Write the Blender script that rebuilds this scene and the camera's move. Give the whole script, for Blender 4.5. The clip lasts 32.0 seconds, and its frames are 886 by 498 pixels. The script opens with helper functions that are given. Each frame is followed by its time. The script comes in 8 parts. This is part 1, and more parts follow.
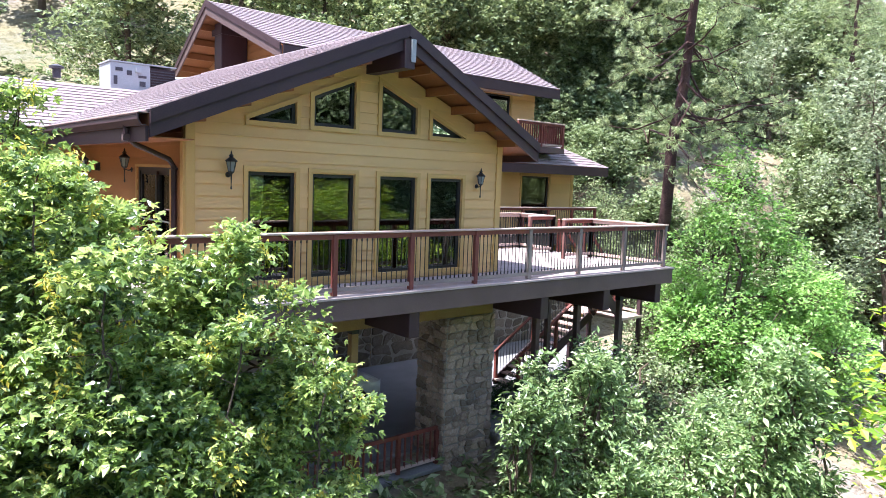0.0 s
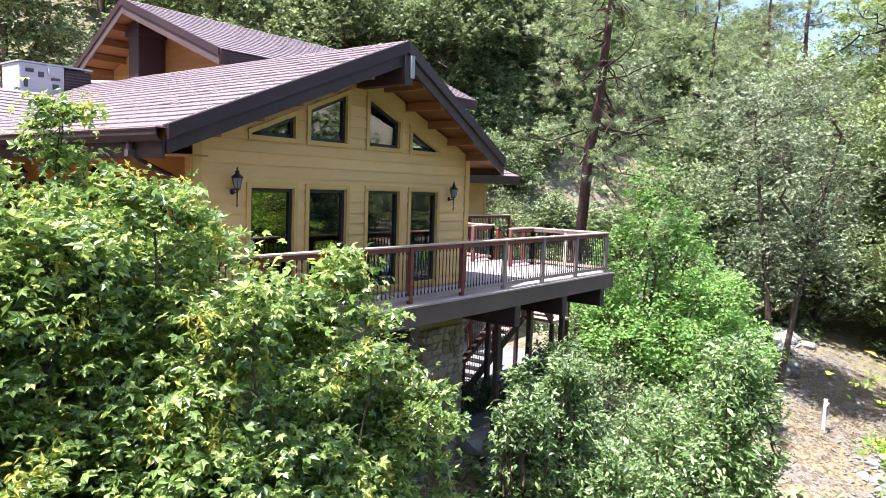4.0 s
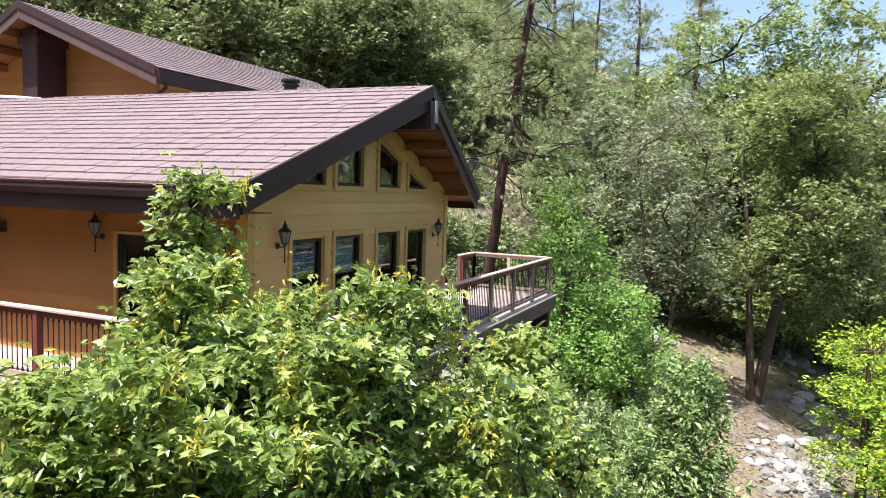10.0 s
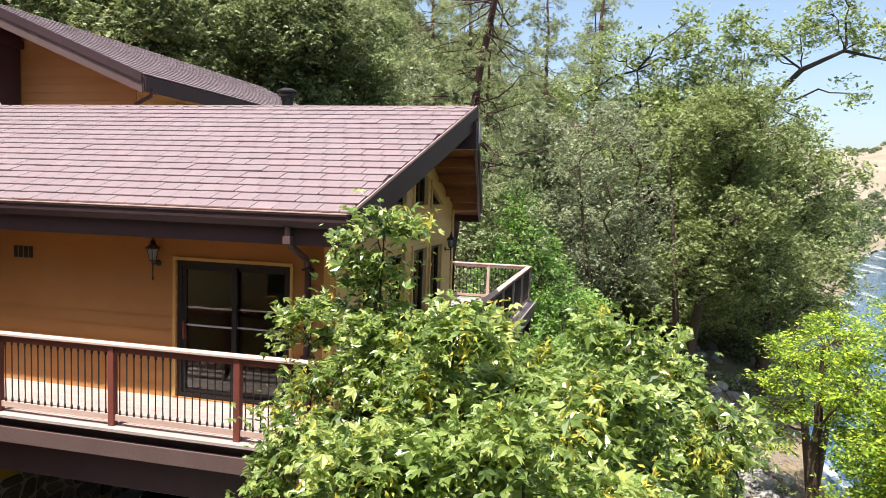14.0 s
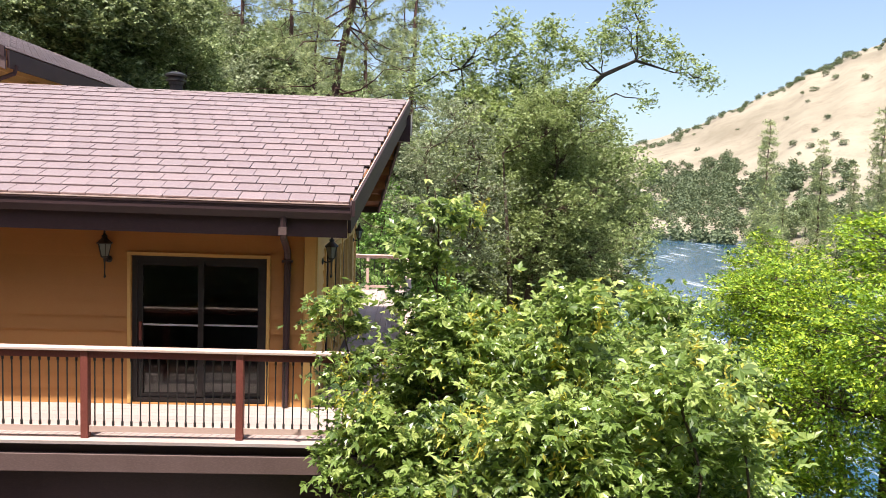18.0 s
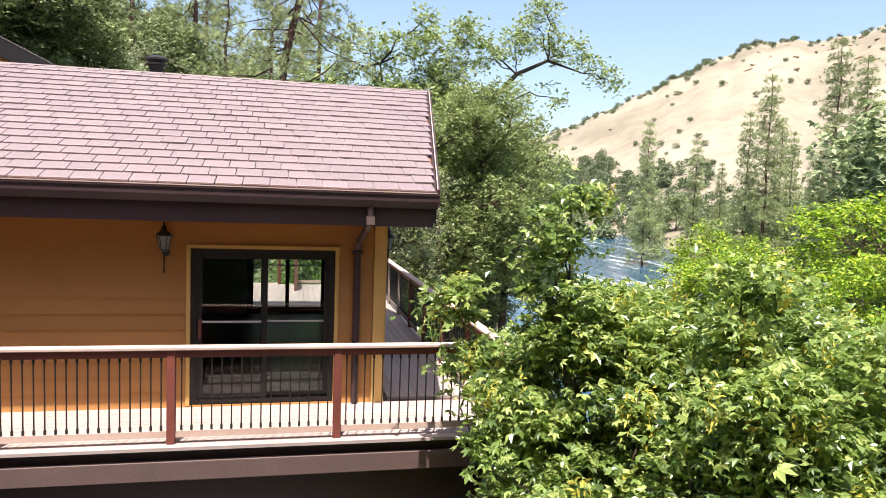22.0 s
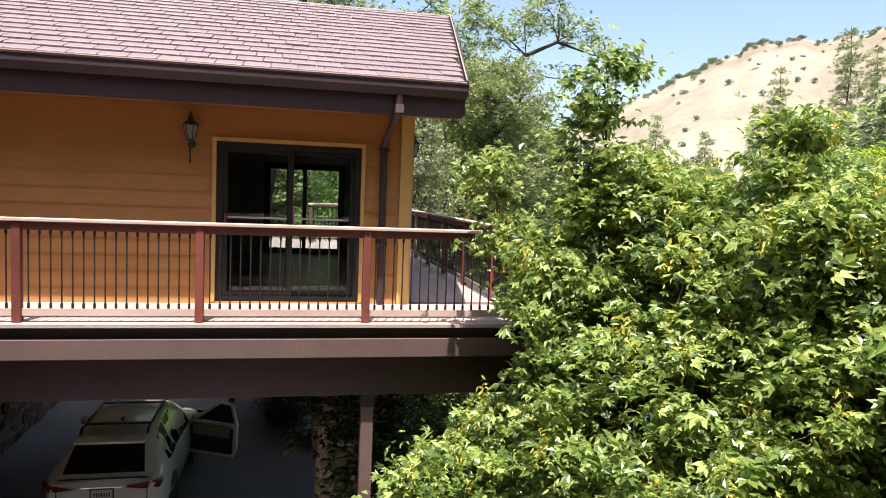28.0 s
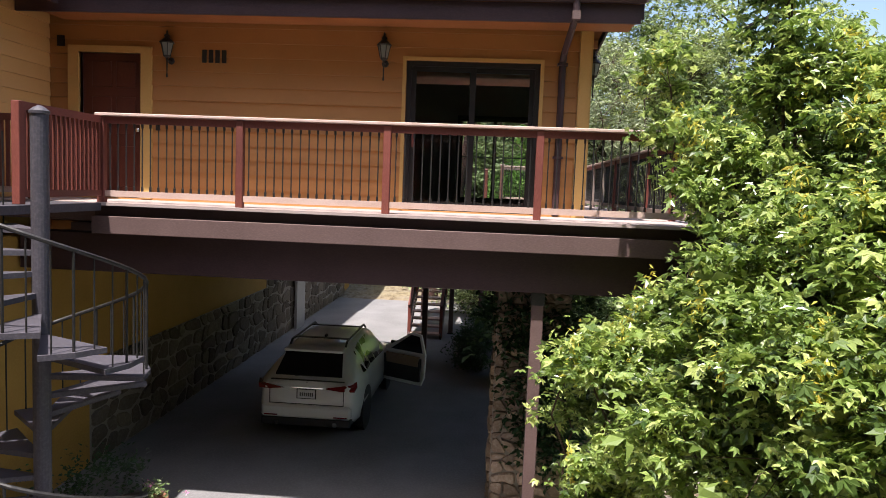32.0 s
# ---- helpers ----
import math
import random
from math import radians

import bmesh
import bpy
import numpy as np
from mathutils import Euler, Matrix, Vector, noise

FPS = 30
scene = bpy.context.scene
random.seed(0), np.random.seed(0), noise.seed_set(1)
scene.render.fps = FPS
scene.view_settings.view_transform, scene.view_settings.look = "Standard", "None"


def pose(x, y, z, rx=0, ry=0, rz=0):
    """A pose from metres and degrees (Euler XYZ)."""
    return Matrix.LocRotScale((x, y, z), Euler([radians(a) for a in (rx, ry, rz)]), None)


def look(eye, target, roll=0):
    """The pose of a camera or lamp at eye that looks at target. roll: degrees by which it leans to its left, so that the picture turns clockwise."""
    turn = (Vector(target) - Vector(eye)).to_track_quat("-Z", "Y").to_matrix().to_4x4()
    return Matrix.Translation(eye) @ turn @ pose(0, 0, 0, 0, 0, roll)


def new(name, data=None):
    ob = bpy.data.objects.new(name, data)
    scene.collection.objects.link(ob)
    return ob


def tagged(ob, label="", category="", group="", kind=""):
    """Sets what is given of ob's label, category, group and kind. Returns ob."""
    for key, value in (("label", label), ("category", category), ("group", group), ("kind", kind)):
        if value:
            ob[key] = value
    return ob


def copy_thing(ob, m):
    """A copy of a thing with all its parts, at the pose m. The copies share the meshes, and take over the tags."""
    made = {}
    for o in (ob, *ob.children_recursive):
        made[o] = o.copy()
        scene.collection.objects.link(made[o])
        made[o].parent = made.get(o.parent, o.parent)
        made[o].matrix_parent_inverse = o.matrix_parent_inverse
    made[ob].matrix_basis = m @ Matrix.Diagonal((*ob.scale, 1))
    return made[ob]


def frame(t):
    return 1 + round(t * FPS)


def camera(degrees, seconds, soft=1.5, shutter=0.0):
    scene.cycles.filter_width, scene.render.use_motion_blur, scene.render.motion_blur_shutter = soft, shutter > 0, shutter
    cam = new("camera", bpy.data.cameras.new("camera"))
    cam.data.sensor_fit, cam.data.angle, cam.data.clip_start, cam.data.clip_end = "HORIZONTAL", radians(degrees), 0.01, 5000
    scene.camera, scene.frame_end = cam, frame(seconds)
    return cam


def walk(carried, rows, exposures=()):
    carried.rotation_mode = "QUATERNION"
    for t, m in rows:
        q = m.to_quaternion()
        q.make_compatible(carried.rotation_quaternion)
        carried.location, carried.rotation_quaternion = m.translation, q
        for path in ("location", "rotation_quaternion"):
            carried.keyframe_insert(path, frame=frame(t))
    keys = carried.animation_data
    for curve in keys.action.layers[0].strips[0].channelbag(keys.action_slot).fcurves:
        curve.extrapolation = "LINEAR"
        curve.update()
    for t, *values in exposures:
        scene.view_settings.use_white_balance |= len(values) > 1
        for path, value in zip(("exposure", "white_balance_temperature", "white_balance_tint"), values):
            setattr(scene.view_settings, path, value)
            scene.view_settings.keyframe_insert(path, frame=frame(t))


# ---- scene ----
cam = camera(64.4, 32.0, soft=0.9)
METRES, EYE, TILT, LEAN, TURN = 17.7, 6.25, 0.0, 0.0, -40.2
ROWS = [
    (0.0, 0.0, 0.0, 0.0, 0.21, -5.63, -2.12),
    (0.5, -0.0169, 0.0001, -0.001, -1.0, -5.41, -2.1),
    (1.0, -0.0343, 0.0005, -0.0011, -2.29, -5.29, -2.07),
    (1.5, -0.0524, 0.0013, -0.0008, -3.62, -5.21, -2.08),
    (2.0, -0.0706, 0.002, 0.0005, -5.2, -5.13, -2.09),
    (2.5, -0.0891, 0.0022, 0.0021, -7.49, -5.07, -2.04),
    (3.0, -0.1097, 0.0034, 0.0034, -9.16, -4.96, -1.98),
    (3.5, -0.13, 0.0042, 0.0053, -10.35, -4.95, -1.96),
    (5.5, -0.203, 0.0138, 0.0096, -15.58, -4.88, -1.95),
    (6.0, -0.2206, 0.0182, 0.0104, -16.92, -4.88, -1.96),
    (6.5, -0.2383, 0.0238, 0.0127, -18.05, -4.85, -1.96),
    (7.0, -0.2559, 0.0302, 0.0169, -19.13, -4.82, -1.95),
    (7.5, -0.2724, 0.0379, 0.0211, -20.21, -4.8, -1.98),
    (8.0, -0.2883, 0.0447, 0.0266, -21.3, -4.77, -1.97),
    (8.5, -0.3036, 0.0521, 0.033, -22.7, -4.78, -2.01),
    (9.0, -0.3185, 0.0599, 0.0387, -23.96, -4.73, -1.97),
    (9.5, -0.3338, 0.0673, 0.0446, -25.15, -4.74, -1.98),
    (10.0, -0.3498, 0.0758, 0.0488, -26.32, -4.69, -1.94),
    (10.5, -0.3668, 0.0845, 0.0534, -27.46, -4.67, -1.89),
    (11.0, -0.3849, 0.0939, 0.0583, -28.57, -4.67, -1.96),
    (11.5, -0.4034, 0.1039, 0.062, -29.67, -4.65, -1.95),
    (12.0, -0.4222, 0.1141, 0.0651, -30.76, -4.65, -1.99),
    (12.5, -0.4414, 0.1244, 0.0665, -31.8, -4.6, -1.95),
    (13.0, -0.4606, 0.1346, 0.0664, -32.96, -4.57, -1.98),
    (13.5, -0.4786, 0.1453, 0.0646, -34.14, -4.54, -1.95),
    (15.5, -0.5437, 0.1799, 0.0656, -42.79, -4.6, -1.95),
    (16.0, -0.5591, 0.1897, 0.0647, -45.09, -4.61, -1.96),
    (16.5, -0.5741, 0.2004, 0.0627, -47.36, -4.59, -1.96),
    (17.0, -0.5888, 0.2121, 0.0602, -49.57, -4.58, -1.95),
    (17.5, -0.6037, 0.2249, 0.0592, -51.04, -4.57, -1.95),
    (18.0, -0.6168, 0.239, 0.0582, -52.51, -4.56, -2.01),
    (18.5, -0.629, 0.253, 0.0576, -53.42, -4.55, -1.99),
    (19.0, -0.6395, 0.2674, 0.0575, -54.63, -4.53, -2.02),
    (19.5, -0.6503, 0.2829, 0.0567, -55.63, -4.52, -2.0),
    (20.0, -0.6598, 0.2983, 0.0544, -56.88, -4.53, -2.08),
    (20.5, -0.6698, 0.3139, 0.0526, -58.6, -4.5, -2.0),
    (21.0, -0.6788, 0.3297, 0.0505, -60.05, -4.49, -2.01),
    (21.5, -0.6876, 0.3455, 0.0488, -61.33, -4.49, -2.03),
    (22.0, -0.6956, 0.3614, 0.0472, -62.04, -4.46, -2.03),
    (22.5, -0.702, 0.3747, 0.0444, -62.25, -4.43, -2.0),
    (23.0, -0.7053, 0.379, 0.0399, -62.21, -4.45, -2.03),
    (23.5, -0.7062, 0.3802, 0.0331, -62.11, -4.45, -2.03),
    (24.0, -0.7063, 0.3809, 0.0272, -62.0, -4.44, -2.03),
    (24.5, -0.7059, 0.3806, 0.0223, -62.27, -4.44, -2.05),
    (25.0, -0.705, 0.3801, 0.0176, -63.04, -4.44, -2.04),
    (25.5, -0.7036, 0.3799, 0.013, -63.63, -4.44, -2.07),
    (27.5, -0.7021, 0.3761, -0.0242, -63.18, -4.49, -2.22),
    (28.0, -0.7022, 0.3741, -0.0302, -61.67, -4.46, -2.24),
    (28.5, -0.703, 0.3714, -0.0374, -59.79, -4.47, -2.25),
    (29.0, -0.704, 0.3683, -0.0459, -57.26, -4.49, -2.27),
    (29.5, -0.705, 0.3644, -0.0541, -54.91, -4.52, -2.29),
    (30.0, -0.707, 0.3604, -0.0634, -52.73, -4.58, -2.32),
    (30.5, -0.7093, 0.3565, -0.0725, -50.62, -4.7, -2.28),
    (31.0, -0.7104, 0.3527, -0.0814, -48.6, -4.79, -2.27),
    (31.5, -0.7098, 0.3483, -0.0893, -46.89, -4.87, -2.28),
    (32.0, -0.708, 0.3435, -0.0966, -45.39, -4.95, -2.26),
]
walk(cam, [(t, pose(0, 0, EYE, TILT, LEAN, TURN) @ pose(METRES * x, METRES * y, METRES * z, 90 + pitch, roll, yaw)) for t, x, y, z, yaw, pitch, roll in ROWS],
     exposures=[(0.0, 1.82, 5640, 14), (3.5, 1.60, 5800, 14), (6.0, 1.44, 6000, 12), (10.0, 1.04, 6350, 12), (13.5, 0.94, 6550, 12), (16.0, 0.95, 6600, 12), (21.0, 0.99, 6600, 12), (23.0, 1.11, 6600, 12), (25.0, 1.10, 6600, 12), (28.0, 1.08, 6560, 13), (32.0, 1.07, 6420, 15)])

# ---- world, sun and exposure ----
SUN_TO = Vector((-0.94, 0.30, 2.85)).normalized()      # towards the sun
world = bpy.data.worlds.new("sky")
scene.world = world
world.use_nodes = True
wn = world.node_tree.nodes
sky = wn.new("ShaderNodeTexSky")
sky.sky_type = "NISHITA"
sky.sun_disc = False
sky.sun_elevation = math.asin(SUN_TO.z)
sky.sun_rotation = math.atan2(SUN_TO.x, SUN_TO.y)
sky.air_density, sky.dust_density, sky.ozone_density = 1.0, 2.2, 0.7
wn["Background"].inputs["Strength"].default_value = 0.125
world.node_tree.links.new(sky.outputs[0], wn["Background"].inputs["Color"])
sun = new("sun", bpy.data.lights.new("sun", "SUN"))
sun.data.energy, sun.data.angle, sun.data.color = 5.0, radians(0.53), (1.0, 0.95, 0.88)
sun.matrix_world = look(SUN_TO * 60, (0, 0, 0))


# ---- materials ----
def material(name, build):
    m = bpy.data.materials.new(name)
    m.use_nodes = True
    nt = m.node_tree
    nt.nodes.clear()
    out = nt.nodes.new("ShaderNodeOutputMaterial")
    build(nt, out)
    return m


def node(nt, kind, **inputs):
    n = nt.nodes.new(kind)
    for key, value in inputs.items():
        key = key.replace("_", " ")
        if hasattr(value, "is_output"):
            nt.links.new(value, n.inputs[key])
        else:
            n.inputs[key].default_value = value
    return n


def ramp(nt, fac, *stops):
    n = nt.nodes.new("ShaderNodeValToRGB")
    nt.links.new(fac, n.inputs[0])
    while len(n.color_ramp.elements) < len(stops):
        n.color_ramp.elements.new(0.5)
    for e, (p, c) in zip(n.color_ramp.elements, stops):
        e.position, e.color = p, (*c, 1)
    return n.outputs[0]


def mixc(nt, fac, a, b, blend="MIX"):
    n = nt.nodes.new("ShaderNodeMix")
    n.data_type, n.blend_type = "RGBA", blend
    for i, v in ((0, fac), (6, a), (7, b)):
        if hasattr(v, "is_output"):
            nt.links.new(v, n.inputs[i])
        else:
            n.inputs[i].default_value = v if i == 0 else (*v, 1)
    return n.outputs[2]


def coords(nt, scale=(1, 1, 1), local=False):
    if local:
        src = nt.nodes.new("ShaderNodeTexCoord").outputs["Object"]
    else:
        src = nt.nodes.new("ShaderNodeNewGeometry").outputs["Position"]
    n = nt.nodes.new("ShaderNodeMapping")
    n.inputs["Scale"].default_value = scale
    nt.links.new(src, n.inputs["Vector"])
    return n.outputs[0]


def noise_fac(nt, vec, scale, detail=4.0, rough=0.6):
    return node(nt, "ShaderNodeTexNoise", Vector=vec, Scale=scale, Detail=detail, Roughness=rough).outputs[0]


def finish(nt, out, colour, rough=0.6, bump=None, strength=0.2, dist=0.01, metal=0.0, spec=0.5):
    p = node(nt, "ShaderNodeBsdfPrincipled", Metallic=metal)
    p.inputs["Specular IOR Level"].default_value = spec
    for key, v in (("Base Color", colour), ("Roughness", rough)):
        if hasattr(v, "is_output"):
            nt.links.new(v, p.inputs[key])
        else:
            p.inputs[key].default_value = (*v, 1) if key == "Base Color" else v
    if bump is not None:
        b = node(nt, "ShaderNodeBump", Height=bump, Strength=strength, Distance=dist)
        nt.links.new(b.outputs[0], p.inputs["Normal"])
    nt.links.new(p.outputs[0], out.inputs[0])
    return p


def worn(name, base, dark, light, grain=(1, 1, 1), scale=6.0, rough=0.6, bump=0.25, vary=0.25, spec=0.4, dist=0.006):
    """Paint, wood, stone or concrete: broad stains, fine grain, and a small change from piece to piece."""
    def build(nt, out):
        v = coords(nt, grain)
        broad = noise_fac(nt, coords(nt), 0.9, 5)
        fine = noise_fac(nt, v, scale * 6, 6, 0.7)
        c = mixc(nt, ramp(nt, broad, (0.35, (0, 0, 0)), (0.7, (1, 1, 1))), dark, base)
        c = mixc(nt, ramp(nt, fine, (0.45, (0, 0, 0)), (0.8, (0.8, 0.8, 0.8))), c, light)
        rnd = node(nt, "ShaderNodeObjectInfo").outputs["Random"]
        k = node(nt, "ShaderNodeMapRange", Value=rnd)
        k.inputs["To Min"].default_value, k.inputs["To Max"].default_value = 1 - vary, 1 + vary * 0.5
        hsv = node(nt, "ShaderNodeHueSaturation", Color=c, Value=k.outputs[0])
        r = node(nt, "ShaderNodeMapRange", Value=fine)
        r.inputs["To Min"].default_value, r.inputs["To Max"].default_value = rough - 0.1, min(1, rough + 0.15)
        finish(nt, out, hsv.outputs[0], r.outputs[0], fine, bump, dist, spec=spec)
    return material(name, build)


# One tan paint in two colours: west walls' warm shade painted in, gable brightened.
shaded_siding = worn("orange_tan_painted_siding", (0.44, 0.207, 0.066), (0.385, 0.174, 0.054), (0.49, 0.25, 0.087), (1, 1, 14), 5, 0.55, 0.2, 0.08)
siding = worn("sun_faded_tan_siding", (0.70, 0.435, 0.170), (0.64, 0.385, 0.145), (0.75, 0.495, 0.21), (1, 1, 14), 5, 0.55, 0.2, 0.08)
trim_tan = worn("tan_painted_trim", (0.61, 0.38, 0.125), (0.54, 0.32, 0.10), (0.67, 0.45, 0.17), (2, 2, 2), 6, 0.5, 0.1, 0.08)
fascia = worn("dark_brown_paint", (0.055, 0.028, 0.031), (0.038, 0.019, 0.021), (0.09, 0.05, 0.052), (1, 1, 6), 5, 0.5, 0.15, 0.1)
beam_paint = worn("brown_beam_paint", (0.135, 0.085, 0.078), (0.095, 0.058, 0.053), (0.20, 0.135, 0.125), (1, 1, 5), 5, 0.6, 0.25, 0.1)
redwood = worn("redwood_stain", (0.20, 0.050, 0.036), (0.13, 0.034, 0.026), (0.30, 0.10, 0.07), (10, 10, 1), 4, 0.55, 0.3, 0.2)
cap_wood = worn("weathered_rail_wood", (0.61, 0.45, 0.385), (0.47, 0.31, 0.25), (0.72, 0.60, 0.54), (3, 3, 12), 4, 0.6, 0.3, 0.15)
soffit = worn("stained_soffit_boards", (0.30, 0.115, 0.036), (0.22, 0.08, 0.026), (0.40, 0.17, 0.06), (8, 1, 8), 4, 0.6, 0.25, 0.12)
table_wood = worn("weathered_redwood", (0.24, 0.105, 0.085), (0.16, 0.066, 0.052), (0.36, 0.20, 0.165), (10, 10, 1), 4, 0.6, 0.3, 0.2)
deck_wood = worn("pale_deck_boards", (0.42, 0.335, 0.31), (0.35, 0.268, 0.243), (0.51, 0.43, 0.405), (1, 12, 1), 4, 0.75, 0.4, 0.12)
rock = worn("field_stone", (0.32, 0.235, 0.16), (0.21, 0.145, 0.095), (0.44, 0.35, 0.26), (1, 1, 1), 3, 0.85, 0.9, 0.45, 0.25, 0.02)
pier_stone = worn("mixed_ledge_stone", (0.40, 0.30, 0.225), (0.28, 0.20, 0.145), (0.56, 0.48, 0.40), (1, 1, 1), 3, 0.85, 0.9, 0.5, 0.25, 0.02)
post_ochre = worn("ochre_brown_paint", (0.30, 0.19, 0.075), (0.22, 0.13, 0.05), (0.38, 0.26, 0.11), (8, 8, 1), 5, 0.6, 0.2, 0.1)
mortar = worn("mortar", (0.30, 0.27, 0.23), (0.24, 0.21, 0.18), (0.37, 0.34, 0.30), (1, 1, 1), 8, 0.95, 0.5, 0.05, 0.2)
concrete = worn("driveway_concrete", (0.215, 0.21, 0.212), (0.16, 0.156, 0.158), (0.27, 0.262, 0.262), (1, 1, 1), 4, 0.85, 0.3, 0.05, 0.3)
grey_post = worn("weathered_post", (0.30, 0.235, 0.20), (0.22, 0.16, 0.135), (0.42, 0.36, 0.32), (8, 8, 1), 4, 0.7, 0.3, 0.2)
iron = worn("black_iron", (0.022, 0.020, 0.020), (0.015, 0.014, 0.014), (0.05, 0.045, 0.04), (1, 1, 1), 6, 0.45, 0.15, 0.1)
steel_paint = worn("grey_painted_steel", (0.075, 0.070, 0.085), (0.055, 0.050, 0.06), (0.13, 0.12, 0.135), (1, 1, 1), 6, 0.45, 0.15, 0.05)
galv = worn("galvanised_metal", (0.42, 0.42, 0.42), (0.33, 0.33, 0.33), (0.52, 0.52, 0.52), (1, 1, 1), 6, 0.45, 0.1, 0.1)
hvac_paint = worn("pale_grey_metal_paint", (0.46, 0.48, 0.50), (0.40, 0.42, 0.44), (0.54, 0.55, 0.56), (1, 1, 1), 4, 0.5, 0.05, 0.05)
door_red = worn("dark_red_door_paint", (0.115, 0.028, 0.016), (0.08, 0.02, 0.012), (0.16, 0.05, 0.03), (10, 10, 1), 4, 0.45, 0.15, 0.1)
plaster = worn("interior_plaster", (0.42, 0.38, 0.33), (0.38, 0.34, 0.29), (0.47, 0.43, 0.38), (1, 1, 1), 3, 0.9, 0.1, 0.02)
floor_dark = worn("dark_wood_floor", (0.07, 0.05, 0.045), (0.05, 0.035, 0.03), (0.11, 0.08, 0.07), (1, 12, 1), 4, 0.3, 0.1, 0.1)
dark_frame = worn("black_window_frame", (0.020, 0.018, 0.018), (0.016, 0.014, 0.014), (0.04, 0.036, 0.034), (1, 1, 1), 5, 0.4, 0.05, 0.05)
ground_wall = worn("yellow_stucco", (0.46, 0.26, 0.055), (0.38, 0.21, 0.042), (0.52, 0.31, 0.08), (1, 1, 1), 5, 0.8, 0.3, 0.04)
bark = worn("tree_bark", (0.15, 0.105, 0.075), (0.085, 0.06, 0.045), (0.25, 0.19, 0.15), (6, 6, 1.2), 2.5, 0.95, 1.0, 0.25, 0.1, 0.03)
dark_bark = worn("dark_oak_bark", (0.075, 0.058, 0.046), (0.042, 0.034, 0.028), (0.13, 0.105, 0.085), (6, 6, 1.2), 2.5, 0.95, 1.0, 0.25, 0.1, 0.03)
pine_bark = worn("pine_bark", (0.150, 0.080, 0.068), (0.055, 0.032, 0.030), (0.27, 0.17, 0.15), (5, 5, 1.0), 2.5, 0.95, 1.0, 0.2, 0.1, 0.04)
river_rock = worn("pale_river_rock", (0.36, 0.345, 0.33), (0.25, 0.235, 0.22), (0.50, 0.48, 0.46), (1, 1, 1), 2, 0.85, 0.6, 0.4, 0.25, 0.03)
wall_rock = worn("grey_boulder", (0.17, 0.17, 0.175), (0.10, 0.10, 0.105), (0.30, 0.30, 0.31), (1, 1, 1), 2, 0.85, 0.8, 0.35, 0.25, 0.03)
clay = worn("terracotta", (0.38, 0.17, 0.10), (0.3, 0.13, 0.08), (0.45, 0.23, 0.15), (1, 1, 1), 5, 0.8, 0.2, 0.05)


def tile_material(island):
    def build(nt, out):
        rnd = (nt.nodes.new("ShaderNodeNewGeometry").outputs["Random Per Island"] if island
               else nt.nodes.new("ShaderNodeObjectInfo").outputs["Random"])
        c = ramp(nt, rnd, (0.0, (0.192, 0.136, 0.142)), (0.35, (0.206, 0.150, 0.155)), (0.7, (0.216, 0.158, 0.162)), (1.0, (0.236, 0.168, 0.170)))
        v = coords(nt)
        stain = noise_fac(nt, v, 0.8, 5)
        c = mixc(nt, ramp(nt, stain, (0.4, (0, 0, 0)), (0.75, (0.45, 0.45, 0.45))), c, (0.22, 0.15, 0.15))
        fine = noise_fac(nt, v, 42, 6, 0.75)
        c = mixc(nt, ramp(nt, fine, (0.5, (0, 0, 0)), (0.85, (0.6, 0.6, 0.6))), c, (0.52, 0.40, 0.38))
        p = finish(nt, out, c, 0.55, fine, 0.35, 0.006, spec=0.6)
        p.inputs["Sheen Weight"].default_value, p.inputs["Sheen Roughness"].default_value = 0.3, 0.4
    return material("concrete_roof_tile", build)


tile_piece, tile_rest = tile_material(False), tile_material(True)


def leaf_material(name, low, mid, high, odd=None, through_light=0.45, rough=0.5, spec=0.35):
    """Foliage: colour from leaf to leaf and from tree to tree, light that comes through the blade."""
    def build(nt, out):
        isl = nt.nodes.new("ShaderNodeNewGeometry").outputs["Random Per Island"]
        stops = [(0.0, low), (0.55, mid), (0.95, high)] + ([(0.985, odd)] if odd else [])
        c = ramp(nt, isl, *stops)
        patch = noise_fac(nt, coords(nt), 0.55, 3)
        c = mixc(nt, ramp(nt, patch, (0.4, (0, 0, 0)), (0.7, (0.55, 0.55, 0.55))), c, mid)
        k = node(nt, "ShaderNodeMapRange", Value=nt.nodes.new("ShaderNodeObjectInfo").outputs["Random"])
        k.inputs["To Min"].default_value, k.inputs["To Max"].default_value = 0.82, 1.15
        hsv = node(nt, "ShaderNodeHueSaturation", Color=c, Value=k.outputs[0])
        p = node(nt, "ShaderNodeBsdfPrincipled", Roughness=rough)
        p.inputs["Specular IOR Level"].default_value = spec
        nt.links.new(hsv.outputs[0], p.inputs["Base Color"])
        lit = node(nt, "ShaderNodeHueSaturation", Color=hsv.outputs[0], Value=1.35, Saturation=1.05, Hue=0.488)
        tr = node(nt, "ShaderNodeBsdfTranslucent", Color=lit.outputs[0])
        mx = node(nt, "ShaderNodeMixShader", Fac=through_light)
        nt.links.new(p.outputs[0], mx.inputs[1])
        nt.links.new(tr.outputs[0], mx.inputs[2])
        nt.links.new(mx.outputs[0], out.inputs[0])
    return material(name, build)


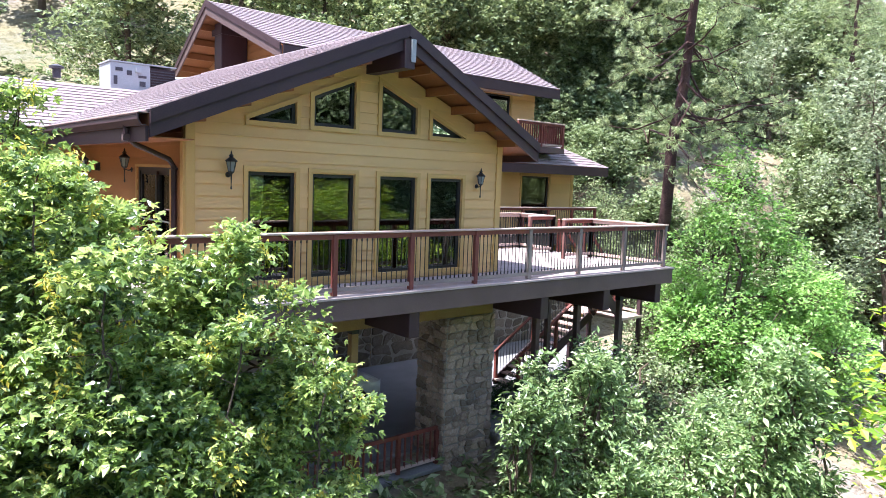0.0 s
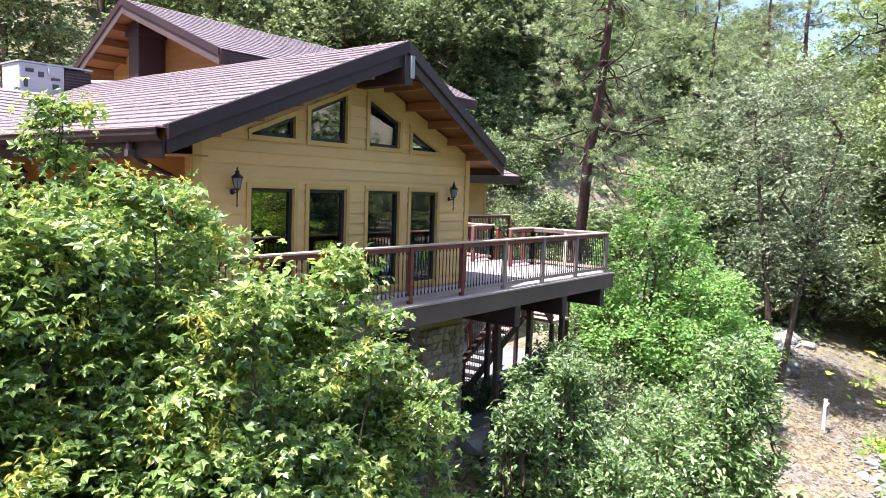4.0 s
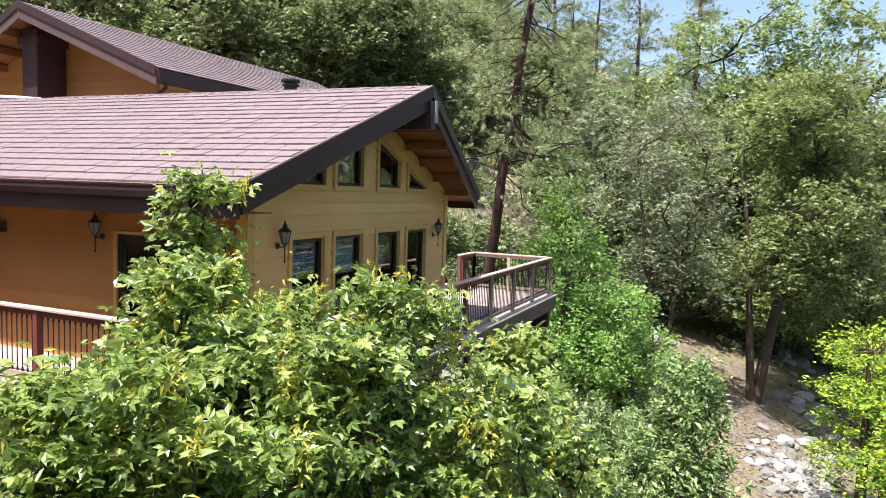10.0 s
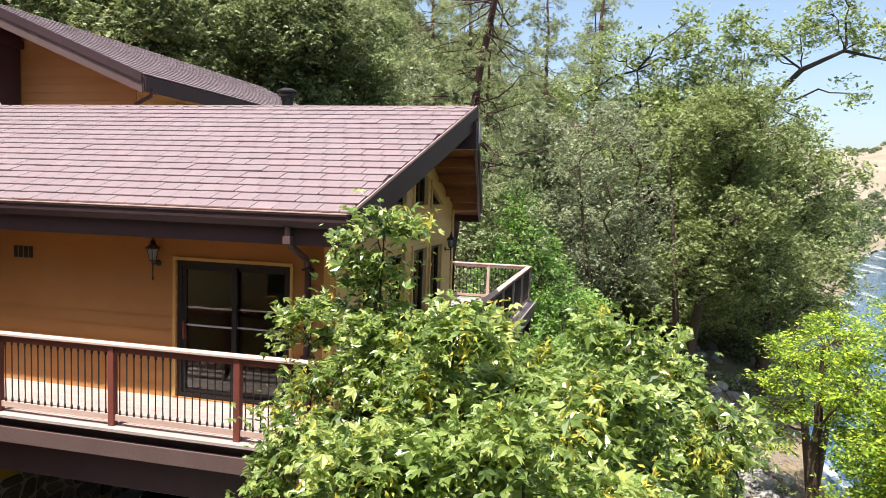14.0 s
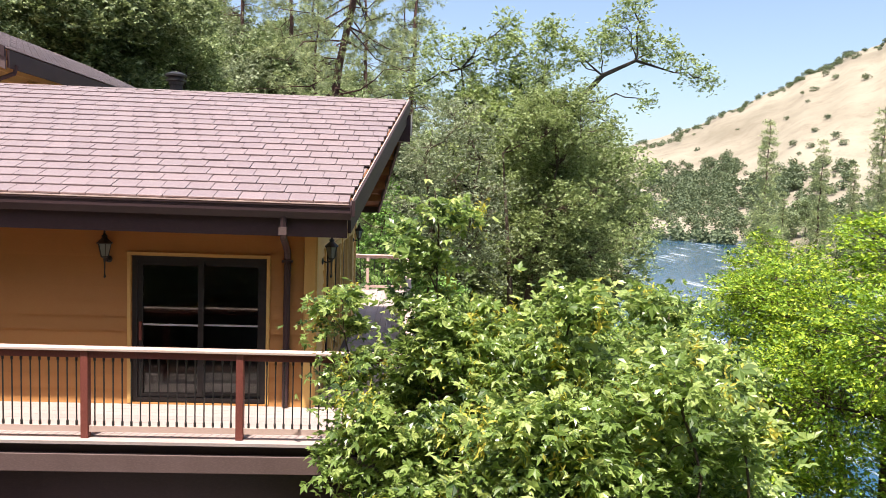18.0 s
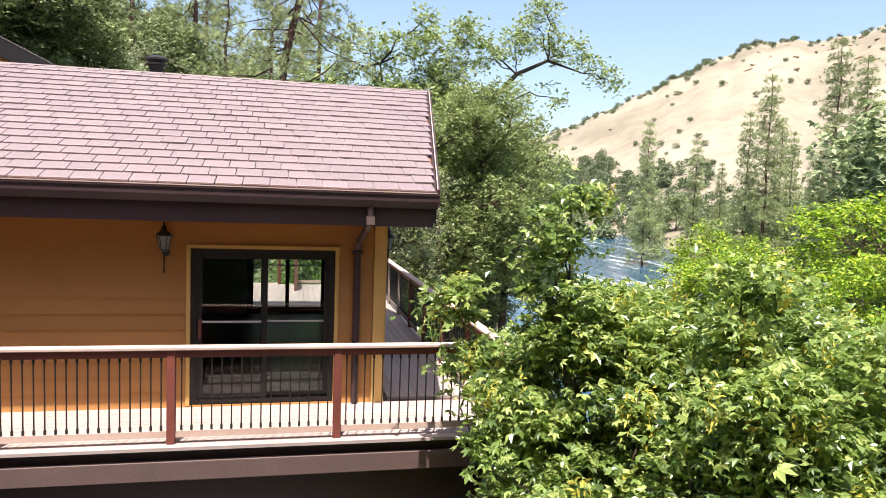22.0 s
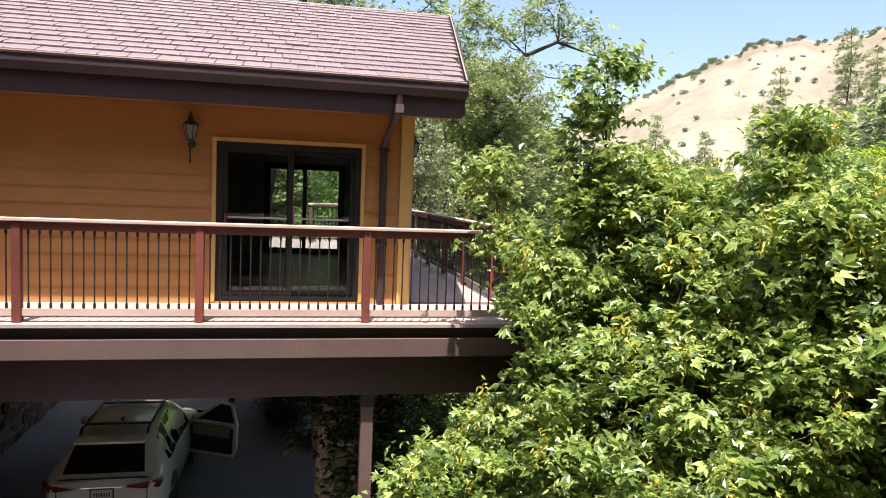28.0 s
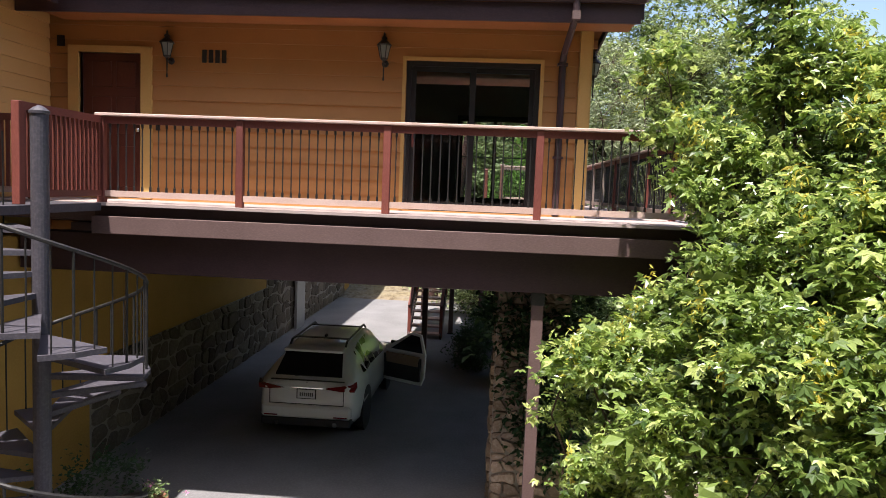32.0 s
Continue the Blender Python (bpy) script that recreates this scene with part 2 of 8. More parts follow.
maple_leaf = leaf_material("maple_leaf", (0.026, 0.062, 0.017), (0.213, 0.306, 0.073), (0.50, 0.565, 0.20), None, 0.42, 0.32, 0.75)
seed_yellow = leaf_material("maple_seed", (0.42, 0.42, 0.08), (0.56, 0.52, 0.10), (0.62, 0.50, 0.10), None, 0.4)
shrub_leaf = leaf_material("pale_shrub_leaf", (0.050, 0.105, 0.034), (0.245, 0.355, 0.125), (0.54, 0.63, 0.32), None, 0.34, 0.36, 0.6)
alder_leaf = leaf_material("alder_leaf", (0.09, 0.20, 0.045), (0.30, 0.50, 0.125), (0.50, 0.69, 0.26), None, 0.46)
yellow_leaf = leaf_material("yellow_green_leaf", (0.026, 0.075, 0.010), (0.190, 0.310, 0.030), (0.52, 0.60, 0.065), None, 0.32)
grey_leaf = leaf_material("grey_green_leaf", (0.060, 0.085, 0.040), (0.245, 0.285, 0.155), (0.42, 0.46, 0.30), None, 0.30)
oak_leaf = leaf_material("oak_leaf", (0.045, 0.075, 0.020), (0.265, 0.335, 0.115), (0.48, 0.55, 0.25), None, 0.34)
dark_leaf = leaf_material("dark_oak_leaf", (0.042, 0.068, 0.026), (0.205, 0.260, 0.105), (0.44, 0.49, 0.26), None, 0.30)
hill_leaf = leaf_material("hillside_leaf", (0.038, 0.064, 0.024), (0.200, 0.258, 0.105), (0.43, 0.48, 0.27), None, 0.28)
# Dark oak green lightened: distance haze is mixed into the leaf colour.
far_leaf = leaf_material("far_oak_leaf", (0.055, 0.08, 0.042), (0.105, 0.138, 0.068), (0.18, 0.22, 0.11), None, 0.2)
needle = leaf_material("pine_needle", (0.075, 0.105, 0.045), (0.31, 0.37, 0.17), (0.58, 0.63, 0.31), None, 0.25)
ivy_leaf = leaf_material("ivy_leaf", (0.020, 0.055, 0.022), (0.032, 0.075, 0.026), (0.055, 0.105, 0.036), None, 0.2)
dry_leaf = leaf_material("dry_leaf", (0.10, 0.065, 0.035), (0.20, 0.135, 0.075), (0.34, 0.25, 0.15), None, 0.15)
petal = leaf_material("pink_petal", (0.550, 0.100, 0.300), (0.600, 0.200, 0.400), (0.600, 0.550, 0.600), None, 0.3)


def ground_build(nt, out):
    v = coords(nt)
    big = noise_fac(nt, v, 0.035, 5)
    mid = noise_fac(nt, v, 0.45, 6, 0.65)
    fine = noise_fac(nt, v, 9, 6, 0.75)
    dry = ramp(nt, fine, (0.3, (0.19, 0.15, 0.09)), (0.7, (0.32, 0.262, 0.17)))
    dirt = ramp(nt, fine, (0.3, (0.12, 0.10, 0.085)), (0.7, (0.30, 0.268, 0.232)))
    litter = noise_fac(nt, v, 2.6, 6, 0.7)
    green = ramp(nt, fine, (0.3, (0.065, 0.095, 0.026)), (0.7, (0.13, 0.155, 0.045)))
    c = mixc(nt, ramp(nt, mid, (0.45, (0, 0, 0)), (0.6, (1, 1, 1))), dry, dirt)
    c = mixc(nt, ramp(nt, litter, (0.5, (0, 0, 0)), (0.6, (0.85, 0.85, 0.85))), c, (0.12, 0.088, 0.058))
    # low ground by the river is bare and stony, the wooded slope has more green, the far hill is dry grass
    z = nt.nodes.new("ShaderNodeSeparateXYZ")
    nt.links.new(nt.nodes.new("ShaderNodeNewGeometry").outputs["Position"], z.inputs[0])
    far = node(nt, "ShaderNodeMapRange", Value=z.outputs["X"])
    far.inputs["From Min"].default_value, far.inputs["From Max"].default_value = 130, 260
    g = ramp(nt, big, (0.48, (0, 0, 0)), (0.66, (0.5, 0.5, 0.5)))
    near = mixc(nt, g, c, green)
    gold = mixc(nt, ramp(nt, noise_fac(nt, v, 0.012, 7, 0.65), (0.42, (0, 0, 0)), (0.66, (1, 1, 1))), (0.315, 0.275, 0.208), (0.205, 0.177, 0.130))
    gold = mixc(nt, ramp(nt, noise_fac(nt, v, 0.07, 8, 0.75), (0.5, (0, 0, 0)), (0.68, (0.55, 0.55, 0.55))), gold, (0.17, 0.135, 0.095))
    c = mixc(nt, far.outputs[0], near, gold)
    finish(nt, out, c, 0.95, fine, 0.6, 0.05, spec=0.15)


ground_mat = material("dry_grass_and_dirt", ground_build)


def water_build(nt, out):
    v = coords(nt, (0.35, 1, 1))
    w = noise_fac(nt, v, 1.1, 5, 0.6)
    foam = ramp(nt, noise_fac(nt, coords(nt, (0.03, 0.22, 1)), 1.3, 6, 0.7), (0.54, (0.02, 0.075, 0.14)), (0.62, (0.62, 0.68, 0.72)))
    finish(nt, out, foam, 0.12, w, 0.5, 0.15, spec=0.6)


water_mat = material("river_water", water_build)


def glass_build(nt, out):
    fr = node(nt, "ShaderNodeFresnel", IOR=2.3)
    tr = node(nt, "ShaderNodeBsdfTransparent", Color=(0.72, 0.76, 0.74, 1))
    gl = node(nt, "ShaderNodeBsdfGlossy", Color=(0.95, 0.97, 0.97, 1), Roughness=0.01)
    mx = node(nt, "ShaderNodeMixShader", Fac=fr.outputs[0])
    nt.links.new(tr.outputs[0], mx.inputs[1])
    nt.links.new(gl.outputs[0], mx.inputs[2])
    nt.links.new(mx.outputs[0], out.inputs[0])


glass = material("window_glass", glass_build)


def door_glass_build(nt, out):
    fr = node(nt, "ShaderNodeFresnel", IOR=1.5)
    tr = node(nt, "ShaderNodeBsdfTransparent", Color=(0.90, 0.93, 0.92, 1))
    gl = node(nt, "ShaderNodeBsdfGlossy", Color=(0.95, 0.97, 0.97, 1), Roughness=0.01)
    mx = node(nt, "ShaderNodeMixShader", Fac=fr.outputs[0])
    nt.links.new(tr.outputs[0], mx.inputs[1])
    nt.links.new(gl.outputs[0], mx.inputs[2])
    nt.links.new(mx.outputs[0], out.inputs[0])


door_glass = material("clear_door_glass", door_glass_build)


def paint(name, colour, rough=0.4, metal=0.0, coat=0.0, spec=0.5):
    def build(nt, out):
        n = noise_fac(nt, coords(nt), 3, 5)
        c = mixc(nt, ramp(nt, n, (0.4, (0, 0, 0)), (0.8, (0.3, 0.3, 0.3))), colour, tuple(v * 0.8 for v in colour))
        p = finish(nt, out, c, rough, metal=metal, spec=spec)
        p.inputs["Coat Weight"].default_value = coat
    return material(name, build)


car_paint = paint("pearl_white_car_paint", (0.80, 0.80, 0.79), 0.28, 0.0, 0.9)
car_black = paint("black_plastic", (0.02, 0.02, 0.021), 0.5)
car_glass = paint("dark_car_glass", (0.012, 0.012, 0.013), 0.08, 0.0, 0.0, 0.25)
rubber = paint("tyre_rubber", (0.025, 0.025, 0.025), 0.85)
chrome = paint("chrome", (0.75, 0.75, 0.75), 0.12, 1.0)
tail_red = paint("red_tail_lamp", (0.16, 0.008, 0.010), 0.12, 0.0, 0.8)
plate_white = paint("number_plate_white", (0.65, 0.66, 0.68), 0.4)
lamp_glass = paint("frosted_lamp_glass", (0.20, 0.215, 0.20), 0.2)
white_paint = paint("white_sign_paint", (0.72, 0.70, 0.72), 0.5)
leather = paint("tan_leather", (0.30, 0.21, 0.14), 0.6)


# ---- mesh helpers ----
def thing(name, label, category, group="", kind="", loc=(0, 0, 0)):
    ob = new(name)
    ob.empty_display_size = 0.1
    ob.location = loc
    return tagged(ob, label, category, group, kind)


def mesh_of(bm, material_, name="mesh"):
    me = bpy.data.meshes.new(name)
    bmesh.ops.recalc_face_normals(bm, faces=bm.faces)
    bm.to_mesh(me)
    bm.free()
    me.materials.append(material_)
    return me


def part(name, bm, material_, parent=None, label="", smooth=False):
    me = mesh_of(bm, material_, name) if isinstance(bm, bmesh.types.BMesh) else bm
    if smooth:
        me.shade_smooth()
    ob = new(name, me)
    if parent is not None:
        ob.parent = parent
        ob.matrix_parent_inverse = Matrix.Translation(parent.matrix_basis.translation).inverted()
    return tagged(ob, label)


def block(name, bm, material_, label, category, group="", kind="structure"):
    return tagged(part(name, bm, material_), label, category, group, kind)


def hexa(bm, p):
    """A solid of eight corners: four below, four above, in the same order."""
    v = [bm.verts.new(q) for q in p]
    for f in ((0, 1, 2, 3), (4, 5, 6, 7), (0, 1, 5, 4), (1, 2, 6, 5), (2, 3, 7, 6), (3, 0, 4, 7)):
        bm.faces.new([v[i] for i in f])
    return v


def box(bm, x0, x1, y0, y1, z0, z1):
    return hexa(bm, [(x, y, z) for z in (z0, z1) for x, y in ((x0, y0), (x1, y0), (x1, y1), (x0, y1))])


def boxes(*dims, bevel=0.0):
    bm = bmesh.new()
    for d in dims:
        box(bm, *d)
    if bevel:
        bmesh.ops.bevel(bm, geom=bm.edges[:], offset=bevel, segments=1, affect="EDGES")
    return bm


def bar(bm, a, b, w, h, up=(0, 0, 1)):
    """A beam of section w x h from a to b."""
    a, b = Vector(a), Vector(b)
    d = (b - a).normalized()
    s = d.cross(Vector(up)).normalized() * (w / 2)
    u = s.cross(d).normalized() * (h / 2)
    return hexa(bm, [a - s - u, a + s - u, a + s + u, a - s + u, b - s - u, b + s - u, b + s + u, b - s + u])


def beam(a, b, w, h, up=(0, 0, 1), bevel=0.0):
    bm = bmesh.new()
    bar(bm, a, b, w, h, up)
    if bevel:
        bmesh.ops.bevel(bm, geom=bm.edges[:], offset=bevel, segments=1, affect="EDGES")
    return bm


def lathe(bm, profile, n=16, centre=(0, 0, 0), axis="z"):
    """A turned form from (radius, height) pairs."""
    c = Vector(centre)
    rings = []
    for r, h in profile:
        ring = []
        for i in range(n):
            a = 2 * math.pi * i / n
            p = (r * math.cos(a), r * math.sin(a), h)
            if axis == "y":
                p = (p[0], p[2], p[1])
            if axis == "x":
                p = (p[2], p[0], p[1])
            ring.append(bm.verts.new(c + Vector(p)))
        rings.append(ring)
    for a, b in zip(rings, rings[1:]):
        for i in range(n):
            bm.faces.new((a[i], a[(i + 1) % n], b[(i + 1) % n], b[i]))
    bm.faces.new(rings[0][::-1])
    bm.faces.new(rings[-1])
    return bm


def sweep(bm, pts, r, n=8):
    """A round tube along points; r is one radius or a list."""
    pts = [Vector(p) for p in pts]
    rs = r if isinstance(r, (list, tuple)) else [r] * len(pts)
    rings = []
    for i, p in enumerate(pts):
        d = (pts[min(i + 1, len(pts) - 1)] - pts[max(i - 1, 0)]).normalized()
        s = d.cross(Vector((0.31, 0.17, 0.93)) if abs(d.z) < 0.9 else Vector((1, 0, 0))).normalized()
        u = s.cross(d)
        rings.append([bm.verts.new(p + (s * math.cos(2 * math.pi * k / n) + u * math.sin(2 * math.pi * k / n)) * rs[i]) for k in range(n)])
    for a, b in zip(rings, rings[1:]):
        for k in range(n):
            bm.faces.new((a[k], a[(k + 1) % n], b[(k + 1) % n], b[k]))
    bm.faces.new(rings[0][::-1])
    bm.faces.new(rings[-1])
    return bm


def raw_mesh(name, verts, faces_flat, counts, material_, smooth=False):
    """A mesh straight from arrays: verts (n, 3), a flat list of corners, corners for each face."""
    me = bpy.data.meshes.new(name)
    me.vertices.add(len(verts))
    me.vertices.foreach_set("co", np.asarray(verts, dtype=np.float32).ravel())
    me.loops.add(len(faces_flat))
    me.loops.foreach_set("vertex_index", np.asarray(faces_flat, dtype=np.int32))
    counts = np.asarray(counts, dtype=np.int32)
    me.polygons.add(len(counts))
    me.polygons.foreach_set("loop_start", np.concatenate(([0], np.cumsum(counts)[:-1])).astype(np.int32))
    me.polygons.foreach_set("loop_total", counts)
    me.update(calc_edges=True)
    me.validate()
    me.materials.append(material_)
    if smooth:
        me.shade_smooth()
    else:
        me.shade_flat()
    return me


# ---- ground, river, drive ----
def smooth(a, b, v):
    t = np.clip((v - a) / (b - a), 0, 1)
    return t * t * (3 - 2 * t)


def river_mid(x):
    return np.interp(x, [-200, -20, 30, 60, 110, 150, 260, 420], [-10, -13, -16, -24, -44, -56, -100, -180])


def river_half(x):
    return np.interp(x, [-200, 20, 60, 150, 420], [13, 14, 17, 19, 30])


WATER = -4.6


def wave(x, y, s, seed):
    return (np.sin(x / s + seed) * np.cos(y / (s * 1.13) + seed * 2.1) + 0.5 * np.sin(x / (s * 0.43) + y / (s * 0.57) + seed * 3.3))


def ground_height(x, y):
    shore = river_mid(x) + river_half(x)
    s = y - shore
    z = WATER - 1.4 + 1.6 * smooth(-6, 1.5, s) + 2.3 * smooth(0, 7, s) + 1.7 * smooth(6, 12.5, s) + 0.9 * smooth(13, 24, s)
    q = 0.36 * x + 0.93 * y - 29.0
    z = z + 0.62 * np.maximum(q, 0) * smooth(0, 10, q) * (1 - 0.55 * smooth(50, 190, q)) * (1 - 0.75 * smooth(90, 300, x - 0.6 * y))
    z = z + 6.0 * smooth(-3, 3.5, q) * (1 - 0.5 * smooth(4, 11, q)) * (1 - smooth(44, 70, x)) * smooth(14, 20, y)
    z = z + 0.35 * wave(x, y, 7.0, 1.0) * smooth(8, 25, s)
    far_bank = shore - 2 * river_half(x) - y
    z = np.where(far_bank > -2, WATER - 0.6 + 3.4 * smooth(-1, 14, far_bank) + 0.02 * np.maximum(far_bank, 0), z)
    # the dry hill beyond the river
    dx, dy = x + 5.7, y - 12.4
    r, az = np.hypot(dx, dy), np.degrees(np.arctan2(dy, dx))
    e = np.interp(az, [-75, -62, -52, -43.7, -40, -35.7, -31, -26, -22, -16, -8], [7, 10.5, 12.2, 12.5, 11.9, 12.2, 10.4, 8.0, 6.2, 4.4, 2.5])
    e = e + 0.16 * np.sin(az * 2.3) + 0.1 * np.sin(az * 5.1 + 1)
    rise = smooth(190, 640, r) * (1 - 0.25 * smooth(700, 1500, r))
    on = smooth(-88, -72, az) * (1 - smooth(-6, 4, az))
    z = z + on * rise * r * np.tan(np.radians(e)) * (1 + 0.05 * wave(x, y, 60, 2.0) * smooth(200, 330, r) * (1 - smooth(480, 600, r)))
    # level pad for the house and the drive
    pad = smooth(11.0, 12.2, y) * (1 - smooth(26, 33, y)) * smooth(-30, -22, x) * (1 - smooth(21, 26, x))
    return z * (1 - pad) + (-0.06) * pad


def make_ground():
    n = 420
    rad = np.concatenate((np.linspace(0.3, 45, 75), 45 * 1.043 ** np.arange(1, 104)))
    ang = np.linspace(0, 2 * np.pi, n, endpoint=False)
    R_, A_ = np.meshgrid(rad, ang, indexing="ij")
    x, y = 6 + R_ * np.cos(A_), 9 + R_ * np.sin(A_)
    co = np.stack((x, y, ground_height(x, y)), -1).reshape(-1, 3)
    m = len(rad)
    i, j = np.meshgrid(np.arange(m - 1), np.arange(n), indexing="ij")
    a, b = i * n + j, i * n + (j + 1) % n
    faces = np.stack((a, a + n, b + n, b), -1).reshape(-1, 4)
    flat = np.concatenate((faces.ravel(), np.arange(n)))
    return raw_mesh("ground", co, flat, np.concatenate((np.full(len(faces), 4), [n])), ground_mat, True)


tagged(new("ground", make_ground()), "dry grassy hillside and stony river bank", "ground", kind="structure")


def make_water():
    xs = np.linspace(-180, 420, 151)
    mid, half = river_mid(xs), river_half(xs) + 3
    ks = np.linspace(-1, 1, 9)
    co = np.stack((np.repeat(xs, 9), (mid[:, None] + half[:, None] * ks).ravel(), np.full(151 * 9, WATER)), -1)
    i, j = np.meshgrid(np.arange(150), np.arange(8), indexing="ij")
    a = i * 9 + j
    f = np.stack((a, a + 9, a + 10, a + 1), -1).reshape(-1, 4)
    return raw_mesh("river", co, f.ravel(), np.full(len(f), 4), water_mat)


tagged(new("water", make_water()), "blue river with white riffles", "water", kind="structure")
bm = boxes((-16, 22, 12.35, 18.9, -0.12, 0.0))
drive = block("driveway", bm, concrete, "grey concrete driveway running under the house", "driveway")

# ---- main house: numbers ----
WX, EX, SY, NY = 4.22, 11.40, 11.58, 24.0          # outer faces of the walls
DECK = 4.20                                        # deck and main floor
RIDGE_X, RIDGE_Z, EAVE_Z = 7.765, 8.93, 7.08
EAVE_W, EAVE_E = 3.47, 12.06
SLOPE = (RIDGE_Z - EAVE_Z) / (RIDGE_X - EAVE_W)


def roof_z(x):
    return RIDGE_Z - SLOPE * abs(x - RIDGE_X)


def wall_solid(bm, place, u0, u1, z0, top, holes, depth):
    """A wall with openings. place(u, d, z) gives the point d metres inside the face; holes: (u0, u1, z low, z high at u0, z high at u1)."""
    cuts = sorted({u0, u1, *[h[0] for h in holes], *[h[1] for h in holes], *([RIDGE_X] if top == roof_under else [])})
    for a, b in zip(cuts, cuts[1:]):
        mine = sorted((h for h in holes if h[0] <= a + 1e-6 and h[1] >= b - 1e-6), key=lambda h: h[2])
        lo = (z0, z0)
        spans = []
        for h in mine:
            spans.append((lo, (h[2], h[2])))
            k = (h[4] - h[3]) / (h[1] - h[0])
            lo = (h[3] + k * (a - h[0]), h[3] + k * (b - h[0]))
        spans.append((lo, (top(a), top(b))))
        for (la, lb), (ha, hb) in spans:
            if max(ha - la, hb - lb) < 0.02:
                continue
            hexa(bm, [place(a, 0, la), place(b, 0, lb), place(b, depth, lb), place(a, depth, la),
                      place(a, 0, ha), place(b, 0, hb), place(b, depth, hb), place(a, depth, ha)])


def roof_under(x):
    return roof_z(x) - 0.26


def board_spans(u0, u1, z, holes):
    """The stretches of a level line that openings leave free."""
    spans = [(u0, u1)]
    for h in holes:
        if not h[2] < z < max(h[3], h[4]):
            continue
        a, b = h[0], h[1]
        if h[3] != h[4] and z > min(h[3], h[4]):
            c = h[0] + (z - h[3]) / (h[4] - h[3]) * (h[1] - h[0])
            a, b = (c, h[1]) if h[4] > h[3] else (h[0], c)
        spans = [q for s, e in spans for q in (((s, e),) if b <= s or a >= e else ((s, a), (b, e))) if q[1] > q[0]]
    return spans


def lap_siding(parent, place, u0, u1, z0, z1, holes, limits=None, course=0.205, mat=None):
    """Boards that lap over one another; their ends follow sloping heads and the roof."""
    n = int((z1 - z0) / course + 0.99)
    for i in range(n):
        lo, hi = z0 + i * course, min(z0 + (i + 1) * course, z1)
        cuts = sorted({lo, hi, *[v for h in holes for v in h[2:5] if lo < v < hi]})
        for za, zb in zip(cuts, cuts[1:]):
            if zb - za < 0.004:
                continue
            ends = []
            for z in (za + 0.001, zb - 0.001):
                a, b = limits(z) if limits else (u0, u1)
                ends.append(board_spans(max(a, u0), min(b, u1), z, holes) if b - a > 0 else [])
            if len(ends[0]) != len(ends[1]):
                ends[1] = ends[0] = min(ends, key=len)
            da, db = (0.036 - 0.028 * (z - lo) / (hi - lo) for z in (za, zb))
            up = 0.012 if zb == hi else 0.0
            for (s, e), (s2, e2) in zip(*ends):
                if max(e - s, e2 - s2) < 0.03:
                    continue
                bm = bmesh.new()
                hexa(bm, [place(s, -da, za), place(e, -da, za), place(e, 0.002, za), place(s, 0.002, za),
                          place(s2, -db, zb + up), place(e2, -db, zb + up), place(e2, 0.002, zb + up), place(s2, 0.002, zb + up)])
                part("board", bm, mat or siding, parent)


def at_south(u, d, z):
    return (u, SY + d, z)


def at_west(u, d, z):
    return (WX + d, u, z)


def at_east(u, d, z):
    return (EX - d, u, z)


# openings of the gable wall: four tall windows and four under the slopes (inner edges of the trim)
LOW = [(5.28, 6.19), (6.54, 7.46), (8.05, 8.97), (9.34, 10.23)]
UP = [(5.30, 6.19, 7.15, 7.17, 7.53), (6.55, 7.44, 7.15, 7.68, 8.04), (8.05, 8.93, 7.15, 8.06, 7.68), (9.34, 10.20, 7.15, 7.54, 7.17)]
holes_s = [(a, b, 4.34, 6.27, 6.27) for a, b in LOW] + UP
bm = bmesh.new()
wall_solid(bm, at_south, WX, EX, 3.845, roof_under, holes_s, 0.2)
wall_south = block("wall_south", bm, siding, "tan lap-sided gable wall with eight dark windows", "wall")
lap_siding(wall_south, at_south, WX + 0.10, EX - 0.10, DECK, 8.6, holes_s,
           lambda z: (RIDGE_X - (RIDGE_Z - 0.26 - z) / SLOPE, RIDGE_X + (RIDGE_Z - 0.26 - z) / SLOPE))
for u in (WX, EX - 0.12):
    part("corner_board", boxes((u - 0.03, u + 0.13, SY - 0.055, SY - 0.002, DECK, roof_under(u + 0.06) - 0.02)), trim_tan, wall_south)
part("corner_board", boxes((WX - 0.055, WX - 0.002, SY - 0.03, SY + 0.12, DECK, 6.72)), trim_tan, wall_south)

SD = (12.22, 14.06)                               # sliding door in the west wall
FD = (17.86, 18.78)                               # front door
holes_w = [(*SD, DECK + 0.02, 6.28, 6.28), (*FD, DECK + 0.02, 6.28, 6.28)]
bm = bmesh.new()
wall_solid(bm, at_west, SY + 0.2, NY, 3.86, lambda u: 6.98, holes_w, 0.2)
wall_west = block("wall_west", bm, plaster, "tan lap-sided wall in the shade of the eave", "wall")
# Boards carry the warm shade under the eave in their colour.
lap_siding(wall_west, at_west, SY + 0.13, 19.25, DECK, 6.95, holes_w, mat=shaded_siding)
holes_e = [(11.95, 13.75, DECK + 0.02, 6.28, 6.28)]
bm = bmesh.new()
wall_solid(bm, at_east, SY + 0.2, NY, 3.86, lambda u: 6.98, holes_e, 0.2)
wall_east = block("wall_east", bm, plaster, "tan lap-sided wall facing the large deck", "wall")
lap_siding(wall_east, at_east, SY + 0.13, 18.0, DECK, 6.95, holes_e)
block("wall_north", boxes((WX + 0.2, EX - 0.2, NY - 0.2, NY, 3.0, 8.0)), plaster, "plain plaster inner wall", "wall")
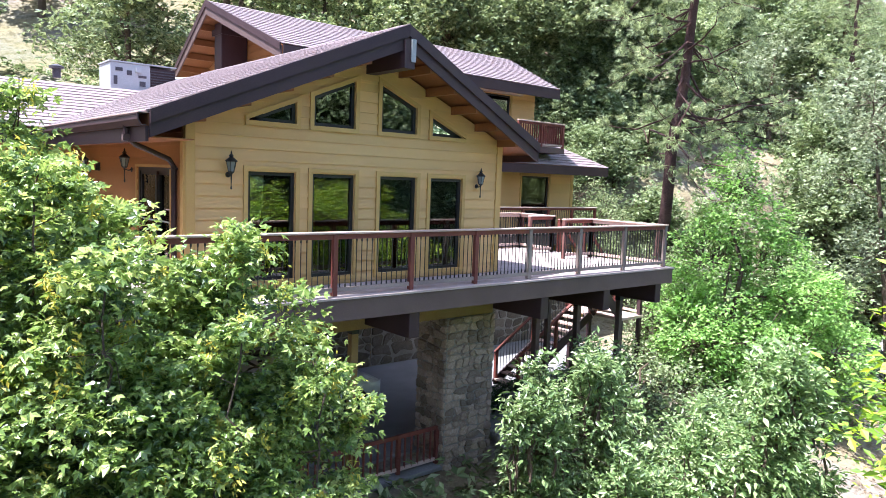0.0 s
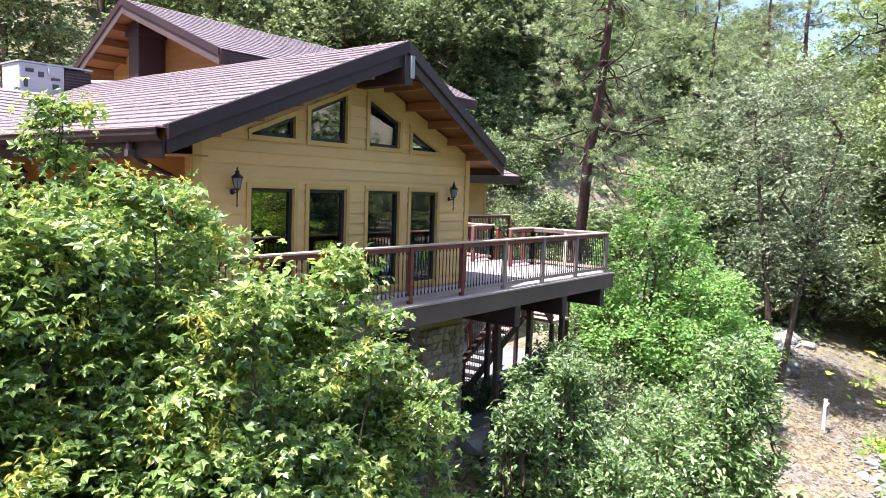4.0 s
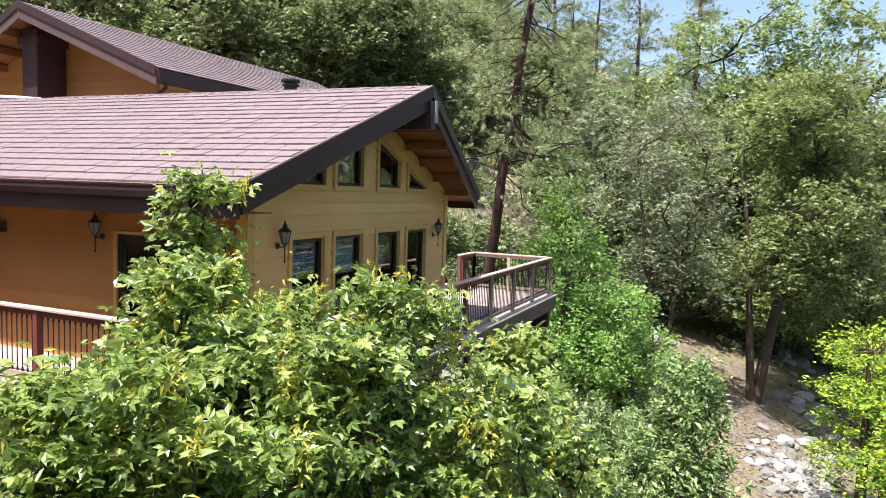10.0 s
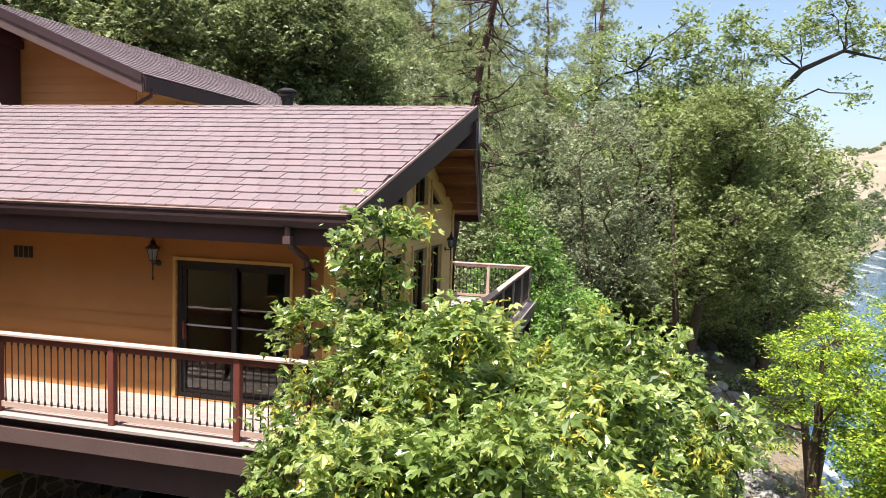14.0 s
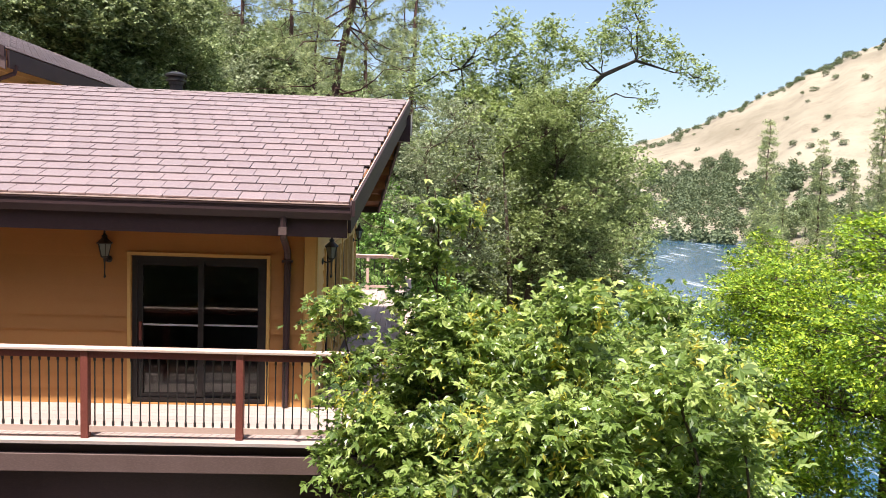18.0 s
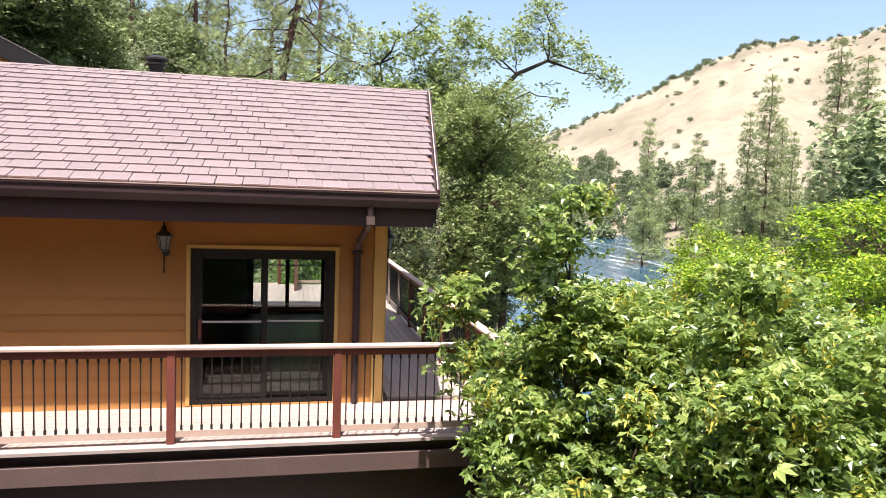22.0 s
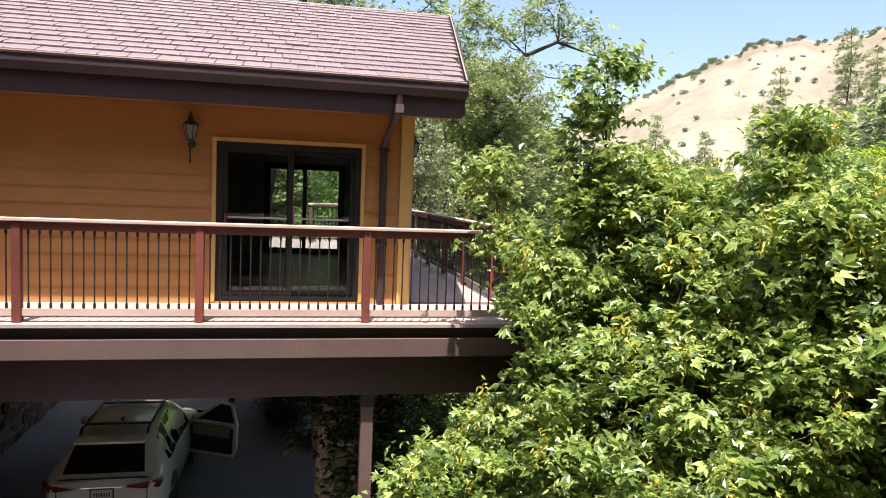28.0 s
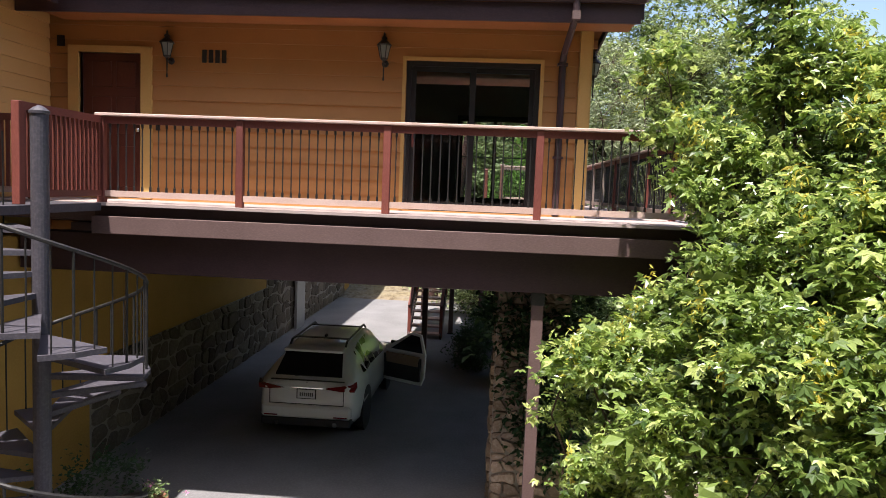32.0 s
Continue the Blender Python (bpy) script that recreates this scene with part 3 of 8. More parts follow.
block("wall_inner", boxes((WX + 0.2, EX - 0.2, 17.2, 17.35, DECK, 6.9), (WX + 1.2, EX - 1.2, 17.2, 17.35, 6.9, 7.4), (WX + 2.4, EX - 2.4, 17.2, 17.35, 7.4, 7.95), (RIDGE_X - 0.8, RIDGE_X + 0.8, 17.2, 17.35, 7.95, 8.4)), plaster, "plain plaster partition wall", "wall")
bm = bmesh.new()
hexa(bm, [(WX + .02, SY + .02, 3.85), (EX - .02, SY + .02, 3.85), (EX - .02, NY, 3.85), (WX + .02, NY, 3.85),
          (WX + .02, SY + .02, DECK + .015), (EX - .02, SY + .02, DECK + .015), (EX - .02, NY, DECK + .015), (WX + .02, NY, DECK + .015)])
block("floor", bm, floor_dark, "dark wooden floor of the empty room", "floor")
for sgn, ex in (("west", WX + 0.2), ("east", EX - 0.2)):
    bm = bmesh.new()
    hexa(bm, [(ex, SY + 0.2, roof_z(ex) - 0.30), (RIDGE_X, SY + 0.2, RIDGE_Z - 0.30), (RIDGE_X, 17.2, RIDGE_Z - 0.30), (ex, 17.2, roof_z(ex) - 0.30),
              (ex, SY + 0.2, roof_z(ex) - 0.24), (RIDGE_X, SY + 0.2, RIDGE_Z - 0.24), (RIDGE_X, 17.2, RIDGE_Z - 0.24), (ex, 17.2, roof_z(ex) - 0.24)])
    block("ceiling_%s" % sgn, bm, soffit, "sloping stained wooden ceiling", "ceiling")


def frame_bars(bm, place, u0, u1, z0, za, zb, w, d0, d1):
    """A picture frame of four bars inside an opening whose head may slope."""
    k = (zb - za) / (u1 - u0)

    def top(u):
        return za + k * (u - u0)
    hexa(bm, [place(u0, d0, z0), place(u1, d0, z0), place(u1, d1, z0), place(u0, d1, z0),
              place(u0, d0, z0 + w), place(u1, d0, z0 + w), place(u1, d1, z0 + w), place(u0, d1, z0 + w)])
    h = w * math.sqrt(1 + k * k)
    hexa(bm, [place(u0, d0, top(u0) - h), place(u1, d0, top(u1) - h), place(u1, d1, top(u1) - h), place(u0, d1, top(u0) - h),
              place(u0, d0, top(u0)), place(u1, d0, top(u1)), place(u1, d1, top(u1)), place(u0, d1, top(u0))])
    for a, b in ((u0, u0 + w), (u1 - w, u1)):
        if top((a + b) / 2) - h - (z0 + w) < 0.03:
            continue
        hexa(bm, [place(a, d0, z0 + w), place(b, d0, z0 + w), place(b, d1, z0 + w), place(a, d1, z0 + w),
                  place(a, d0, top(a) - h), place(b, d0, top(b) - h), place(b, d1, top(b) - h), place(a, d1, top(a) - h)])


def pane(place, u0, u1, z0, za, zb, d):
    bm = bmesh.new()
    hexa(bm, [place(u0, d, z0), place(u1, d, z0), place(u1, d + 0.006, z0), place(u0, d + 0.006, z0),
              place(u0, d, za), place(u1, d, zb), place(u1, d + 0.006, zb), place(u0, d + 0.006, za)])
    return bm


def window(number, place, u0, u1, z0, za, zb, label, sill=True, trim=0.085, group="gable windows"):
    th = thing("window_%d" % number, label, "window", group, "structure", place(u0, 0, z0))
    bm = bmesh.new()
    t = trim
    k = (zb - za) / (u1 - u0)
    frame_bars(bm, place, u0 - t, u1 + t, z0 - t, za - k * t + t * 1.15, zb + k * t + t * 1.15, t - 0.004, -0.06, -0.004)
    part("trim", bm, trim_tan, th, "tan painted trim")
    bm = bmesh.new()
    frame_bars(bm, place, u0, u1, z0, za, zb, 0.06, 0.012, 0.09)
    part("window_frame", bm, dark_frame, th, "black metal frame")
    p = part("pane", pane(place, u0 + 0.02, u1 - 0.02, z0 + 0.02, za - 0.02, zb - 0.02, 0.05), glass, th)
    p.visible_shadow = False
    return th


for i, (a, b) in enumerate(LOW):
    window(i + 1, at_south, a, b, 4.34, 6.27, 6.27, "tall fixed window with black frame and tan trim")
for i, (a, b) in enumerate(LOW):
    blind = thing("roller_blind", "pale rolled-up blind inside the tall window", "blind", "window blinds", "", at_south(a + 0.03, 0.16, 6.15))
    part("cassette", boxes((a + 0.03, b - 0.03, SY + 0.13, SY + 0.19, 6.15, 6.22), bevel=0.01), trim_tan, blind)
    part("fabric", boxes((a + 0.05, b - 0.05, SY + 0.155, SY + 0.162, 5.98 - 0.05 * (i % 2), 6.15)), cap_wood, blind, "pale blind fabric")
for i, (a, b, z, za, zb) in enumerate(UP):
    window(i + 5, at_south, a, b, z, za, zb,
           "sloped-top gable window with tan trim" if i in (1, 2) else "small triangular gable window with tan trim")


def sliding_door(number, place, u0, u1, label):
    z0, z1 = DECK + 0.02, 6.28
    th = thing("door_%d" % number, label, "sliding door", "sliding doors", "structure", place(u0, 0, z0))
    bm = bmesh.new()
    t = 0.05
    for a, b, lo, hi in ((u0 - t, u0 - .004, z0, z1 + t), (u1 + .004, u1 + t, z0, z1 + t), (u0 - .004, u1 + .004, z1 + .004, z1 + t)):
        hexa(bm, [place(a, -0.05, lo), place(b, -0.05, lo), place(b, -0.004, lo), place(a, -0.004, lo),
                  place(a, -0.05, hi), place(b, -0.05, hi), place(b, -0.004, hi), place(a, -0.004, hi)])
    part("trim", bm, trim_tan, th, "tan painted trim")
    bm = bmesh.new()
    frame_bars(bm, place, u0, u1, z0, z1, z1, 0.07, 0.0, 0.13)
    part("door_frame", bm, dark_frame, th)
    m = (u0 + u1) / 2
    for a, b, d in ((u0 + 0.06, m + 0.045, 0.07), (m - 0.045, u1 - 0.06, 0.02)):
        bm = bmesh.new()
        frame_bars(bm, place, a, b, z0 + 0.05, z1 - 0.06, z1 - 0.06, 0.075, d, d + 0.04)
        leaf = part("door_leaf", bm, dark_frame, th, "black framed glass leaf")
        p = part("pane", pane(place, a + 0.06, b - 0.06, z0 + 0.1, z1 - 0.11, z1 - 0.11, d + 0.02), door_glass, leaf)
        p.visible_shadow = False
        bm = bmesh.new()
        hexa(bm, [place(a + .07, d + .012, 5.30), place(b - .07, d + .012, 5.30), place(b - .07, d + .03, 5.30), place(a + .07, d + .03, 5.30),
                  place(a + .07, d + .012, 5.325), place(b - .07, d + .012, 5.325), place(b - .07, d + .03, 5.325), place(a + .07, d + .03, 5.325)])
        part("rail", bm, galv, leaf)
    bm = bmesh.new()
    a = u1 - 0.13 if place == at_west else u0 + 0.1
    hexa(bm, [place(a, -.03, 5.1), place(a + .03, -.03, 5.1), place(a + .03, .02, 5.1), place(a, .02, 5.1),
              place(a, -.03, 5.36), place(a + .03, -.03, 5.36), place(a + .03, .02, 5.36), place(a, .02, 5.36)])
    part("handle", bm, redwood, th)
    return th


sliding_door(1, at_west, *SD, "black-framed glass sliding door onto the deck")
sliding_door(2, at_east, 11.95, 13.75, "black-framed glass sliding door to the large deck")


def front_door():
    u0, u1 = FD
    z0, z1 = DECK + 0.02, 6.28
    th = thing("door_3", "dark red panelled front door, closed", "front door", "", "structure", at_west(u0, 0, z0))
    bm = bmesh.new()
    t = 0.16
    for a, b, lo, hi in ((u0 - t, u0, z0, z1 + .09), (u1, u1 + t, z0, z1 + .09), (u0, u1, z1, z1 + .09)):
        box(bm, WX - 0.06, WX + 0.05, a, b, lo, hi)
    part("trim", bm, trim_tan, th, "wide tan trim")
    leaf = part("door_leaf", boxes((WX + 0.05, WX + 0.095, u0 + .005, u1 - .005, z0, z1)), door_red, th)
    for i in range(2):
        for j, (lo, hi) in enumerate(((0.15, 0.75), (0.9, 1.45), (1.58, 1.95))):
            a = u0 + 0.12 + i * 0.36
            part("panel", boxes((WX + 0.032, WX + 0.052, a, a + 0.30, z0 + lo, z0 + hi), bevel=0.012), door_red, leaf)
    bm = bmesh.new()
    lathe(bm, [(0.012, -0.02), (0.03, -0.01), (0.03, 0.02), (0.012, 0.05)], 10, (WX + 0.02, u0 + 0.08, z0 + 0.98), "x")
    part("knob", bm, chrome, th)


front_door()

# ---- roofs ----
def slab(bm, p, thick):
    """A roof plane: four corners on top and its thickness straight down."""
    hexa(bm, [(x, y, z - thick) for x, y, z in p] + list(p))


PROW, EAVE_Y = 10.40, 11.06
BACK = 24.6
for side, ex in (("west", EAVE_W), ("east", EAVE_E)):
    bm = bmesh.new()
    slab(bm, [(ex, EAVE_Y, EAVE_Z), (RIDGE_X, PROW, RIDGE_Z), (RIDGE_X, BACK, RIDGE_Z), (ex, BACK, EAVE_Z)], 0.2)
    roof = block("roof_%s" % side, bm, soffit, "low-pitched roof with pinkish brown concrete tiles", "roof")
    bm = bmesh.new()
    slab(bm, [(ex, EAVE_Y + 0.02, EAVE_Z + 0.008), (RIDGE_X, PROW + 0.02, RIDGE_Z + 0.008), (RIDGE_X, BACK, RIDGE_Z + 0.008), (ex, BACK, EAVE_Z + 0.008)], 0.005)
    part("underlay", bm, tile_rest, roof)
    if side == "west":
        roof_west = roof
    else:
        roof_east = roof


def tile_mesh(name, w, l, lift, thick=0.028):
    """One flat tile lying up the slope: x across, y up the slope."""
    bm = bmesh.new()
    hexa(bm, [(-w / 2, 0, lift), (w / 2, 0, lift), (w / 2, l, 0.004), (-w / 2, l, 0.004),
              (-w / 2, 0.004, lift + thick), (w / 2, 0.004, lift + thick), (w / 2, l, thick), (-w / 2, l, thick)])
    bmesh.ops.bevel(bm, geom=[e for e in bm.edges if all(v.co.y < 0.01 for v in e.verts)], offset=0.006, segments=1, affect="EDGES")
    return mesh_of(bm, tile_piece, name)


def lay_tiles(parent, origin, along, up, normal, length, rise, first, last, w=0.315, step=0.262, pick=lambda p: False, keep=lambda p: True, seed=3):
    """Tiles over one plane. first(v), last(v): where a course starts and ends at v metres up the slope."""
    rng = np.random.default_rng(seed)
    origin, along, up, normal = (Vector(v) for v in (origin, along, up, normal))
    me = tile_mesh("tile", w - 0.010, step + 0.06, 0.030)
    base = np.array([v.co[:] for v in me.vertices])
    polys = [list(p.vertices) for p in me.polygons]
    flat0 = np.array([i for p in polys for i in p])
    cnt0 = [len(p) for p in polys]
    rest_v, rest_f, rest_c, n_rest = [], [], [], 0
    rows = int(rise / step + 0.5)
    for r in range(rows):
        v = r * step - 0.03
        a, b = first(v), last(v)
        u = a - (w * 0.5 if r % 2 else 0.0) + w / 2
        while u < b + w * 0.3:
            lo, hi = max(u - w / 2, a), min(u + w / 2, b)
            if hi - lo > 0.04:
                c = (lo + hi) / 2
                p = origin + along * c + up * v
                if keep(p):
                    tilt = rng.normal(0, 0.006)
                    m = Matrix((along, up, normal)).transposed().to_4x4()
                    m.translation = p + normal * (0.004 + abs(rng.normal(0, 0.003)))
                    m = m @ Matrix.Rotation(tilt, 4, "Z") @ Matrix.Diagonal((hi / w - lo / w, 1, 1, 1))
                    if pick(p):
                        ob = part("roof_tile", me, None, None)
                        ob.parent = parent
                        ob.matrix_basis = m
                    else:
                        q = np.array(m)
                        rest_v.append(base @ q[:3, :3].T + q[:3, 3])
                        rest_f.append(flat0 + n_rest)
                        rest_c += cnt0
                        n_rest += len(base)
            u += w
    if rest_v:
        ob = part("roof_tiles", raw_mesh("roof_tiles", np.concatenate(rest_v), np.concatenate(rest_f), rest_c, tile_rest), None, parent)
        tagged(ob, kind="stuff")


# ---- main roof edges ----
RUN_W = RIDGE_X - EAVE_W
LEN_W = math.hypot(RUN_W, RIDGE_Z - EAVE_Z)


def rake(side):
    """The double barge board along the prow-shaped gable edge."""
    ex = EAVE_W if side < 0 else EAVE_E
    e, r = Vector((ex, EAVE_Y, EAVE_Z)), Vector((RIDGE_X, PROW, RIDGE_Z))
    out = Vector((0, -1, 0))
    for d, lo, hi, nm in ((0.0, -0.36, 0.0, "barge_board"), (0.045, -0.15, 0.058, "rake_trim"), (0.047, 0.060, 0.076, "drip_edge")):
        bm = bmesh.new()
        a0, b0 = e + out * (d + 0.003), r + out * (d + 0.003)
        wide = 0.016 if nm == "drip_edge" else 0.045
        a1, b1 = e + out * (d + wide), r + out * (d + wide)
        if d == 0:
            a0.x += 0.0
        hexa(bm, [a0 + Vector((0, 0, lo)), b0 + Vector((0, 0, lo)), b1 + Vector((0, 0, lo)), a1 + Vector((0, 0, lo)),
                  a0 + Vector((0, 0, hi)), b0 + Vector((0, 0, hi)), b1 + Vector((0, 0, hi)), a1 + Vector((0, 0, hi))])
        part(nm, bm, cap_wood if nm == "drip_edge" else fascia, roof_west if side < 0 else roof_east)


rake(-1)
rake(1)
part("eave_board", boxes((EAVE_W - 0.05, EAVE_W - 0.004, EAVE_Y, 19.2, EAVE_Z - 0.42, EAVE_Z - 0.19)), fascia, roof_west)
part("eave_board", boxes((EAVE_E + 0.004, EAVE_E + 0.05, EAVE_Y, 20, EAVE_Z - 0.36, EAVE_Z - 0.02)), fascia, roof_east)
# gutter along the west eave
bm = bmesh.new()
gx = EAVE_W - 0.054
pro = [(0.0, -0.185), (-0.07, -0.185), (-0.12, -0.10), (-0.12, -0.03), (-0.135, -0.02), (-0.135, -0.008), (-0.105, -0.008), (-0.105, -0.09), (-0.062, -0.17), (0.0, -0.17)]
ends = []
for y in (EAVE_Y - 0.04, 18.7):
    ends.append([bm.verts.new((gx + a, y, EAVE_Z + b)) for a, b in pro])
for i in range(len(pro) - 1):
    bm.faces.new((ends[0][i], ends[0][i + 1], ends[1][i + 1], ends[1][i]))
bm.faces.new(ends[0])
bm.faces.new(ends[1][::-1])
gutter = block("gutter", bm, fascia, "dark brown metal gutter along the eave", "gutter", kind="structure")
part("drip_edge", boxes((EAVE_W - 0.165, EAVE_W + 0.05, EAVE_Y - 0.02, 18.7, EAVE_Z + 0.003, EAVE_Z + 0.016)), cap_wood, gutter, "pale drip strip")

# ridge beam, rafters and purlins of the overhang
part("ridge_beam", boxes((RIDGE_X - 0.11, RIDGE_X + 0.11, PROW - 0.10, SY - 0.05, RIDGE_Z - 0.72, RIDGE_Z - 0.22)), fascia, roof_west)
part("beam_cap", boxes((RIDGE_X + 0.02, RIDGE_X + 0.115, PROW - 0.13, PROW - 0.102, RIDGE_Z - 0.60, RIDGE_Z - 0.20)), galv, roof_west, "pale metal beam end cap")
for sgn in (-1, 1):
    for k in range(1, 6):
        x = RIDGE_X + sgn * 0.70 * k
        yb = PROW + (EAVE_Y - PROW) * 0.70 * k / RUN_W
        part("purlin", boxes((x - 0.045, x + 0.045, yb + 0.02, SY - 0.05, roof_z(x) - 0.40, roof_z(x) - 0.235)), soffit, roof_west if sgn < 0 else roof_east)
part("eave_soffit", boxes((EAVE_W + 0.02, WX - 0.05, EAVE_Y + 0.02, 19.0, EAVE_Z - 0.36, EAVE_Z - 0.34)), soffit, roof_west)

# downspout by the sliding door
bm = bmesh.new()
sweep(bm, [(EAVE_W - 0.10, 11.86, EAVE_Z - 0.16), (EAVE_W - 0.10, 11.86, EAVE_Z - 0.33), (EAVE_W + 0.05, 11.88, EAVE_Z - 0.45), (WX - 0.16, 11.92, EAVE_Z - 0.66), (WX - 0.075, 11.93, EAVE_Z - 0.78),
           (WX - 0.075, 11.93, DECK + 0.25), (WX - 0.075, 11.93, DECK + 0.02)], 0.047, 8)
ds = block("downspout", bm, fascia, "dark brown metal downspout on the wall corner", "downspout", kind="")
for z in (6.25, 5.0):
    part("strap", boxes((WX - 0.13, WX - 0.02, 11.86, 12.0, z, z + 0.03)), fascia, ds)
part("clip", boxes((EAVE_W - 0.155, EAVE_W - 0.045, 11.81, 11.91, EAVE_Z - 0.40, EAVE_Z - 0.30)), beam_paint, ds)

# ---- upper house behind ----
BX0, BX1, BY0, BRY = 9.50, 21.4, 18.62, 22.95       # roof edges and ridge line
BRZ, BEZ = 11.68, 9.89
BS = (BRZ - BEZ) / (BRY - BY0)
for nm, ya, yb in (("front", BY0, BRY), ("back", 2 * BRY - BY0, BRY)):
    bm = bmesh.new()
    slab(bm, [(BX0, ya, BEZ), (BX1, ya, BEZ), (BX1 + 1.45, yb, BRZ), (BX0 - 0.45, yb, BRZ)], 0.18)
    r = block("upper_roof_%s" % nm, bm, soffit, "upper roof with pinkish brown concrete tiles", "roof")
    if nm == "front":
        upper_roof = r
    bm = bmesh.new()
    sg = -1
    for x0, x1, lo, hi, m in ((BX0, BX0 - 0.45, -0.40, -0.02, beam_paint), (BX0 - 0.03, BX0 - 0.48, -0.15, 0.06, fascia)):
        bm = bmesh.new()
        hexa(bm, [(x0 - .05, ya, BEZ + lo), (x0 - .004, ya, BEZ + lo), (x1 - .004, yb, BRZ + lo), (x1 - .05, yb, BRZ + lo),
                  (x0 - .05, ya, BEZ + hi), (x0 - .004, ya, BEZ + hi), (x1 - .004, yb, BRZ + hi), (x1 - .05, yb, BRZ + hi)])
        part("barge_board", bm, m, r)
    for k in range(1, 5):
        f = k / 5.0
        y = ya + (yb - ya) * f
        z = BEZ + (BRZ - BEZ) * f
        part("purlin", boxes((BX0 - 0.45 * f, 10.5, y - 0.05, y + 0.05, z - 0.40, z - 0.20)), soffit, r)
part("eave_board", boxes((BX0 + 0.02, BX1, BY0 - 0.05, BY0 - 0.004, BEZ - 0.36, BEZ - 0.0)), fascia, upper_roof)
bm = bmesh.new()
hexa(bm, [(BX1 + .004, BY0, BEZ - .3), (BX1 + .05, BY0, BEZ - .3), (BX1 + 1.50, BRY, BRZ - .3), (BX1 + 1.454, BRY, BRZ - .3),
          (BX1 + .004, BY0, BEZ + .03), (BX1 + .05, BY0, BEZ + .03), (BX1 + 1.50, BRY, BRZ + .03), (BX1 + 1.454, BRY, BRZ + .03)])
part("barge_board", bm, fascia, upper_roof)


def at_upper_west(u, d, z):
    return (10.5 + d, u, z)


def at_upper_south(u, d, z):
    return (u, 19.55 + d, z)


def upper_under(y):
    return BRZ - BS * abs(y - BRY) - 0.2


bm = bmesh.new()
cuts = [19.55, BRY, 2 * BRY - 19.55]
for a, b in zip(cuts, cuts[1:]):
    hexa(bm, [(10.5, a, 3), (10.5, b, 3), (10.7, b, 3), (10.7, a, 3), (10.5, a, upper_under(a)), (10.5, b, upper_under(b)), (10.7, b, upper_under(b)), (10.7, a, upper_under(a))])
uw = block("upper_wall_west", bm, shaded_siding, "tan lap-sided gable wall of the upper house", "wall")
lap_siding(uw, at_upper_west, 19.57, 2 * BRY - 19.55, 7.6, 11.3, [], lambda z: (BRY - (BRZ - 0.2 - z) / BS, BRY + (BRZ - 0.2 - z) / BS), mat=shaded_siding)
up_holes = [(18.0, 19.62, 8.75, 9.55, 9.55), (12.1, 13.0, 9.1, 9.5, 9.5), (13.3, 14.2, 9.1, 9.5, 9.5)]
bm = bmesh.new()
wall_solid(bm, at_upper_south, 10.7, 21.0, 3.0, lambda u: 9.95, up_holes, 0.2)
us = block("upper_wall_south", bm, siding, "tan lap-sided wall of the upper house", "wall")
lap_siding(us, at_upper_south, 10.5, 21.0, 7.0, 9.8, up_holes)
block("upper_wall_east", boxes((20.8, 21.0, 19.75, 27, 0, 9.95)), siding, "tan end wall of the upper house", "wall")
for i, h in enumerate(up_holes):
    window(9 + i, at_upper_south, h[0], h[1], h[2], h[3], h[4], "dark window in the upper storey", group="upper windows")
block("upper_room_wall", boxes((10.7, 20.8, 22.5, 22.6, 3.0, 9.8)), plaster, "plain plaster inner wall", "wall")
part("shade_box", boxes((17.5, 20.1, 19.3, 19.5, 9.58, 9.86)), cap_wood, us, "pale boxed window head")
# tall boxed column under the upper gable
col = block("gable_column", boxes((9.55, 10.45, 23.0, 23.6, 6.5, 11.15), bevel=0.02), fascia, "dark brown boxed column under the gable", "column")
part("base_trim", boxes((9.5, 10.45, 22.9, 23.7, 10.75, 10.95)), fascia, col)
# downspout bracket and small lamp at the upper wall corner
bm = bmesh.new()
sweep(bm, [(9.75, 18.55, 9.62), (9.75, 18.6, 9.45), (10.0, 19.2, 9.3), (10.42, 19.46, 9.1), (10.42, 19.48, 7.8)], 0.045, 8)
block("upper_downspout", bm, fascia, "dark metal downspout of the upper eave", "downspout", kind="")

# lower storey at the east end, with its roof and balcony
def at_rear(u, d, z):
    return (u, 19.45 + d, z)


rear_holes = [(20.35, 21.95, 4.6, 6.52, 6.52)]
bm = bmesh.new()
wall_solid(bm, at_rear, 11.4, 23.45, 0.0, lambda u: 7.0, rear_holes, 0.2)
rear = block("rear_wall", bm, siding, "tan lap-sided wall behind the deck", "wall")
lap_siding(rear, at_rear, 11.5, 23.45, 3.6, 7.0, rear_holes)
part("corner_board", boxes((23.33, 23.49, 19.40, 19.448, 3.6, 7.0)), trim_tan, rear)
block("rear_wall_east", boxes((23.25, 23.45, 19.65, 27, 0, 7.0)), siding, "tan end wall behind the deck", "wall")
window(13, at_rear, 20.35, 21.95, 4.6, 6.52, 6.52, "wide dark sliding window behind the deck", group="upper windows")
bm = bmesh.new()
slab(bm, [(17.2, 18.3, 6.95), (24.3, 18.3, 6.95), (22.6, 21.0, 8.2), (17.2, 21.0, 8.2)], 0.18)
low_roof = block("lower_roof", bm, soffit, "small tiled roof over the rear windows", "roof")
part("eave_board", boxes((17.2, 24.3, 18.24, 18.296, 6.62, 6.95)), fascia, low_roof)
bm = bmesh.new()
hexa(bm, [(24.3, 18.3, 6.65), (24.35, 18.3, 6.65), (22.65, 21, 7.9), (22.6, 21, 7.9), (24.304, 18.3, 6.98), (24.35, 18.3, 6.98), (22.65, 21, 8.23), (22.604, 21, 8.23)])
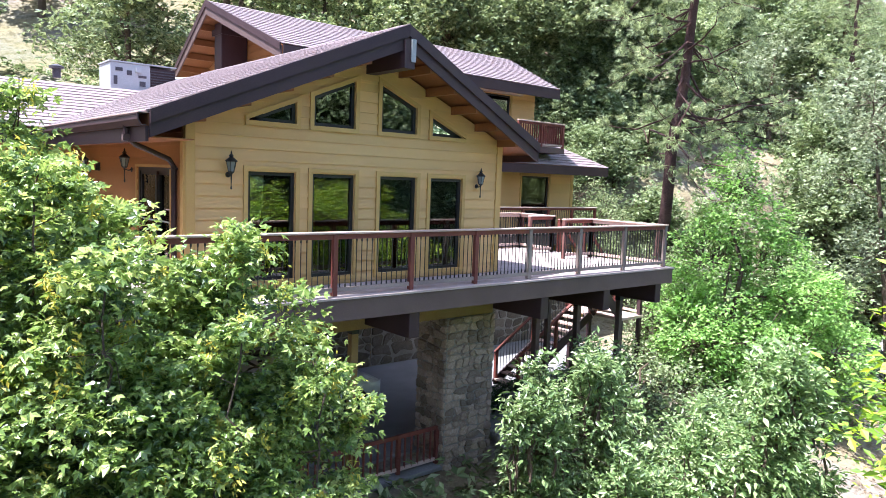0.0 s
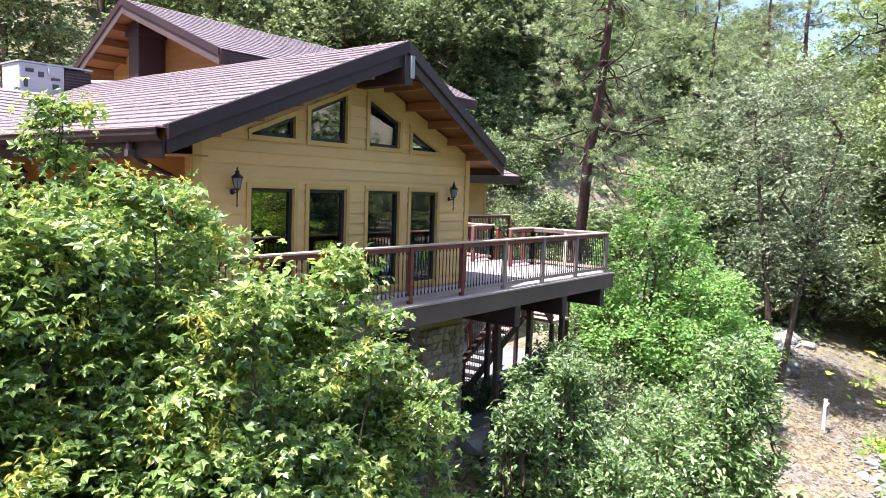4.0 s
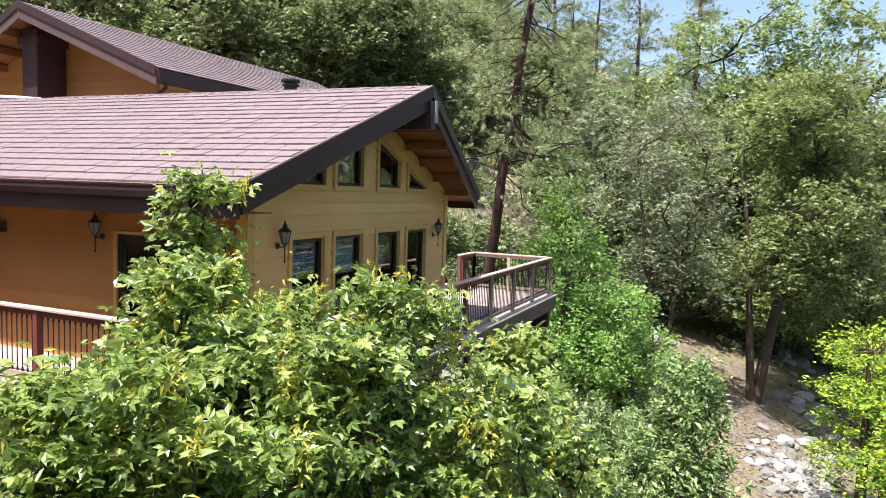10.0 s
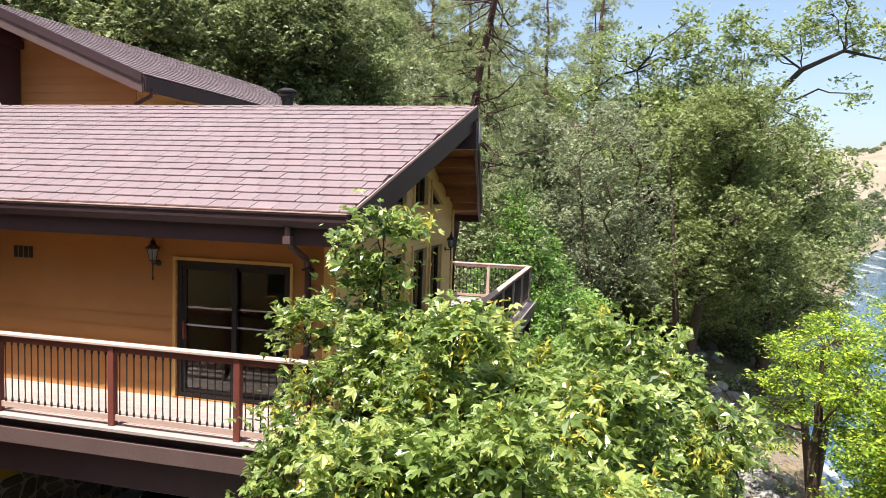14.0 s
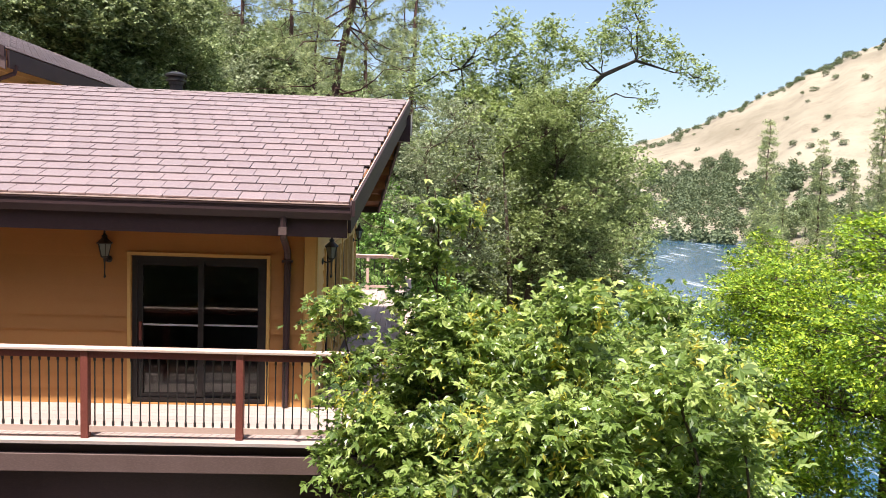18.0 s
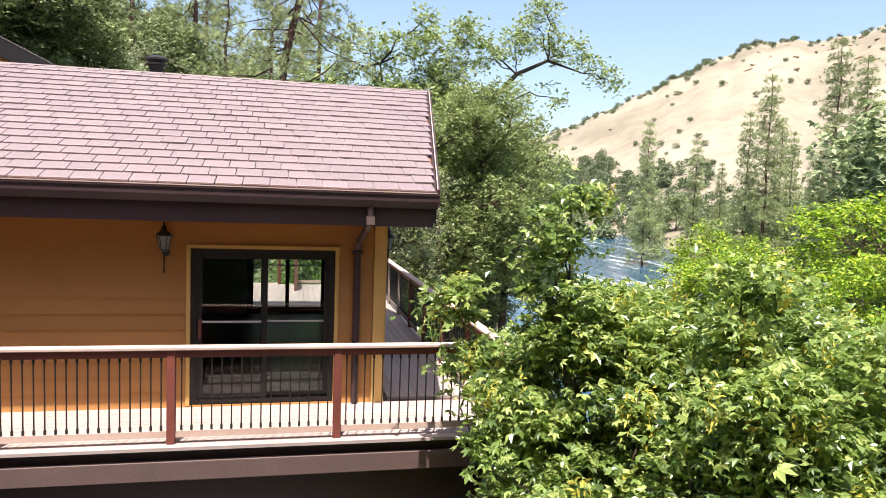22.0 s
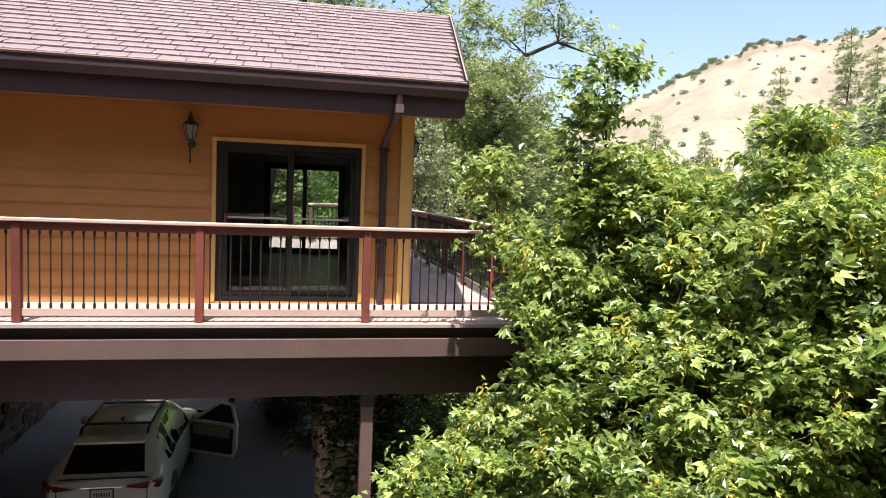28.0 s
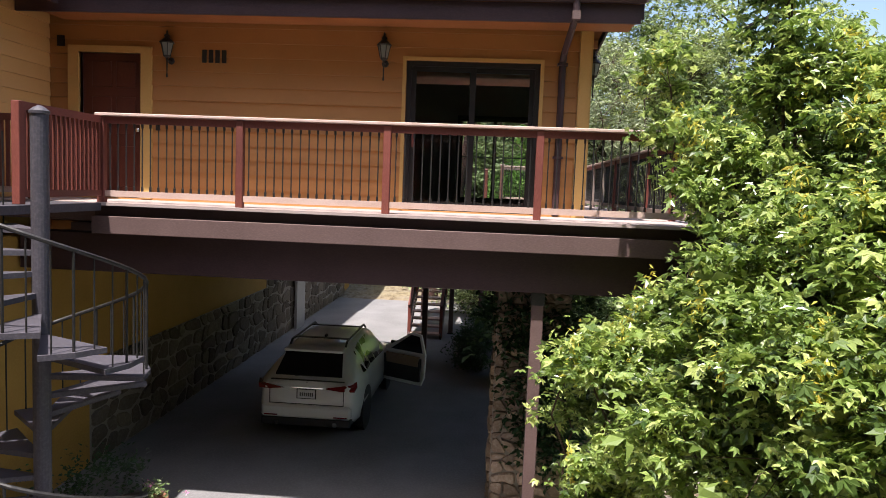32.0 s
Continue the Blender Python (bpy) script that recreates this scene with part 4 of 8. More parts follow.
part("barge_board", bm, fascia, low_roof)

# ---- west wing ----
def at_wing(u, d, z):
    return (u, 19.25 + d, z)


bm = bmesh.new()
wall_solid(bm, at_wing, -8.0, WX, 3.0, lambda u: 6.95, [], 0.2)
wing = block("wing_wall", bm, siding, "tan lap-sided wall of the west wing", "wall")
lap_siding(wing, at_wing, -2.0, WX - 0.02, DECK, 6.95, [])
block("wing_wall_west", boxes((-8.2, -8.0, 19.25, 26, 0, 6.95)), siding, "tan end wall of the west wing", "wall")
bm = bmesh.new()
WEY, WRY, WRZ = 18.55, 22.3, 8.55
slab(bm, [(-9.0, WEY, EAVE_Z), (EAVE_W + 0.3, WEY, EAVE_Z), (RIDGE_X - 0.3, WRY, WRZ), (-9.0, WRY, WRZ)], 0.2)
wing_roof = block("wing_roof", bm, soffit, "tiled roof of the west wing with a valley", "roof")
part("eave_board", boxes((-9.0, EAVE_W - 0.2, WEY - 0.05, WEY - 0.004, EAVE_Z - 0.36, EAVE_Z - 0.02)), fascia, wing_roof)
bm = bmesh.new()
slab(bm, [(-9.0, 27.0, EAVE_Z), (RIDGE_X, 27.0, EAVE_Z), (RIDGE_X, WRY, WRZ), (-9.0, WRY, WRZ)], 0.2)
block("wing_roof_back", bm, tile_piece, "far slope of the west wing roof", "roof")
# flat roof strip between the wings with its pale pipe
block("roof_well", boxes((7.6, 10.5, 22.9, 26.5, 7.9, 8.3)), galv, "pale flat metal roof between the wings", "roof")

# ---- carport level ----
bm = bmesh.new()
box(bm, -8, 24, 18.9, 19.2, 0, 3.7)
carport_wall = block("carport_wall", bm, ground_wall, "yellow stucco wall above a stone base", "wall")
part("carport_door", boxes((15.4, 16.3, 18.72, 18.8, 0.0, 2.05)), galv, carport_wall, "plain grey utility door")
block("carport_wall_end", boxes((-8.2, -8.0, 18.9, 26, 0, 3.7)), ground_wall, "yellow stucco end wall", "wall")
part("soffit_boards", boxes((WX - 0.1, EX + 0.1, SY - 0.1, 18.88, 3.62, 3.84)), beam_paint, carport_wall)


def stone_face(parent, origin, along, up, normal, width, height, seed, size=0.25, mat=None, pick=300):
    """Irregular flat stones on a face: a jittered mesh of cells, each stone a proud, bevelled slab."""
    rng = random.Random(seed)
    origin, along, up, normal = (Vector(v) for v in (origin, along, up, normal))
    nz = max(1, round(height / (size * 0.8)))
    grid = {}
    for j in range(nz + 1):
        nu = max(1, round(width / size))
        for i in range(nu + 1):
            du = 0 if i in (0, nu) else rng.uniform(-0.3, 0.3) * size
            dv = 0 if j in (0, nz) else rng.uniform(-0.28, 0.28) * size
            off = (0.5 * width / nu if j % 2 else 0) if 0 < i < nu else 0
            grid[i, j] = (min(max(i * width / nu + du + off * 0.6, 0), width), min(max(j * height / nz + dv, 0), height))
    count = 0
    for j in range(nz):
        nu = max(1, round(width / size))
        i = 0
        while i < nu:
            step = 2 if (rng.random() < 0.22 and i + 2 <= nu) else 1
            c = [grid[i, j], grid[i + step, j], grid[i + step, j + 1], grid[i, j + 1]]
            if step == 2:
                c.insert(1, grid[i + 1, j])
            i += step
            mu, mv = sum(p[0] for p in c) / len(c), sum(p[1] for p in c) / len(c)
            bm = bmesh.new()
            h = rng.uniform(0.02, 0.06)
            lo, hi = [], []
            ring = []
            n = len(c)
            for k in range(n):
                a, b = c[k], c[(k + 1) % n]
                for f in (0.18, 0.5, 0.82):
                    ring.append((a[0] + (b[0] - a[0]) * f, a[1] + (b[1] - a[1]) * f))
            for u, v in ring:
                for lst, sc, d in ((lo, 0.93, 0.0), (hi, 0.80, h)):
                    s = sc + rng.uniform(-0.03, 0.03)
                    q = origin + along * (mu + (u - mu) * s) + up * (mv + (v - mv) * s) + normal * d
                    lst.append(bm.verts.new(q))
            m = len(ring)
            top = bm.verts.new(origin + along * mu + up * mv + normal * (h + rng.uniform(0.0, 0.02)))
            for k in range(m):
                bm.faces.new((lo[k], lo[(k + 1) % m], hi[(k + 1) % m], hi[k]))
                bm.faces.new((hi[k], hi[(k + 1) % m], top))
            part("stone", bm, mat or rock, parent)
            count += 1
    return count


def stone_pier(x0, x1, y0, y1, z0, z1, label, seed, faces="swn", group="stone piers", size=0.2):
    th = block("stone_pier", boxes((x0, x1, y0, y1, z0, z1)), mortar, label, "pillar", group, "")
    if "s" in faces:
        stone_face(th, (x0, y0, z0), (1, 0, 0), (0, 0, 1), (0, -1, 0), x1 - x0, z1 - z0, seed, size, pier_stone)
    if "w" in faces:
        stone_face(th, (x0, y0, z0), (0, 1, 0), (0, 0, 1), (-1, 0, 0), y1 - y0, z1 - z0, seed + 1, size, pier_stone)
    if "n" in faces:
        stone_face(th, (x0, y1, z0), (1, 0, 0), (0, 0, 1), (0, 1, 0), x1 - x0, z1 - z0, seed + 2)
    if "e" in faces:
        stone_face(th, (x1, y0, z0), (0, 1, 0), (0, 0, 1), (1, 0, 0), y1 - y0, z1 - z0, seed + 3)
    return th


stone_pier(9.99, 11.42, 11.56, 12.58, -2.4, 3.2, "tall pier of irregular grey-brown field stones", 11, "sw")
stone_pier(4.35, 5.1, 11.6, 12.66, -2.4, 3.3, "stone pier grown over with dark ivy", 21, "wn")
block("wall_beam", boxes((WX + 0.02, EX - 0.02, SY + 0.01, SY + 0.26, 3.21, 3.615)), post_ochre, "ochre painted beam under the gable wall", "beam")
# Field stone darkened so that the carport's shade sits in its colour.
base_stone = worn("dark_base_stone", (0.175, 0.140, 0.108), (0.11, 0.088, 0.066), (0.27, 0.225, 0.18), (1, 1, 1), 3, 0.85, 0.9, 0.45, 0.25, 0.02)
base_wall = block("retaining_wall", boxes((5.1, 9.98, 11.58, 12.0, -3.6, -0.22)), mortar, "stone retaining wall under the carport railing", "wall")
stone_face(base_wall, (5.1, 11.58, -3.2), (1, 0, 0), (0, 0, 1), (0, -1, 0), 4.86, 2.95, 31, 0.34, pier_stone)
part("coping", boxes((5.12, 9.93, 11.50, 12.05, -0.22, -0.13), bevel=0.01), concrete, base_wall)
part("mortar_bed", boxes((4.6, 12.98, 18.886, 18.93, 0.0, 1.64)), mortar, carport_wall)
part("mortar_bed", boxes((13.0, 22.9, 18.886, 18.93, 0.0, 3.58)), mortar, carport_wall)
stone_face(carport_wall, (4.6, 18.9, 0.0), (1, 0, 0), (0, 0, 1), (0, -1, 0), 8.4, 1.65, 41, 0.36, base_stone)
stone_face(carport_wall, (13.0, 18.9, 0.0), (1, 0, 0), (0, 0, 1), (0, -1, 0), 10.0, 3.6, 43, 0.42, base_stone)

# ---- tiles on the slopes ----
un = Vector((-SLOPE, 0, 1)).normalized()
uu = Vector((1, 0, SLOPE)).normalized()
lay_tiles(roof_west, (EAVE_W, 0, EAVE_Z), (0, -1, 0), uu, un, 0, LEN_W,
          lambda v: -BACK if v > 3.9 else -(19.4 + 0.97 * v), lambda v: -(EAVE_Y + (PROW - EAVE_Y) * v / LEN_W) + 0.02,
          pick=lambda p: p.y < 15.4 and p.x < 6.5, keep=lambda p: p.y < 24)
un = Vector((SLOPE, 0, 1)).normalized()
uu = Vector((-1, 0, SLOPE)).normalized()
lay_tiles(roof_east, (EAVE_E, 0, EAVE_Z), (0, 1, 0), uu, un, 0, LEN_W, lambda v: EAVE_Y + (PROW - EAVE_Y) * v / LEN_W - 0.02, lambda v: 20.0, seed=5)
bn = Vector((0, -BS, 1)).normalized()
bu = Vector((0, 1, BS)).normalized()
LEN_B = math.hypot(BRY - BY0, BRZ - BEZ)
lay_tiles(upper_roof, (0, BY0, BEZ), (1, 0, 0), bu, bn, 0, LEN_B, lambda v: BX0 - 0.45 * v / LEN_B, lambda v: BX1 + 1.45 * v / LEN_B, seed=6)
lay_tiles(low_roof, (0, 18.3, 6.95), (1, 0, 0), Vector((0, 2.7, 1.25)).normalized(), Vector((0, -1.25, 2.7)).normalized(), 0, 2.97,
          lambda v: 17.2, lambda v: 24.3 - 1.7 * v / 2.97, seed=7)
ws = (WRZ - EAVE_Z) / (WRY - WEY)
lay_tiles(wing_roof, (0, WEY, EAVE_Z), (1, 0, 0), Vector((0, 1, ws)).normalized(), Vector((0, -ws, 1)).normalized(), 0,
          math.hypot(WRY - WEY, WRZ - EAVE_Z), lambda v: -9.0, lambda v: EAVE_W + 0.25 + v * 0.95 * (RIDGE_X - EAVE_W) / (WRY - WEY), seed=8)
# ridge caps
for i in range(41):
    y = PROW + 0.16 + i * 0.33
    bm = bmesh.new()
    for s in (-1, 1):
        hexa(bm, [(RIDGE_X, y - .17, RIDGE_Z + .015), (RIDGE_X + s * .13, y - .17, RIDGE_Z - .03), (RIDGE_X + s * .13, y + .17, RIDGE_Z - .04), (RIDGE_X, y + .17, RIDGE_Z + .005),
                  (RIDGE_X, y - .17, RIDGE_Z + .06), (RIDGE_X + s * .13, y - .17, RIDGE_Z + .01), (RIDGE_X + s * .13, y + .17, RIDGE_Z - .0), (RIDGE_X, y + .17, RIDGE_Z + .042)])
    part("ridge_cap", bm, tile_piece, roof_west)


# ---- deck ----
DX0, DY0, DXE, DYN = 2.71, 10.04, 16.42, 15.5
deck_base = bmesh.new()
box(deck_base, DX0 + 0.17, WX - 0.03, DY0 + 0.09, 19.2, DECK - 0.24, DECK - 0.042)
box(deck_base, WX - 0.03, EX + 0.03, DY0 + 0.06, SY - 0.03, DECK - 0.24, DECK - 0.042)
box(deck_base, EX + 0.03, DXE - 0.06, DY0 + 0.06, DYN, DECK - 0.24, DECK - 0.042)
deck = block("deck", deck_base, beam_paint, "raised wooden deck with pale boards round the house", "deck")
for i in range(12):
    x = DX0 + i * 0.14
    if x < WX - 0.1:
        part("deck_board", boxes((x, min(x + 0.134, WX - 0.03), DY0, 19.2, DECK - 0.038, DECK)), deck_wood, deck)
for i in range(39):
    y = DY0 + i * 0.14
    x0 = DX0 + 12 * 0.14 if y < SY - 0.15 else EX + 0.03
    if y + 0.134 < DYN + 0.05:
        part("deck_board", boxes((x0 + 0.004, DXE, y, y + 0.134, DECK - 0.038, DECK)), deck_wood, deck)
part("fascia_board", boxes((DX0 + 0.03, DX0 + 0.085, DY0 + 0.05, 17.75, 3.81, 4.03), bevel=0.006), beam_paint, deck)
part("rim_joist", boxes((DX0 + 0.115, DX0 + 0.165, DY0 + 0.085, 17.75, 3.82, DECK - 0.042)), fascia, deck, "dark recessed rim joist")
part("fascia_board", boxes((DX0 + 0.085, DXE - 0.03, DY0 + 0.03, DY0 + 0.075, 3.79, DECK - 0.045), bevel=0.006), beam_paint, deck)
part("fascia_board", boxes((DXE - 0.075, DXE - 0.03, DY0 + 0.075, DYN, 3.79, DECK - 0.045), bevel=0.006), beam_paint, deck)
part("girder", boxes((2.98, 3.22, 10.28, 18.86, 3.30, 3.80), bevel=0.01), fascia, deck)
for x in (4.4, 7.93, 11.52, 13.72, 15.86):
    part("cross_beam", boxes((x - 0.12, x + 0.12, 10.12, 14.6 if x > 11.6 else 11.9, 3.30, 3.79), bevel=0.012), fascia, deck)
for k in range(6):
    part("joist", boxes((3.23, 4.15, 11.0 + k * 1.3, 11.05 + k * 1.3, 3.62, 3.95)), beam_paint, deck)
part("back_beam", boxes((11.5, 16.3, 14.4, 14.6, 3.2, 3.30)), fascia, deck)


def post(x, y, z0, z1, w=0.14, label="brown painted timber post under the deck", group="deck posts", mat=None):
    th = block("deck_post", boxes((x - w / 2, x + w / 2, y - w / 2, y + w / 2, z0, z1), bevel=0.008), mat or beam_paint, label, "post", group, "")
    part("foot_plate", boxes((x - w * .7, x + w * .7, y - w * .7, y + w * .7, z0, z0 + 0.03)), iron, th)
    part("saddle", boxes((x - w * .55, x + w * .55, y - w * .55, y + w * .55, z1 - 0.16, z1 - 0.004)), iron, th)
    return th


post(3.10, 12.17, 0.0, 3.30, 0.15, "pinkish brown timber post holding the deck girder")
for x, y, z in ((12.75, 11.45, -1.9), (14.3, 11.45, -1.9), (16.1, 11.45, -2.0), (12.75, 14.5, 0.0), (16.1, 14.0, 0.0)):
    post(x, y, z, 3.30)

# balusters: one turned metal bar with sleeves at both ends
bm = bmesh.new()
lathe(bm, [(0.009, -0.02), (0.015, -0.018), (0.015, 0.075), (0.0085, 0.08), (0.0085, 0.77), (0.015, 0.775), (0.015, 0.85)], 6)
baluster_mesh = mesh_of(bm, iron, "baluster")
bm = boxes((-0.015, 0.015, -0.02, 0.02, -0.02, 0.85))
wood_baluster_mesh = mesh_of(bm, redwood, "baluster")


def railing(points, z, label, group="deck railings", gap=0.107, over=0.0, mesh=None, height=1.105, cap=True, name="deck_railing", skip_first=False, post_mat=None, grey_from=99.0, sub_mat=None, foot_mat=None):
    """Posts at the given points of one straight run, with rails and balusters between."""
    th = thing(name, label, "railing", group, "", (points[0][0], points[0][1], z))
    a, b = Vector((*points[0], 0)), Vector((*points[-1], 0))
    d = (b - a).normalized()
    s = Vector((-d.y, d.x, 0))
    for i, (x, y) in enumerate(points):
        if i == 0 and skip_first:
            continue
        bmp = bmesh.new()
        box(bmp, x - 0.045, x + 0.045, y - 0.045, y + 0.045, z - 0.0, z + height - 0.042)
        bmesh.ops.bevel(bmp, geom=bmp.edges[:], offset=0.006, segments=1, affect="EDGES")
        part("post", bmp, grey_post if x > grey_from else (post_mat or redwood), th)
    up = Vector((0, 0, z))
    e = d * over
    if cap:
        part("cap_rail", beam(a - e + up + Vector((0, 0, height - 0.02)), b + e + up + Vector((0, 0, height - 0.02)), 0.14, 0.036, bevel=0.006), cap_wood, th, "weathered pinkish cap rail")
    part("sub_rail", beam(a + up + Vector((0, 0, height - 0.085)), b + up + Vector((0, 0, height - 0.085)), 0.04, 0.085), sub_mat or redwood, th)
    part("bottom_rail", beam(a + up + Vector((0, 0, 0.11)), b + up + Vector((0, 0, 0.11)), 0.04, 0.075), foot_mat or cap_wood, th)
    for p, q in zip(points, points[1:]):
        p, q = Vector((*p, 0)), Vector((*q, 0))
        n = max(1, round((q - p).length / gap))
        for k in range(1, n):
            c = p.lerp(q, k / n) + s * 0.0
            ob = part("baluster", mesh or baluster_mesh, None, None)
            ob.parent = th
            ob.matrix_basis = Matrix.Translation(c + up + Vector((0, 0, 0.125)) - th.matrix_basis.translation) @ Matrix.Diagonal((1, 1, (height - 0.22) / 0.85, 1))
    return th


RX, RY, REX = 2.85, 10.25, 16.20
railing([(RX, y) for y in (10.25, 12.25, 14.08, 15.90, 17.67)], DECK, "redwood railing with thin black balusters along the deck", over=0.06)
railing([(RX, y) for y in (18.58, 19.15)], DECK, "short redwood railing beside the spiral stair landing", over=0.0, gap=0.08, mesh=wood_baluster_mesh, cap=False)
railing([(x, 17.67) for x in (RX, 1.30)], DECK, "redwood railing along the spiral stair landing", over=0.0, skip_first=True, gap=0.085, mesh=wood_baluster_mesh, cap=False, foot_mat=redwood)
# The grey bottom rail has this side's shade put into its colour.
railing([(x, RY) for x in (2.85, 4.55, 6.26, 7.90, 9.52, 11.08, 12.75, 14.45, 16.20)], DECK, "redwood railing with thin black balusters over the river side", over=0.06, skip_first=True, grey_from=10.5, foot_mat=grey_post)
railing([(REX, y) for y in (10.25, 11.5, 12.62)], DECK, "weathered railing at the end of the large deck", skip_first=True, over=0.06, post_mat=cap_wood, sub_mat=cap_wood)
railing([(REX, y) for y in (14.08, 15.45)], DECK, "short weathered railing beside the stair gap", post_mat=cap_wood, sub_mat=cap_wood)
railing([(x, 12.62) for x in (15.0, 16.2)], DECK, "short redwood railing beside the stair opening", over=0.03, post_mat=table_wood)
railing([(x, 14.08) for x in (15.2, 16.2)], DECK, "short redwood railing across the stair opening", over=0.03, post_mat=table_wood)
railing([(x, 15.45) for x in (EX + 0.1, 13.0, 14.6, 16.2)], DECK, "weathered railing at the back of the large deck", over=0.06, post_mat=cap_wood, sub_mat=cap_wood)
# far terrace rail behind, in front of the rear windows
terrace = block("terrace", boxes((17.6, 23.44, 18.0, 19.42, 3.9, 4.25)), beam_paint, "narrow terrace in front of the rear windows", "deck")
railing([(x, 18.08) for x in (17.7, 19.1, 20.5, 21.9, 23.35)], 4.25, "redwood railing of the rear terrace", over=0.06)
balcony = block("balcony", boxes((18.9, 21.5, 18.3, 19.5, 7.42, 7.62)), beam_paint, "small upper balcony above the lower roof", "balcony", kind="")
railing([(x, 18.36) for x in (18.95, 20.2, 21.44)], 7.62, "weathered railing of the upper balcony", "balcony railings", 0.12, 0.05, wood_baluster_mesh, 0.95)
railing([(21.44, y) for y in (18.36, 19.45)], 7.62, "weathered side railing of the upper balcony", "balcony railings", 0.12, 0.05, wood_baluster_mesh, 0.95, skip_first=True)

# carport parapet rail
railing([(x, 11.72) for x in (5.2, 6.5, 7.78, 8.85, 9.92)], -0.13, "brown wooden railing along the carport edge", "carport railing", 0.17, 0, wood_baluster_mesh, 0.92, cap=False, name="carport_railing")
post(7.72, 11.86, -0.13, 3.24, 0.16, "ochre brown painted timber carport post", mat=post_ochre)


# ---- stair from the large deck to the drive ----
def flight(th, a, b, width, steps, z0, z1):
    """Open treads on two stringers, from a (low) to b (high) along x; y is the middle."""
    (xa, y), (xb, _) = a, b
    for k in range(steps):
        f = (k + 0.5) / steps
        x, z = xa + (xb - xa) * f, z0 + (z1 - z0) * (k + 1) / steps
        part("tread", boxes((x - 0.15, x + 0.15, y - width / 2 + 0.05, y + width / 2 - 0.05, z - 0.05, z), bevel=0.006), cap_wood, th)
    for s in (-1, 1):
        yy = y + s * (width / 2 - 0.02)
        part("stringer", beam((xa, yy, z0 + 0.02), (xb, yy, z1 - 0.06), 0.05, 0.28), fascia, th)
        part("hand_rail", beam((xa, yy, z0 + 1.0), (xb, yy, z1 + 0.98), 0.09, 0.05), redwood, th)
        for f in (0.02, 0.5, 0.98):
            x, z = xa + (xb - xa) * f, z0 + (z1 - z0) * f
            part("newel", boxes((x - 0.045, x + 0.045, yy - 0.045, yy + 0.045, z + 0.0, z + 1.0)), redwood, th)
        n = int(abs(xb - xa) / 0.13)
        for k in range(1, n):
            f = k / n
            ob = part("baluster", baluster_mesh, None, None)
            ob.parent = th
            ob.matrix_basis = Matrix.Translation(Vector((xa + (xb - xa) * f, yy, z0 + (z1 - z0) * f + 0.13)) - th.matrix_basis.translation)


stair = thing("stair", "dark wooden stair with open treads down from the deck", "stairs", "", "", (15.0, 14.7, 0))
flight(stair, (15.1, 14.72), (18.5, 14.72), 1.0, 12, 0.0, 2.1)
flight(stair, (18.5, 13.58), (16.45, 13.58), 1.0, 11, 2.1, DECK)
part("landing", boxes((18.5, 19.7, 13.05, 15.25, 2.02, 2.10)), cap_wood, stair)
for x, y in ((18.6, 13.15), (19.6, 13.15), (19.6, 15.15), (18.6, 15.15)):
    part("landing_post", boxes((x - .06, x + .06, y - .06, y + .06, 0, 3.1 if x > 19 else 2.02)), fascia, stair)
railing([(19.6, y) for y in (13.15, 14.15, 15.15)], 2.1, "dark wooden railing of the stair landing", "stair railings")


# ---- spiral stair ----
spiral = thing("spiral_stair", "dark painted steel spiral stair with wedge treads", "spiral stair", "", "", (0.7, 17.03, 0))
PX, PY, SR = 0.70, 17.03, 0.96
bm = bmesh.new()
lathe(bm, [(0.16, 0.0), (0.16, 0.012), (0.08, 0.014), (0.08, 5.08), (0.09, 5.085), (0.09, 5.11), (0.055, 5.14), (0.02, 5.16)], 20, (PX, PY, 0))
part("pole", bm, steel_paint, spiral, smooth=False)
hand = []
for k in range(1, 21):
    th0, z = radians(33 + 32.7 * k), DECK - 0.2 * k
    h = radians(19)
    pts = []
    for r, a in ((0.08, th0 - h), (SR, th0 - h * 0.9), (SR + 0.01, th0), (SR, th0 + h * 0.9), (0.08, th0 + h)):
        pts.append((PX + r * math.cos(a), PY + r * math.sin(a)))
    bm = bmesh.new()
    lo = [bm.verts.new((x, y, z - 0.05)) for x, y in pts]
    hi = [bm.verts.new((x, y, z)) for x, y in pts]
    bm.faces.new(lo[::-1]), bm.faces.new(hi)
    for i in range(5):
        bm.faces.new((lo[i], lo[(i + 1) % 5], hi[(i + 1) % 5], hi[i]))
    tread = part("tread", bm, steel_paint, spiral)
    for dk in (-0.33, 0.0, 0.33):
        a = th0 + radians(32.7 * dk)
        zz = z - 0.2 * dk
        bm = bmesh.new()
        x, y = PX + (SR - 0.03) * math.cos(a), PY + (SR - 0.03) * math.sin(a)
        sweep(bm, [(x, y, z - 0.06 if dk == 0 else z), (x, y, zz + 0.88)], 0.014 if dk == 0 else 0.0085, 6)
        part("baluster", bm, iron, spiral)
for k10 in range(8, 205, 3):
    k = k10 / 10
    a = radians(33 + 32.7 * k)
    hand.append((PX + (SR - 0.03) * math.cos(a), PY + (SR - 0.03) * math.sin(a), DECK - 0.2 * k + 0.89))
bm = bmesh.new()
sweep(bm, hand, 0.021, 8)
part("hand_rail", bm, iron, spiral)
part("landing", boxes((PX + 0.05, DX0 - 0.005, 17.60, 18.6, DECK - 0.10, DECK - 0.01)), steel_paint, spiral)


